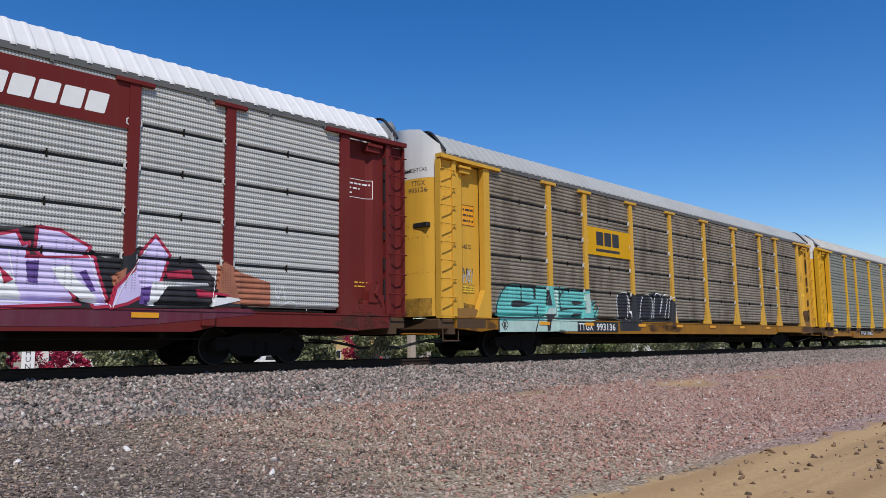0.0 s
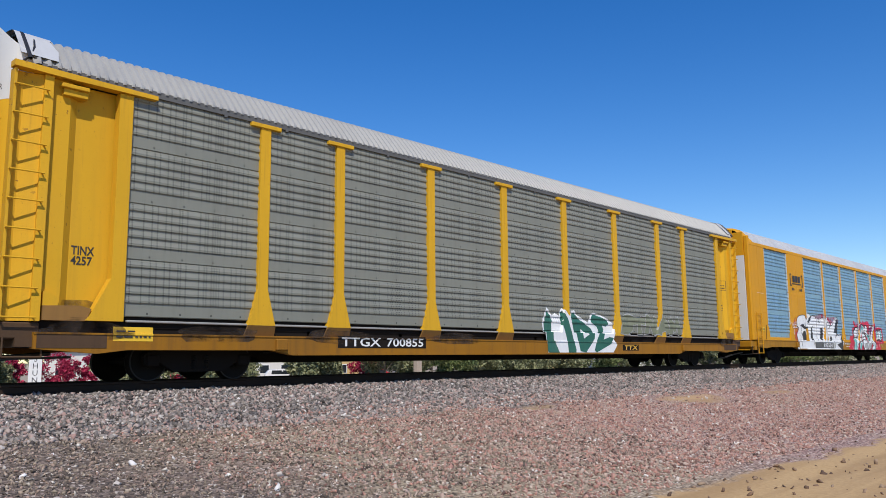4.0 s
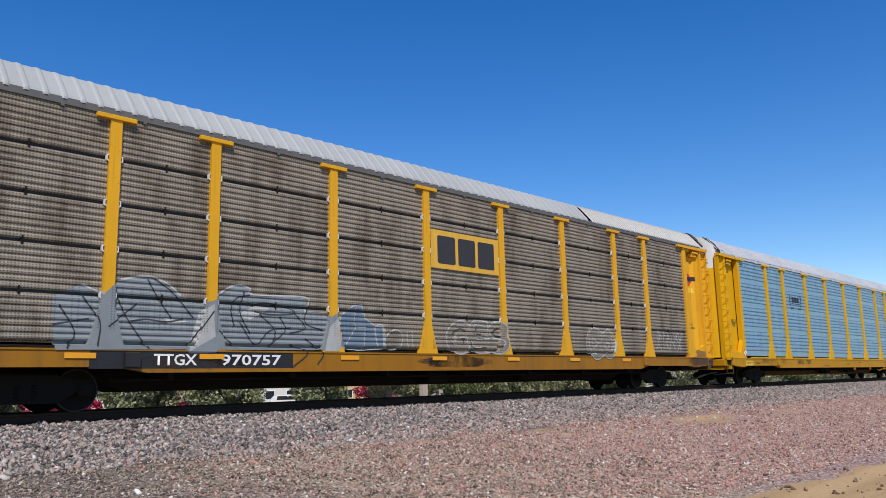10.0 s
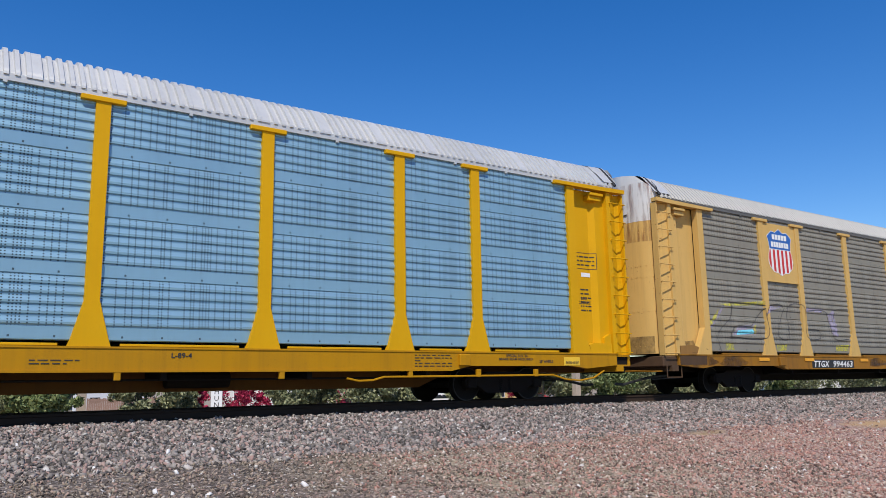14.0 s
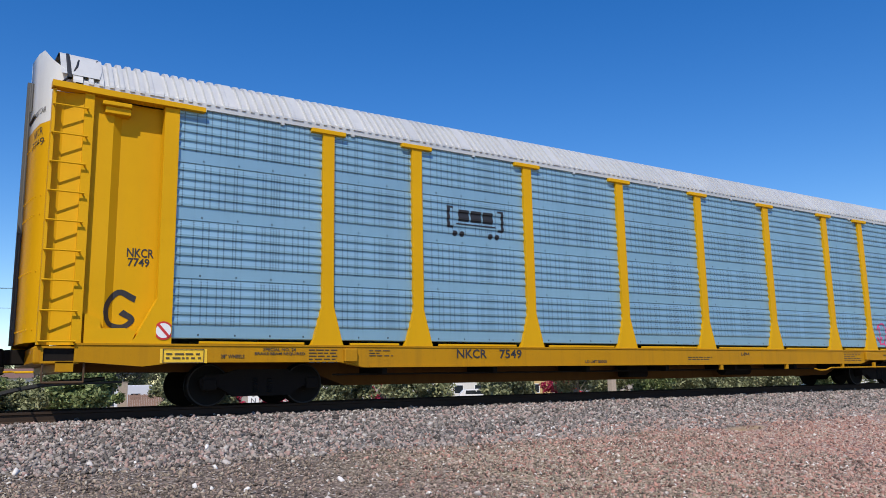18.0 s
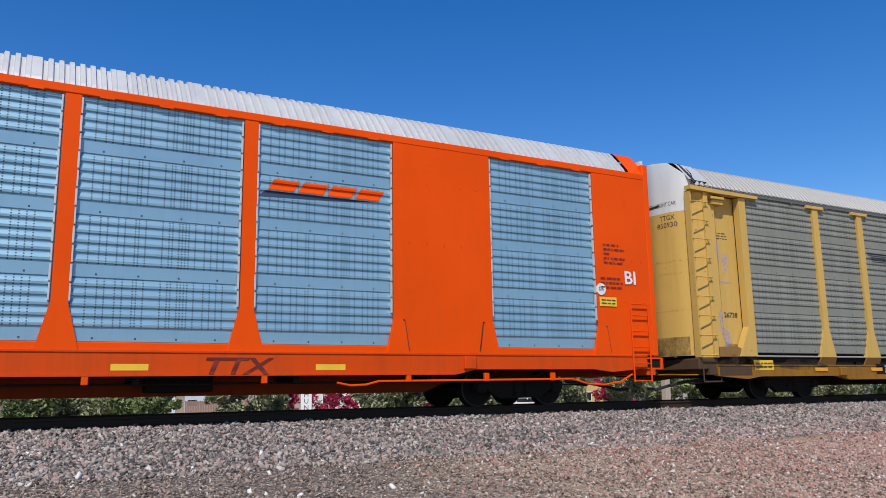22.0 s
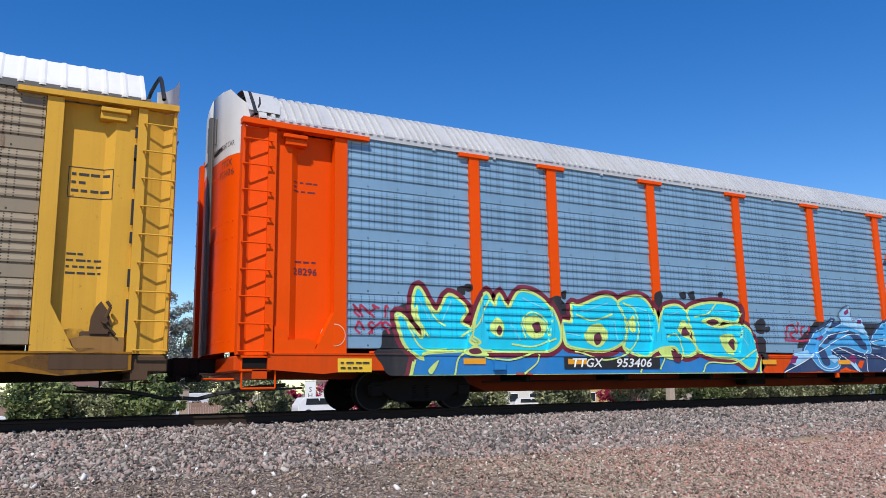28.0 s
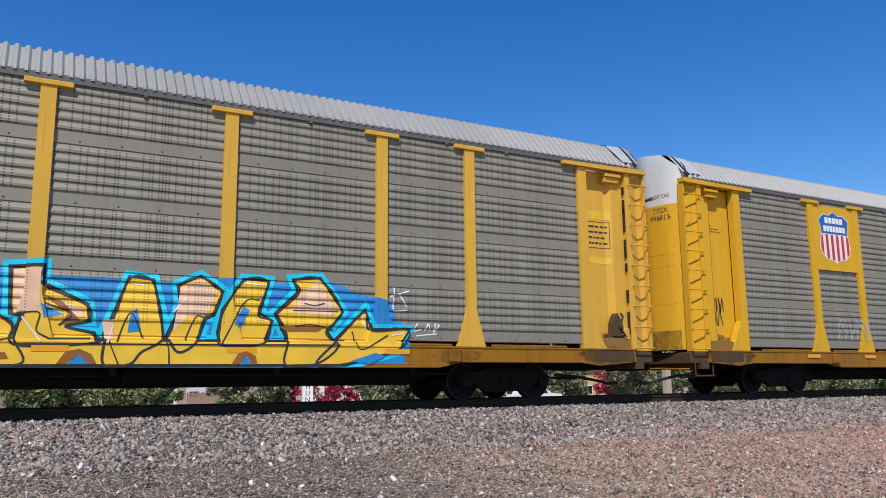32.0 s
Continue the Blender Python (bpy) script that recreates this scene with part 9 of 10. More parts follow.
shape = [[(-10.29, 1.85), (-10.21, 2), (-9.84, 2.19), (-9.1, 2.33), (-8.54, 2.25), (-8.44, 2.11), (-7.77, 2.23), (-7.18, 2.3), (-7, 2.22), (-6.22, 2.26), (-6.07, 2.12), (-5.38, 2.31), (-5.05, 2.19), (-4.5, 2.25), (-4.39, 1.78), (-4.36, 1.33), (-4.55, 1.16), (-4.78, 0.64), (-10.95, 0.64), (-10.96, 0.74), (-10.69, 0.82), (-10.44, 1.05), (-10.48, 1.2), (-10.32, 1.35), (-10.32, 1.64)]]
throwup(13, shape, "black_spray", "", 0, "", 0, "dark plum graffiti lettering with white outlines on blue", True, 0.005)
shape = [[(-10.01, 1.75), (-9.98, 1.16)],
         [(-9.95, 1.87), (-9.36, 2), (-8.83, 1.96)],
         [(-9.58, 1.66), (-9.52, 1.17), (-9.52, 0.75)],
         [(-9.36, 1.21), (-9.04, 1.24), (-8.8, 1.34)],
         [(-8.23, 1.9), (-8.21, 1.11), (-8.23, 0.73)],
         [(-7.83, 1.98), (-7.73, 1.34)],
         [(-7.51, 2.06), (-7.46, 1.53), (-7.2, 1.07)],
         [(-6.93, 1.52), (-6.98, 1.01), (-7.22, 0.85)],
         [(-6.81, 1.97), (-6.32, 2.03)],
         [(-6.87, 1.74), (-6.83, 1.3)],
         [(-5.34, 2.04), (-5.9, 1.86), (-5.97, 1.61)],
         [(-5.89, 1.29), (-5.3, 1.35), (-4.89, 1.04)],
         [(-4.73, 2.07), (-4.64, 1.44)],
         [(-10.4, 0.83), (-9.96, 0.77)]]
marks(13, "plum_spray", 0.24, shape, 0.0075)
shape = [[(-10.15, 1.35), (-10.19, 1.84), (-9.79, 2.09), (-9.15, 2.24), (-8.62, 2.18), (-8.62, 1.94)],
         [(-10.31, 1.61), (-10.26, 1.35), (-10.07, 1.06), (-9.81, 1.07), (-9.82, 1.23)],
         [(-10.45, 1.14), (-10.35, 0.95), (-10.77, 0.72)],
         [(-8.55, 1.91), (-8.3, 2.1), (-7.73, 2.12)],
         [(-7.63, 2.14), (-7.17, 2.2), (-7.22, 1.85), (-7.3, 1.61), (-6.99, 1.61), (-7.1, 1.86)],
         [(-7.63, 2.09), (-7.57, 1.62), (-7.35, 1.32), (-7.18, 1.03), (-7.12, 0.7)],
         [(-6.97, 1.99), (-6.93, 2.11), (-6.22, 2.16), (-6.18, 1.94), (-6.45, 1.83), (-6.44, 1.57), (-6.67, 1.53)],
         [(-6.44, 1.4), (-6.56, 1.19), (-6.82, 1.14)]]
shape += [[(-5.12, 2.14), (-5.59, 2.19), (-6.06, 1.94), (-6.15, 1.64)],
         [(-4.9, 2.15), (-4.55, 2.15), (-4.44, 1.39), (-4.71, 1.2), (-4.9, 1.69), (-4.9, 2.15)],
         [(-5.12, 2.14), (-5.34, 1.67)],
         [(-6.2, 1.41), (-6.2, 1.12), (-5.85, 1.07)],
         [(-4.71, 0.67), (-4.56, 1.01)],
         [(-8.43, 0.67), (-8.36, 0.9)],
         [(-7.89, 0.91), (-7.68, 0.91)]]
marks(13, "white_spray", 0.085, shape, 0.0095)
shape = [[(-9.5, 1.66), (-9.12, 1.71), (-8.79, 1.48), (-8.96, 1.3), (-9.43, 1.34), (-9.27, 1.47)],
         [(-9.46, 1.03), (-9.03, 1.08), (-8.71, 0.93), (-8.97, 0.83), (-9.44, 0.89)],
         [(-5.83, 1.72), (-5.37, 1.6), (-5.19, 1.49), (-5.8, 1.36)],
         [(-8.54, 1.67), (-8.42, 1.71), (-8.27, 1.5), (-7.98, 1.67), (-8.09, 1.48), (-8.49, 1.41)],
         [(-8.03, 1.36), (-7.73, 1.4), (-7.85, 1.24), (-8.05, 1.24)],
         [(-6.34, 1.6), (-6.21, 1.61), (-6.22, 1.41), (-6.35, 1.41)],
         [(-4.52, 0.95), (-4.33, 1.14), (-4.14, 0.95), (-4.35, 0.71)]]
patches(13, "mint", shape, 0.0105, True)
shape = [[(-9.48, 1.63), (-9.36, 1.65), (-9.38, 1.49), (-9.48, 1.51)],
         [(-9.4, 1.09), (-9.2, 1.11), (-9.22, 0.98), (-9.39, 0.99)],
         [(-10.34, 1.63), (-10.25, 1.63), (-10.24, 1.41), (-10.31, 1.4)],
         [(-7.16, 1.89), (-7.05, 1.89), (-7.08, 1.77), (-7.16, 1.76)],
         [(-5.83, 1.72), (-5.62, 1.71), (-5.65, 1.56), (-5.82, 1.55)],
         [(-7.38, 1.32), (-7.24, 1.32), (-7.27, 1.19), (-7.37, 1.21)],
         [(-7.92, 0.88), (-7.71, 0.9), (-7.61, 0.64), (-7.82, 0.64)],
         [(-6.34, 1.63), (-6.24, 1.64), (-6.24, 1.49), (-6.34, 1.49)]]
patches(13, "lime", shape, 0.0115, True)
shape = [[(-4.47, 0.93), (-4.33, 1.07), (-4.21, 0.95), (-4.35, 0.78)]]
patches(13, "plum_spray", shape, 0.0125, False)
shape = [[(-10.06, 0.78), (-10.04, 0.64), (-9.96, 0.77), (-9.94, 0.64)],
         [(-9.9, 0.64), (-9.86, 0.76), (-9.8, 0.64)],
         [(-9.77, 0.72), (-9.71, 0.73), (-9.77, 0.66), (-9.69, 0.64)],
         [(-9.65, 0.66), (-9.61, 0.64), (-9.58, 0.68)]]
marks(13, "white_spray", 0.022, shape, 0.0125)
shape = [[(-4.14, 2.07), (-4.14, 1.61)],
         [(-4.14, 2.07), (-3.9, 2.11), (-3.94, 1.9), (-4.1, 1.86), (-3.82, 1.76), (-3.9, 1.58), (-4.14, 1.59)],
         [(-3.58, 2.09), (-3.08, 2.05)],
         [(-3.33, 2.03), (-3.34, 1.56)],
         [(-2.91, 2.2), (-2.92, 1.69), (-2.5, 1.66)],
         [(-3.54, 2.28), (-3.29, 2.36)]]
marks(13, "crimson", 0.19, shape, 0.006)
shape = [[(-4.1, 1.58), (-4.08, 1.4)],
         [(-3.34, 1.6), (-3.33, 1.46)],
         [(-2.58, 1.66), (-2.57, 1.49)],
         [(-2.8, 1.65), (-2.8, 1.51)]]
marks(13, "crimson_mist", 0.06, shape, 0.006)
shape = [[(-1.62, 1.29), (-1.56, 1.09)],
         [(-1.62, 1.26), (-1.46, 1.3)],
         [(-1.44, 1.27), (-1.38, 1.13), (-1.47, 1.15)],
         [(-1.32, 1.27), (-1.31, 1.06), (-1.21, 1.27)],
         [(-1.54, 0.98), (-1.26, 1.04)]]
marks(13, "ink", 0.03, shape, 0.006)
shape = [[(-0.3, 0.69), (-0.21, 0.9), (0.18, 1.2), (-0.02, 1.3), (0.51, 1.7), (0.7, 1.96), (1.06, 2.12), (1.56, 2.02), (2.61, 2.02), (3.24, 1.97), (4.24, 2.11), (5.1, 2.08), (6.01, 2.17), (6.64, 1.96), (7.29, 1.83), (7.4, 1.53), (7.71, 1.28), (7.53, 0.76), (7.13, 0.69), (-0.12, 0.67)]]
patches(13, "sky_blue", shape, 0.0035, False)
shape = [[(-0.24, 1.06), (0.17, 1.15), (0.39, 1.35), (0.77, 1.12), (0.56, 1.65), (1.15, 1.28), (1.22, 1.03), (1.32, 0.68), (0.43, 0.68), (0.29, 0.86)],
         [(1.21, 1.01), (6.33, 1.07), (6.12, 0.69), (1.32, 0.68)],
         [(6.25, 1.12), (6.78, 1.63), (6.89, 1.29), (7.67, 1.32), (7.42, 0.95), (6.37, 0.69), (5.84, 0.69)],
         [(1.12, 2.1), (1.53, 2.14), (1.53, 1.88), (2.16, 1.58), (2.19, 1.35), (1.88, 1.25), (2.28, 1.14), (2.3, 1), (1.21, 0.97), (1.31, 1.41), (1.16, 1.44)]]
shape += [[(2.45, 1.14), (2.58, 1.48), (2.77, 2.03), (3.1, 2), (3.23, 1.49), (3.29, 1.08), (2.98, 0.87), (2.81, 0.68), (2.44, 0.68)],
         [(3.36, 1.09), (3.57, 1.61), (3.52, 1.94), (3.86, 2.1), (4.18, 1.87), (4.06, 1.5), (3.93, 1.43), (3.81, 1.04), (3.54, 0.87)],
         [(4.16, 1.19), (4.23, 1.57), (4.58, 2.09), (4.97, 2.08), (4.82, 1.53), (5.04, 1.41), (4.91, 1.03), (4.22, 0.99)],
         [(5.14, 1.54), (5.54, 1.93), (5.46, 2.13), (5.92, 2.18), (6.33, 1.62), (6.04, 1.25), (6.25, 1), (5.84, 0.69), (5.29, 0.68), (5.34, 1.15)]]
throwup(13, shape, "gold", "black", 0.045, "aqua", 0.12, "golden graffiti lettering with aqua rim on blue", True, 0.005)
shape = [[(-0.24, 1.06), (0.17, 1.15), (0.39, 1.35), (0.77, 1.12), (0.56, 1.65), (1.15, 1.28), (1.22, 1.03), (1.32, 0.68), (0.43, 0.68), (0.29, 0.86), (-0.24, 1.06)],
         [(1.12, 2.1), (1.53, 2.14), (1.53, 1.88), (2.16, 1.58), (2.19, 1.35), (1.88, 1.25), (2.28, 1.14), (2.3, 1), (1.21, 0.97), (1.31, 1.41), (1.16, 1.44), (1.12, 2.1)],
         [(2.45, 1.14), (2.58, 1.48), (2.77, 2.03), (3.1, 2), (3.23, 1.49), (3.29, 1.08), (2.98, 0.87), (2.81, 0.68), (2.44, 0.68), (2.45, 1.14)]]
shape += [[(3.36, 1.09), (3.57, 1.61), (3.52, 1.94), (3.86, 2.1), (4.18, 1.87), (4.06, 1.5), (3.93, 1.43), (3.81, 1.04), (3.54, 0.87), (3.36, 1.09)]]
marks(13, "ink", 0.04, shape, 0.0188)
shape = [[(4.16, 1.19), (4.23, 1.57), (4.58, 2.09), (4.97, 2.08), (4.82, 1.53), (5.04, 1.41), (4.91, 1.03), (4.22, 0.99), (4.16, 1.19)],
         [(5.14, 1.54), (5.54, 1.93), (5.46, 2.13), (5.92, 2.18), (6.33, 1.62), (6.04, 1.25), (6.25, 1), (5.84, 0.69), (5.29, 0.68), (5.34, 1.15), (5.14, 1.54)],
         [(6.25, 1.12), (6.78, 1.63), (6.89, 1.29), (7.67, 1.32), (7.42, 0.95), (6.37, 0.69), (5.84, 0.69), (6.25, 1.12)]]
marks(13, "ink", 0.04, shape, 0.0188)
shape = [[(1.14, 2.08), (1.51, 2.12), (1.51, 1.88), (1.53, 1.45), (1.19, 1.46)],
         [(3.54, 1.92), (3.85, 2.07), (4.13, 1.86), (3.99, 1.51), (3.67, 1.45), (3.45, 1.21)],
         [(5.56, 1.93), (5.89, 2.14), (6.27, 1.63), (6.07, 1.53), (5.39, 1.58)],
         [(1.82, 1.63), (2.11, 1.52), (2.14, 1.39), (1.95, 1.38)],
         [(2.4, 1.36), (2.56, 1.37), (2.57, 1.06), (2.44, 1.06)]]
patches(13, "peach", shape, 0.0195, True)
shape = [[(0.29, 0.86), (1.12, 0.85), (1.17, 0.76), (0.49, 0.72)],
         [(-0.2, 1.04), (0.27, 1.05), (0.63, 0.9), (0.29, 0.86)],
         [(1.54, 1.73), (1.82, 1.63), (2.1, 1.33), (1.8, 1.27), (1.92, 1.44)],
         [(5.19, 1.33), (6.04, 1.35), (5.89, 1.25), (5.35, 1.24)],
         [(1.79, 0.68), (1.91, 0.87), (2.1, 0.91), (2.27, 0.83), (2.35, 0.68), (2.23, 0.68), (2.1, 0.83), (1.91, 0.68)],
         [(4.38, 0.68), (4.49, 0.86), (4.63, 0.9), (4.78, 0.82), (4.81, 0.68), (4.72, 0.68), (4.63, 0.83), (4.49, 0.68)]]
patches(13, "ochre_spray", shape, 0.0202, True)
shape = [[(1.53, 1.59), (1.85, 1.43), (1.59, 1.37)],
         [(2.79, 1.43), (2.89, 1.57), (2.97, 1.2), (2.77, 1.17)],
         [(4.41, 1.35), (4.57, 1.65), (4.68, 1.59), (4.53, 1.26)],
         [(1.94, 0.68), (2.1, 0.83), (2.23, 0.68)],
         [(4.51, 0.68), (4.63, 0.82), (4.71, 0.68)],
         [(0.35, 0.8), (0.9, 0.76), (0.48, 0.68)],
         [(6.47, 0.74), (6.97, 0.89), (7.15, 0.83), (6.85, 0.69)]]
patches(13, "sky_blue", shape, 0.0208, True)
shape = [[(1.23, 1.42), (1.52, 1.44), (1.5, 1.18), (1.67, 1.06)],
         [(1.67, 1.06), (2.23, 1.07)],
         [(1.6, 1.59), (1.96, 1.44), (1.8, 1.27)],
         [(2.62, 1.03), (2.8, 1.48), (3, 1.09)],
         [(3.64, 1.07), (3.8, 1.45), (3.96, 1.42)],
         [(4.22, 1.02), (4.58, 1.71), (4.84, 1.77)],
         [(5.22, 1.27), (5.73, 1.37), (6.17, 1.29)],
         [(5.44, 1.61), (6.26, 1.62)],
         [(5.64, 1.74), (5.81, 1.71), (6, 1.75)],
         [(0.67, 1.49), (0.92, 1.06), (1.19, 1.06)],
         [(6.54, 1.26), (6.69, 0.95), (7.21, 1.21)],
         [(3.4, 0.68), (3.38, 0.93), (3.32, 1.08)],
         [(2.49, 1.06), (2.65, 0.68)],
         [(1.2, 0.97), (6.28, 1.02)]]
marks(13, "ink", 0.024, shape, 0.0214)
shape = [[(1.3, 1.37), (1.56, 1.02)],
         [(2.55, 1.28), (2.49, 1.03)],
         [(3.43, 1.5), (3.62, 1.74)],
         [(2.84, 1.94), (3.03, 1.92)],
         [(4.61, 2.04), (4.91, 2.02)],
         [(6.72, 1.55), (6.79, 1.33)],
         [(7.3, 1.21), (7.55, 1.25)],
         [(-0.2, 0.99), (0.16, 0.85)]]
marks(13, "white_spray", 0.02, shape, 0.022)
shape = [[(-0.13, 1.76), (-0.03, 1.65), (0.04, 1.78)],
         [(0.17, 1.77), (0.07, 1.71), (0.17, 1.64)],
         [(0.23, 1.65), (0.26, 1.79), (0.33, 1.73), (0.26, 1.71), (0.34, 1.65)],
         [(-0.2, 1.57), (-0.2, 1.46)],
         [(-0.1, 1.57), (-0.19, 1.52), (-0.11, 1.46)],
         [(-0.04, 1.46), (-0.04, 1.56), (0.03, 1.53), (-0.03, 1.51), (0.03, 1.46)],
         [(0.1, 1.57), (0.09, 1.47), (0.18, 1.48)],
         [(0.22, 1.47), (0.23, 1.57), (0.32, 1.54)],
         [(-0.12, 1.36), (0.32, 1.42)],
         [(7.38, 2.1), (7.35, 1.69)],
         [(7.31, 1.94), (7.67, 2.05)],
         [(7.49, 1.98), (7.63, 1.76)],
         [(7.37, 1.66), (7.62, 1.69)],
         [(7.85, 1.44), (7.79, 1.31), (7.94, 1.34)]]
shape += [[(8.02, 1.32), (8.09, 1.45), (8.12, 1.32)],
         [(8.24, 1.45), (8.21, 1.29), (8.32, 1.43)],
         [(7.85, 1.22), (8.26, 1.26)]]
marks(13, "white_spray", 0.026, shape, 0.006)

# first car
plate(1, 4.30, 7.02, 4.16, 4.98, "maroon")
bm = bmesh.new()
glyph_blocks(bm, 5, 4.6, 6.6, 4.34, 4.70, 0.08)
lay(1, bm, "name_mark", "white", 0.006, y=FACE + 0.03)
stencil(1, 12.2, 12.75, 3.72, 4.05, 3, "white", 11, None, True)
stencil(1, 12.35, 12.8, 1.62, 1.8, 2, "gold", 12)
# second car
plate(2, -7.0, -4.36, 3.10, 3.98, "bright")
bm = bmesh.new()
glyph_blocks(bm, 3, -6.5, -5.05, 3.42, 3.86)
add_poly(bm, rect(-6.5, -5.05, 3.22, 3.31))
lay(2, bm, "name_mark", "ink", 0.006, y=FACE + 0.03)
lay(2, poly(rect(-7.75, -5.4, 0.68, 0.99)), "number_panel", "black", 0.010)
word(2, "TTGX", -7.7, -6.9, 0.73, 0.94, "white", y=SILL - 0.012)
word(2, "993136", -6.7, -5.6, 0.73, 0.94, "white", y=SILL - 0.012)
lay(2, poly(rect(-12.72, -12.16, 3.42, 3.98)), "label_plate", "reflector", 0.004)
stencil(2, -12.64, -12.24, 3.48, 3.92, 3, "ink", 14, bay_y(12.3) - 0.006, True)
lay(2, poly(rect(-12.74, -12.22, 1.68, 1.86)), "label_plate", "gold", 0.004)
stencil(2, -12.68, -12.28, 1.71, 1.83, 2, "ink", 13, bay_y(12.3) - 0.006, True)
scrawl(2, -12.8, -12.3, 1.9, 2.3, "silver", 15)
lay(2, poly(rect(12.25, 12.8, 2.5, 2.62)), "label_plate", "gold", 0.004)
stencil(2, 12.2, 12.7, 3.3, 3.6, 3, "ink", 15, None, True)
# third car
graffiti(3, "STNAM", 4.3, 8.7, 1.05, 1.78, "olive", "fog", "", "faded olive block graffiti lettering", 12, 0.34)
lay(3, poly(rect(-7.15, -4.5, 0.60, 0.86)), "number_panel", "under", 0.002)
word(3, "TTGX", -7.05, -5.95, 0.64, 0.82, "white")
word(3, "700855", -5.75, -4.6, 0.64, 0.82, "white")
word(3, "4257", -12.62, -12.28, 1.96, 2.10)
stencil(3, 12.15, 12.75, 3.0, 3.3, 3, "ink", 17, None, True)
stencil(3, 12.3, 12.65, 2.1, 2.4, 3, "ink", 18)
lay(3, poly(rect(4.44, 5.45, 0.56, 0.75)), "number_panel", "under", 0.0)
word(3, "TTX", 4.55, 5.35, 0.59, 0.72, "tan", 0.05)
word(3, "TINX", -12.62, -12.25, 2.13, 2.27)
# fourth car
bracket_emblem(4, -8.91, -7.27, 3.35, 4.15, "ink")
lay(4, poly(rect(-6.1, -3.4, 0.70, 0.98)), "number_panel", "gutter", 0.010)
word(4, "692524", -4.9, -3.6, 0.74, 0.94, "white", 0.05, SILL - 0.012)
lay(4, poly(rect(-12.75, -12.3, 1.4, 1.58)), "label_plate", "gold", 0.004)
stencil(4, -12.7, -12.35, 1.43, 1.55, 2, "ink", 24, FACE - 0.02)
stencil(4, -12.9, -12.2, 3.0, 3.06, 1, "white", 25)
word(4, "BI", 12.85, 13.12, 2.45, 2.68, "white")
stencil(4, 12.1, 12.75, 3.2, 3.8, 5, "ink", 26)
stencil(4, 11.98, 12.85, 2.6, 2.9, 3, "ink", 27)
lay(4, poly(rect(12.2, 12.75, 1.98, 2.16)), "label_plate", "gold", 0.004)
scrawl(4, 12.2, 12.75, 1.2, 1.85, "fog", 28)
# fifth car
plate(5, -1.28, 1.28, 3.10, 4.05, "tan")
bm = bmesh.new()
glyph_blocks(bm, 3, -1.1, 1.15, 3.22, 3.92)
lay(5, bm, "name_mark", "ink", 0.006, y=FACE + 0.03)
graffiti(5, "GES", -0.9, 1.7, 0.95, 1.9, "old_brown", "fog", "ink", "faint outlined graffiti lettering", 34, 0.3, "fog")
graffiti(5, "CO", 5.2, 7.0, 0.85, 1.9, "old_brown", "fog", "fog", "faint outlined graffiti lettering", 35, 0.3, "fog")
scrawl(5, 9.4, 11.4, 1.2, 1.9, "fog", 36, 0.05, 8)
lay(5, poly(rect(-9.3, -5.3, 0.70, 1.0)), "number_panel", "black", 0.0)
word(5, "TTGX", -8.2, -7.4, 0.76, 0.95, "white")
word(5, "970757", -6.9, -5.6, 0.76, 0.95, "white")
lay(5, poly(blob(-12.55, 3.75, 0.24, 0.24, 24, 0.0)), "round_emblem", "red", 0.004)
lay(5, poly([(-12.9, 3.60), (-12.25, 3.70), (-12.25, 3.86), (-12.9, 3.76)]), "emblem_bar", "silver", 0.008)
scrawl(5, -12.95, -12.3, 1.25, 2.0, "white", 37, 0.05, 6)
lay(5, poly(blob(12.45, 3.9, 0.26, 0.24, 24, 0.0)), "round_emblem", "red", 0.004)
lay(5, poly([(12.1, 3.80), (12.85, 3.86), (12.85, 4.02), (12.1, 3.96)]), "emblem_bar", "black", 0.008)
lay(5, poly(rect(12.15, 12.75, 3.4, 3.6)), "label_plate", "gold", 0.004)
word(5, "DECK", 12.3, 12.6, 2.2, 2.27)
word(5, "CLEARANCE", 12.2, 12.7, 2.08, 2.15)
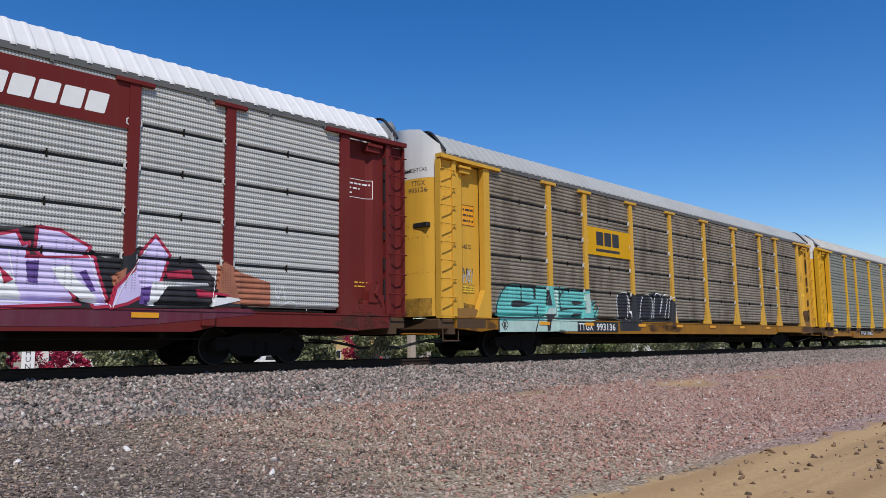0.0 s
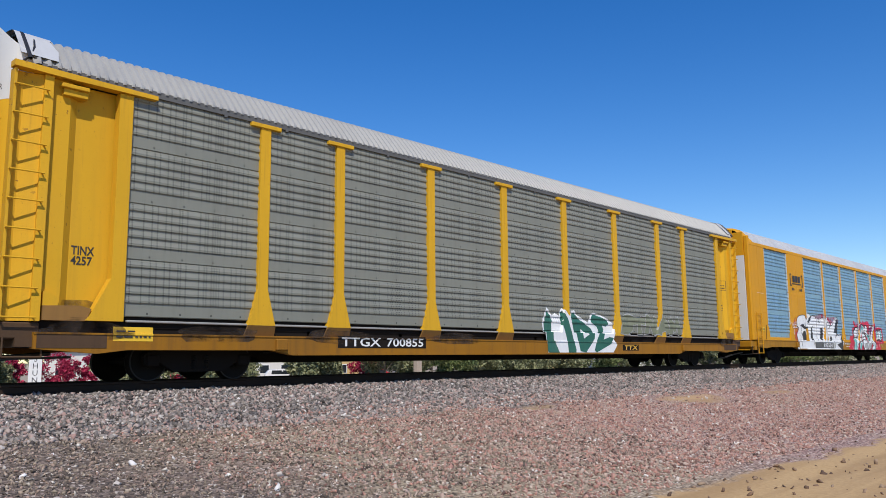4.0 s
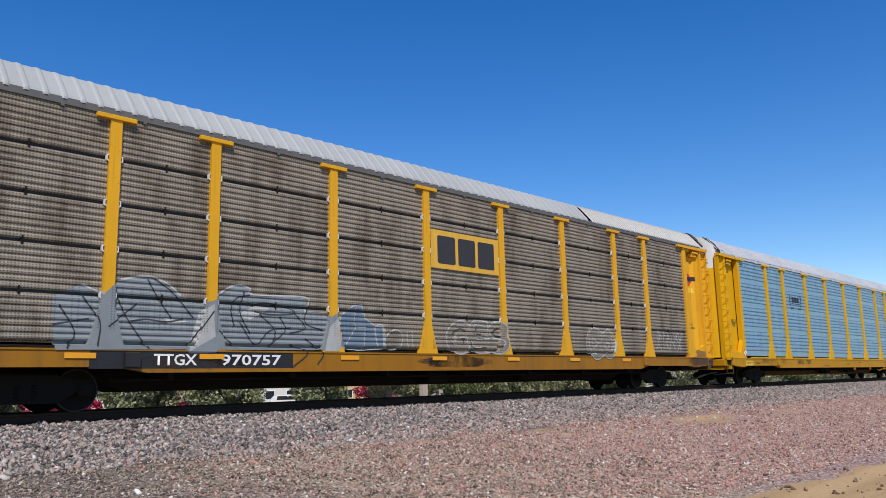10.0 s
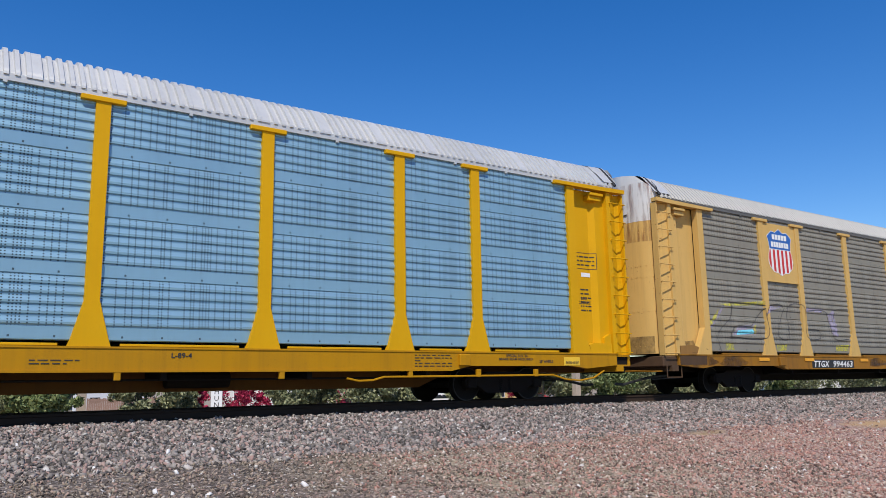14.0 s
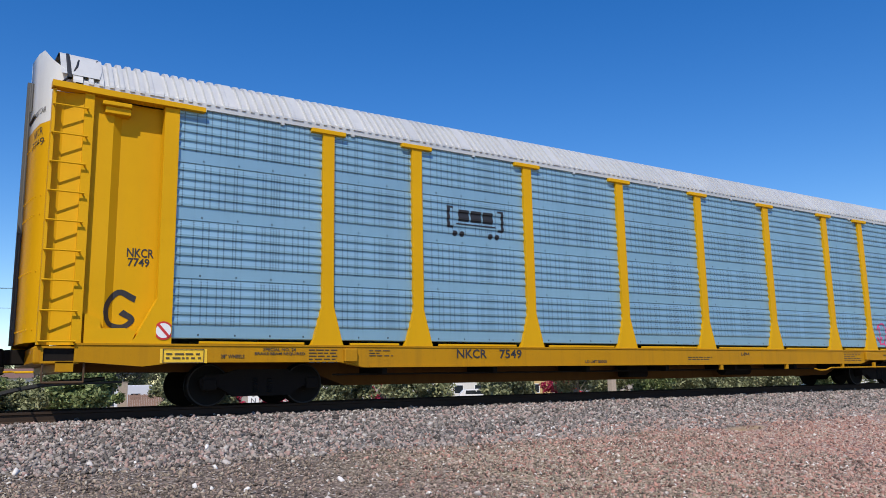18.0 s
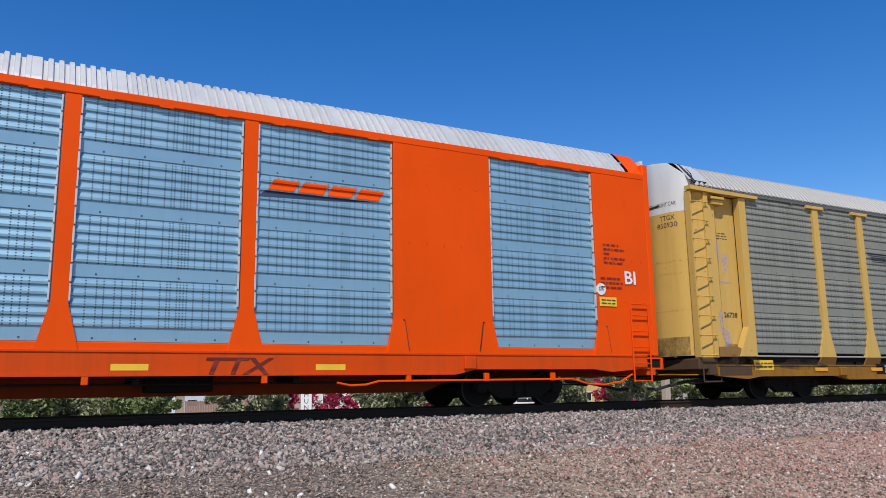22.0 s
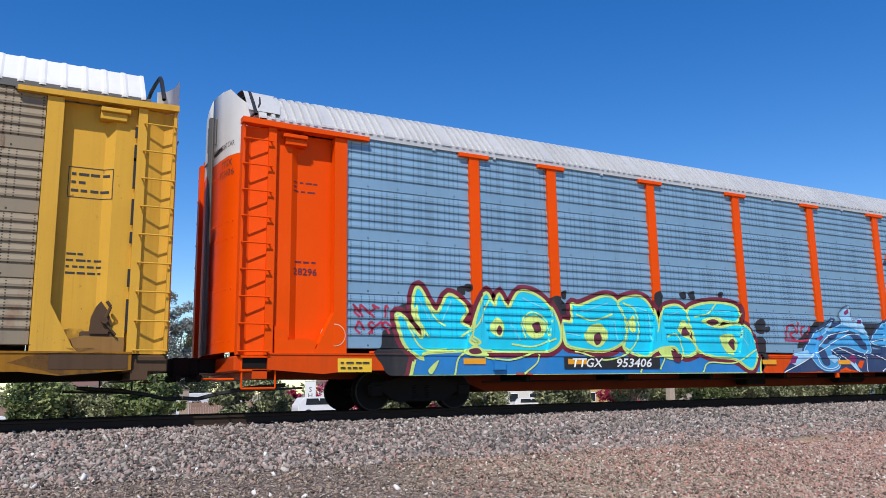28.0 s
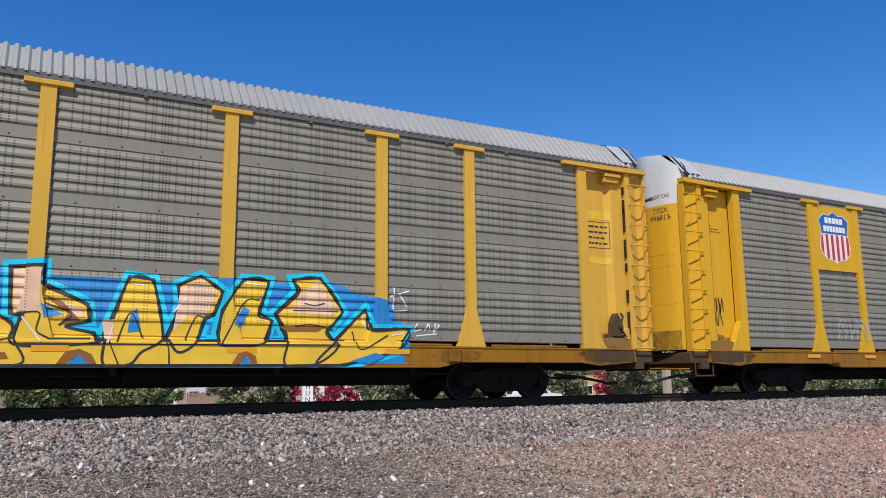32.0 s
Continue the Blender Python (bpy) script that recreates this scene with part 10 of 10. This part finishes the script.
# sixth and eighth cars
for k, num, sm in ((6, "7587", "7787"), (8, "7549", "7749")):
    bracket_emblem(k, -6.37, -4.92, 3.28, 3.92, "black")
    word(k, "NKCR", -6.24, -5.52, 0.80, 0.97, "ink")
    word(k, num, -5.18, -4.61, 0.80, 0.97, "ink")
    word(k, "NKCR", -12.48, -12.07, 2.44, 2.58)
    word(k, sm, -12.46, -12.13, 2.29, 2.42)
    word(k, "LD LMT 80000", -2.81, -2.16, 0.69, 0.75)
    lay(k, poly(blob(-11.91, 1.24, 0.15, 0.15, 20, 0.0)), "round_label", "red", 0.010)
    lay(k, poly(blob(-11.91, 1.24, 0.12, 0.12, 20, 0.0)), "label_face", "white", 0.013)
    lay(k, poly([(-12.01, 1.32), (-11.98, 1.35), (-11.81, 1.16), (-11.84, 1.13)]), "label_bar", "red", 0.016)
    stencil(k, 12.2, 12.75, 3.1, 3.4, 3, "ink", 45 + k, None, True)
    lay(k, poly(rect(12.35, 12.65, 2.86, 2.96)), "label_plate", "white", 0.006)
    stencil(k, 12.3, 12.65, 2.0, 2.6, 6, "ink", 48 + k)
    word(k, "SPECIAL NO. 24", -10.24, -9.65, 0.92, 0.975)
    word(k, "BRAKE BEAM REQUIRED", -10.39, -9.48, 0.845, 0.90)
    word(k, "28\" WHEELS", -10.97, -10.57, 0.80, 0.86)
    stencil(k, -9.4, -8.85, 0.70, 0.97, 5, "ink", 50 + k)
    stencil(k, -8.2, -7.7, 0.82, 0.96, 3, "ink", 52 + k)
    stencil(k, 0.6, 1.5, 0.74, 0.84, 2, "ink", 54 + k)
    word(k, "L-89-4", 2.67, 3.0, 0.86, 0.94, "ink")
    lay(k, poly(rect(-11.95, -11.2, 0.72, 0.95)), "label_plate", "gold", 0.003)
    stencil(k, -11.86, -11.30, 0.77, 0.90, 2, "ink", 56 + k, SILL - 0.008, True)
marks(8, "black_spray", 0.09, [[(-12.35, 1.76), (-12.58, 1.85), (-12.76, 1.62), (-12.72, 1.36), (-12.5, 1.3), (-12.36, 1.42), (-12.5, 1.52)]], 0.006)
# seventh, thirteenth and fourteenth cars: shield plates
for k, pl in ((7, "faded"), (13, "tan"), (14, "yellow")):
    plate(k, -8.92, -7.21, 3.20, 4.97, pl)
    shield(k, -8.72, -7.42, 3.40, 4.84)
lay(7, poly(blob(2.5, 1.6, 0.85, 0.42, 24, 0.2, 3)), "graffiti_patch", "lime_smudge", 0.006)
lay(7, poly(rect(-6.95, -4.5, 0.66, 0.92)), "number_panel", "black", 0.0)
word(7, "TTGX", -6.85, -6.0, 0.70, 0.88, "white", 0.05)
word(7, "994463", -5.75, -4.6, 0.70, 0.88, "white", 0.05)
lay(7, poly(rect(5.1, 6.2, 0.72, 0.90)), "number_panel", "black", 0.0)
word(7, "TTX", 5.2, 6.1, 0.74, 0.88, "white", 0.05)
scrawl(7, 10.1, 11.6, 1.2, 2.0, "ink", 62, 0.05, 8)
word(7, "LD LMT 80000", -3.0, -1.9, 0.76, 0.82)
stencil(7, 12.2, 12.75, 3.0, 3.4, 3, "ink", 63, None, True)
# ninth car
bm = bmesh.new()
glyph_blocks(bm, 4, 4.55, 6.75, 3.86, 4.06, 0.12)
lay(9, bm, "name_mark", "orange", 0.008)
lay(9, poly([(4.41, 3.72), (4.55, 3.84), (6.7, 3.84), (5.9, 3.78)]), "name_stroke", "navy", 0.008)
lay(9, poly(rect(-6.5, -4.0, 0.70, 0.96)), "number_panel", "black", 0.0)
word(9, "TTGX", -6.35, -5.5, 0.75, 0.92, "white", 0.05)
stencil(9, -8.0, -7.0, 0.80, 0.93, 2, "maroon", 141)
stencil(9, -10.6, -9.8, 0.72, 0.92, 3, "maroon", 142)
word(9, "696198", -5.2, -4.1, 0.75, 0.92, "white", 0.05)
word(9, "27582", -12.75, -12.3, 2.60, 2.72, "plum")
stencil(9, -12.75, -12.3, 2.78, 2.88, 1, "plum", 64)
stencil(9, -12.78, -12.28, 3.1, 3.6, 4, "plum", 65)
lay(9, poly(rect(-12.85, -12.3, 1.35, 1.57)), "label_plate", "gold", 0.004)
stencil(9, -12.8, -12.35, 1.38, 1.54, 2, "ink", 66, FACE - 0.02)
word(9, "BI", 12.68, 12.98, 2.60, 2.88, "white")
stencil(9, 12.1, 12.7, 3.0, 3.5, 5, "plum", 67)
stencil(9, 11.98, 12.6, 2.45, 2.75, 3, "plum", 68)
lay(9, poly(blob(11.98, 2.45, 0.13, 0.13, 20, 0.0)), "round_label", "white", 0.004)
word(9, "OK", 11.91, 12.05, 2.42, 2.5, "green", y=FACE - 0.02)
lay(9, poly(rect(11.92, 12.4, 2.08, 2.28)), "label_plate", "gold", 0.004)
stencil(9, 11.97, 12.36, 2.11, 2.25, 2, "ink", 69, FACE - 0.02)
for x in (-10.9, -7.7, -4.3, -1.0, 2.2, 5.5):
    lay(9, poly(rect(x, x + 0.55, 0.72, 0.82)), "reflector", "gold", 0.0)
word(9, "TTX", 3.6, 4.7, 0.66, 0.92, "maroon", 0.1)
# tenth car
bm = bmesh.new()
for i in range(5):
    z = 3.93 - i * 0.055
    add_poly(bm, [(-6.78 + i * 0.05, z), (-5.75, z), (-5.75, z + 0.03), (-6.80 + i * 0.05, z + 0.03)])
glyph_blocks(bm, 2, -5.72, -4.95, 3.66, 3.95, 0.05)
glyph_blocks(bm, 7, -5.75, -4.55, 3.47, 3.59)
glyph_blocks(bm, 8, -5.75, -4.40, 3.27, 3.39)
lay(10, bm, "name_mark", "ink", 0.008)
lay(10, poly(rect(-7.1, -4.3, 0.58, 0.86)), "number_panel", "under", 0.0)
word(10, "TTGX", -6.75, -5.9, 0.62, 0.82, "white", 0.05)
word(10, "850930", -5.65, -4.5, 0.62, 0.82, "white", 0.05)
word(10, "26738", -12.6, -12.15, 1.98, 2.1)
for i, (x, z, a, b) in enumerate(((-12.72, 3.6, 0.10, 0.3), (-12.45, 3.35, 0.08, 0.26), (-12.8, 1.9, 0.10, 0.34), (-12.6, 1.45, 0.16, 0.28), (-12.5, 2.85, 0.2, 0.04))):
    lay(10, poly(blob(x, z, a, b, 20, 0.3, i)), "paint_patch", "lilac_smudge", 0.006)
stencil(10, -12.7, -12.3, 3.9, 4.1, 3, "ink", 72)
stencil(10, 12.2, 12.8, 3.3, 3.6, 3, "ink", 73, None, True)
lay(10, poly([(12.01, 1.86), (12.2, 1.92), (12.5, 1.91), (12.81, 1.86), (12.62, 1.78), (12.56, 1.64), (12.48, 1.62), (12.40, 1.40), (12.3, 1.52), (12.2, 1.68)]), "paint_patch", "white", 0.006)
lay(10, poly(rect(12.25, 12.6, 2.92, 3.02)), "label_plate", "white", 0.006)
stencil(10, 12.2, 12.5, 1.96, 2.08, 2, "ink", 74)
for k in (3, 10, 11, 13):
    lay(k, poly(rect(-11.95, -11.25, 0.70, 0.94)), "label_plate", "gold", 0.002)
    stencil(k, -11.9, -11.3, 0.73, 0.91, 2, "ink", 100 + k, SILL - 0.008)
# eleventh car
plate(11, -6.98, -4.38, 3.18, 3.95, "yellow")
bm = bmesh.new()
glyph_blocks(bm, 3, -6.45, -4.95, 3.36, 3.84)
add_poly(bm, rect(-6.45, -4.95, 3.24, 3.29))
lay(11, bm, "name_mark", "ink", 0.006, y=FACE + 0.03)


def cloud(k, x0, x1, z0, z1, lumps, seed, fill="sea", edge="white"):
    """A sprayed cloud: a rounded body with lumps along its top, pale rim, darker patches inside."""
    r = random.Random(seed)
    for grow, mat_, lift, name in ((0.07, edge, 0.006, "graffiti_edge"), (0.0, fill, 0.010, "graffiti")):
        q = random.Random(seed)
        bm = bmesh.new()
        add_poly(bm, [(x0 + 0.1 - grow, z0), (x1 - 0.1 + grow, z0), (x1 + grow, z0 + 0.4), (x1 - 0.06 + grow, z1 - 0.22), (x0 + 0.06 - grow, z1 - 0.22), (x0 - grow, z0 + 0.4)])
        w = (x1 - x0) / lumps
        for i in range(lumps):
            ra = w * q.uniform(0.55, 0.68)
            add_poly(bm, blob(x0 + w * (i + 0.5), z1 - 0.28 + q.uniform(-0.08, 0.06), ra + grow, min(ra, 0.34) + grow, 22, 0.05, seed + i))
        for v in bm.verts:
            v.co.y = 0.0
        for i, f in enumerate(bm.faces):
            for v in f.verts:
                v.co.y = -0.0004 * i
        tagged(lay(k, bm, name, mat_, lift, "teal cloud-shaped graffiti with white rim" if not grow else ""), kind="stuff")
    for i in range(5):
        cx, cz = r.uniform(x0 + 0.3, x1 - 0.3), r.uniform(z0 + 0.2, z1 - 0.5)
        lay(k, poly(blob(cx, cz, r.uniform(0.12, 0.32), r.uniform(0.08, 0.2), 18, 0.3, seed + 40 + i)), "graffiti_patch", ("aqua", "pale_teal", "sky_blue", "green", "aqua")[i], 0.0135 + 0.0004 * i)


cloud(11, -7.05, -4.45, 0.66, 2.05, 5, 81)
cloud(11, -4.05, -1.55, 0.66, 2.0, 4, 82)
cloud(11, -1.4, -0.9, 1.15, 1.75, 1, 84)
cloud(11, 1.6, 3.6, 0.72, 1.95, 3, 83)
cloud(11, 3.5, 5.4, 0.70, 2.05, 3, 85)
scrawl(11, 1.8, 5.2, 1.2, 1.7, "crimson", 86, 0.06, 5)
scrawl(11, -9.0, -7.4, 0.74, 0.92, "sky_blue", 87, 0.03, 6)
lay(11, poly(rect(-7.05, -4.9, 0.70, 1.02)), "number_panel", "black", 0.016)
word(11, "TTGX", -6.95, -6.2, 0.76, 0.97, "white", y=SILL - 0.016)
word(11, "160513", -6.15, -5.05, 0.76, 0.97, "white", y=SILL - 0.016)
stencil(11, -12.95, -12.35, 3.6, 4.0, 3, "ink", 84, None, True)
word(11, "B-4161", -12.85, -12.4, 2.4, 2.5)
stencil(11, 12.2, 12.75, 3.5, 3.9, 3, "ink", 85, None, True)
stencil(11, 12.2, 12.7, 2.2, 2.6, 4, "ink", 86)
# twelfth car
scrawl(12, -11.7, -10.95, 1.68, 1.92, "crimson", 93, 0.04, 4)
scrawl(12, -11.6, -10.9, 1.38, 1.62, "crimson", 94, 0.04, 4)
lay(12, poly(blob(-12.0, 1.35, 0.2, 0.2, 20, 0.0)), "scrawl_ring", "peach", 0.004)
lay(12, poly(blob(-12.0, 1.35, 0.185, 0.185, 20, 0.0)), "scrawl_core", "orange", 0.007)
bm = bmesh.new()
glyph_blocks(bm, 4, 4.55, 6.75, 3.78, 4.0, 0.12)
lay(12, bm, "name_mark", "orange", 0.008)
lay(12, poly([(4.41, 3.62), (4.55, 3.75), (6.7, 3.75), (5.9, 3.68)]), "name_stroke", "navy", 0.008)
lay(12, poly(rect(-7.0, -4.35, 0.74, 0.99)), "number_panel", "black", 0.020)
word(12, "TTGX", -6.8, -6.0, 0.78, 0.96, "white", 0.05, SILL - 0.022)
word(12, "953406", -5.6, -4.6, 0.78, 0.96, "white", 0.05, SILL - 0.022)
for x in (-9.4, -6.9, -1.0, 1.9, 4.4, 7.2):
    lay(12, poly(rect(x, x + 0.5, 0.84, 0.95)), "reflector", "reflector", 0.022)
word(12, "28296", -12.72, -12.28, 2.42, 2.54, "plum")
stencil(12, -12.7, -12.3, 2.6, 2.7, 1, "plum", 95)
stencil(12, -12.75, -12.25, 3.9, 4.15, 3, "plum", 96)
lay(12, poly(rect(-11.95, -11.3, 0.70, 0.94)), "label_plate", "gold", 0.002)
stencil(12, -11.9, -11.35, 0.73, 0.91, 2, "ink", 97, SILL - 0.008)
stencil(12, 12.2, 12.75, 3.3, 3.7, 3, "plum", 98, None, True)
lay(12, poly(rect(12.3, 12.65, 3.05, 3.15)), "label_plate", "white", 0.006)
stencil(12, 12.2, 12.7, 2.1, 2.5, 4, "plum", 99)
# thirteenth car
scrawl(13, -11.7, -10.4, 2.0, 2.45, "crimson", 113, 0.05, 6)
scrawl(13, -11.7, -10.4, 1.3, 1.9, "crimson", 114, 0.05, 7)
lay(13, poly(rect(-7.8, -5.1, 0.70, 0.98)), "number_panel", "black", 0.016)
word(13, "TTGX", -7.65, -6.75, 0.74, 0.95, "white", y=SILL - 0.016)
word(13, "987277", -6.45, -5.2, 0.74, 0.95, "white", y=SILL - 0.016)
word(13, "LD LMT 80000", -2.9, -1.8, 0.78, 0.85)
scrawl(13, -12.85, -12.2, 2.3, 2.65, "ice", 115, 0.04, 4)
scrawl(13, -12.9, -12.1, 1.95, 2.25, "black", 116, 0.05, 6)
scrawl(13, -12.85, -12.3, 1.35, 1.85, "white", 117, 0.03, 6)
lay(13, poly(rect(12.15, 12.75, 3.9, 4.1)), "label_plate", "gold", 0.004)
lay(13, poly(rect(12.2, 12.75, 2.9, 3.05)), "label_plate", "gold", 0.004)
stencil(13, 12.2, 12.7, 3.3, 3.8, 4, "ink", 119, None, True)
# fourteenth car
scrawl(14, -8.3, -6.9, 1.3, 1.9, "fog", 121, 0.04, 7)
scrawl(14, -12.8, -12.4, 1.6, 2.3, "ink", 122, 0.03, 4)
stencil(14, -12.75, -12.3, 3.9, 4.1, 3, "ink", 123)


def end_word(k, text, z, h, w, y0, material="ink"):
    """Lettering on the curved end door, near the corner; it runs towards the near side."""
    bm = text_bm(text, 0.0, 0, w, z, z + h)
    for v in bm.verts:
        yy = y0 + w - v.co.x
        v.co = (door_x(yy) - 0.004, yy, v.co.z)
    me = bpy.data.meshes.new("lettering")
    bm.to_mesh(me)
    bm.free()
    part("lettering", me, material, CARS[k - 1])


for k, num in ((2, "993136"), (3, "700855"), (5, "970757"), (6, "7587"), (8, "7749"), (10, "850930"), (11, "160513"), (12, "953406"), (13, "987277"), (14, "996815")):
    end_word(k, "EXCESS HEIGHT CAR", 4.72, 0.10, 0.95, -1.15)
    end_word(k, "NKCR" if k in (6, 8) else "TTGX", 4.36, 0.13, 0.42, -1.10)
    end_word(k, num, 4.18, 0.13, 0.55, -1.15)

# stains: rust running down from the eaves, oily smears round the feet of the bays and along the sills
mids = [(a + b) / 2 for a, b in zip((-11.78, *POSTS), (*POSTS, 11.78))]
rg = random.Random(12)
for i, x in enumerate(mids):
    for j in range(3):
        sx, l = x + rg.uniform(-0.7, 0.7), rg.uniform(0.4, 1.3)
        lay(11, poly(rect(sx - 0.18, sx + 0.18, 5.05 - l, 5.05)), "rust_stain", "rust_stain", 0.003 + 0.0006 * j)
for k in (1, 2, 3, 5, 7, 10, 11, 13, 14):
    for sx in (-1, 1):
        lay(k, poly(blob(sx * 12.55, 1.22, 0.5, 0.16, 22, 0.35, k + 3)), "grime_smear", "grime", 0.003)
        lay(k, poly(blob(sx * 12.4, 0.86, 0.75, 0.17, 22, 0.2, k + 9)), "grime_smear", "grime", 0.003)
    for j in range(4):
        lay(k, poly(blob(rg.uniform(-11, 11), 0.84, rg.uniform(0.4, 1.2), 0.14, 20, 0.2, k + j)), "grime_smear", "grime", 0.0025)


def end_stain(k, y0, y1, z0, z1, material):
    """A smear on the end door."""
    rows = []
    for y, x in DOOR_ARC:
        if y0 <= y <= y1:
            rows.append([(x - 0.006, y, z) for z in (z0, z1)])
    part("grime_smear", grid_mesh("grime_smear", rows), material, CARS[k - 1])


end_stain(5, -1.4, -0.02, 4.0, 5.6, "rust_stain")
end_stain(13, -1.4, -0.02, 3.6, 5.6, "rust_stain")
end_stain(7, -1.4, -0.02, 4.0, 5.6, "rust_stain")
for k in (2, 3, 5, 7, 10, 11, 13, 14):
    end_stain(k, -1.3, -0.02, 1.06, 1.5, "grime")
for k in (2, 5):
    for j, (a, b) in enumerate(zip((-11.78, *POSTS), (*POSTS, 11.78))):
        patches(k, "dirt_film", [[(a + 0.13, 1.13), (b - 0.13, 1.13), (b - 0.13, 4.95), (a + 0.13, 4.95)]], 0.002, True, "dirt_film")
word(4, "NO STANK ON", -1.49, -0.61, 0.90, 0.99, "white", 0.03, name="scrawl")
stencil(4, -1.37, -0.56, 0.75, 0.84, 1, "white", 131)
word(2, "B-6212", -12.72, -12.34, 2.82, 2.93)
word(10, "FB 561", 11.75, 12.04, 1.06, 1.14)
word(10, "DECK", 12.26, 12.44, 2.22, 2.28)
word(10, "CLEARANCE", 12.15, 12.55, 2.13, 2.19)
word(10, "PLMRIB", 2.5, 3.1, 0.58, 0.70)
lay(10, poly(rect(5.2, 6.4, 0.56, 0.76)), "number_panel", "under", 0.0)
word(10, "TTX", 5.3, 6.3, 0.60, 0.73, "tan", 0.05)
word(13, "2015", -3.3, -2.75, 1.2, 1.42, "white", name="scrawl")
word(11, "AUTO RACK", -12.8, -12.15, 3.52, 3.63)
ring = bmesh.new()
for i in range(20):
    a0, a1 = i * 0.29, (i + 1) * 0.29
    add_poly(ring, [(2.7 + math.cos(q) * rr * 0.72, 1.66 + math.sin(q) * rr * 0.5) for q, rr in ((a0, 0.92), (a1, 0.92), (a1, 1.0), (a0, 1.0))])
lay(10, ring, "scrawl", "faint_green", 0.006)
graffiti(10, "GO", 2.3, 3.2, 1.35, 1.95, "faint_green", "faint_green", thick=0.1, seed=130, label="faint green scrawled letters")
for k in (1, 2, 5, 7, 10, 11, 13, 14):
    drop = 0.2 if k == 10 else 0.0
    for x in (-9.7, -7.35, -4.1, -1.35, 1.45, 4.3, 7.15):
        lay(k, poly(rect(x, x + 0.5, 0.87 - drop, 0.96 - drop)), "reflector", "reflector", 0.021)
for k in (6, 8):
    word(k, "SPECIAL NO. 24", 9.75, 10.35, 0.92, 0.975)
    word(k, "BRAKE BEAM REQUIRED", 9.55, 10.5, 0.845, 0.90)
    word(k, "28\" WHEELS", 10.7, 11.1, 0.80, 0.86)
    stencil(k, 7.4, 8.3, 0.70, 0.97, 5, "ink", 140 + k)
    lay(k, poly(rect(11.45, 11.95, 0.74, 0.93)), "label_plate", "gold", 0.003)
    word(k, "EXCESS HEIGHT", 11.5, 11.9, 0.78, 0.83, y=SILL - 0.008)
    word(k, "DECK", 12.32, 12.52, 2.30, 2.37)
    word(k, "CLEARANCE", 12.22, 12.62, 2.20, 2.27)


# ---- what moves: the cars roll along the track, their wheels turn ----
def motions():
    for c, car in zip(CENTRES, CARS):
        walk(car, [(t, pose(c + s, TRACK_Y, 0)) for t, s in TRAIN])
    turns = np.interp(np.arange(961) / FPS, [t for t, _ in TRAIN], [-s for _, s in TRAIN]) / SPEED_RADIUS
    lead = {}
    for w, dx in WHEELS:
        if dx not in lead:
            walk(w, [(f / FPS, Matrix.Translation((dx, 0, 0.36)) @ Matrix.Rotation(-a, 4, "Y")) for f, a in enumerate(turns)])
            lead[dx] = w.animation_data
        else:
            # all wheels turn alike: they share the leading pair's keys
            w.rotation_mode = "QUATERNION"
            keys = w.animation_data_create()
            keys.action, keys.action_slot = lead[dx].action, lead[dx].action_slot
    walk(WAGON, [(0.0, pose(-234.9, 62, ROAD_Z)), (25.5, pose(0.4, 62, ROAD_Z)), (28.0, pose(22.6, 62, ROAD_Z)), (32.0, pose(60, 62, ROAD_Z))])
    walk(SEDAN, [(0.0, pose(-312.4, 58, ROAD_Z)), (29.0, pose(8.7, 58, ROAD_Z)), (30.5, pose(25.1, 58, ROAD_Z)), (32.0, pose(41.7, 58, ROAD_Z))])


motions()
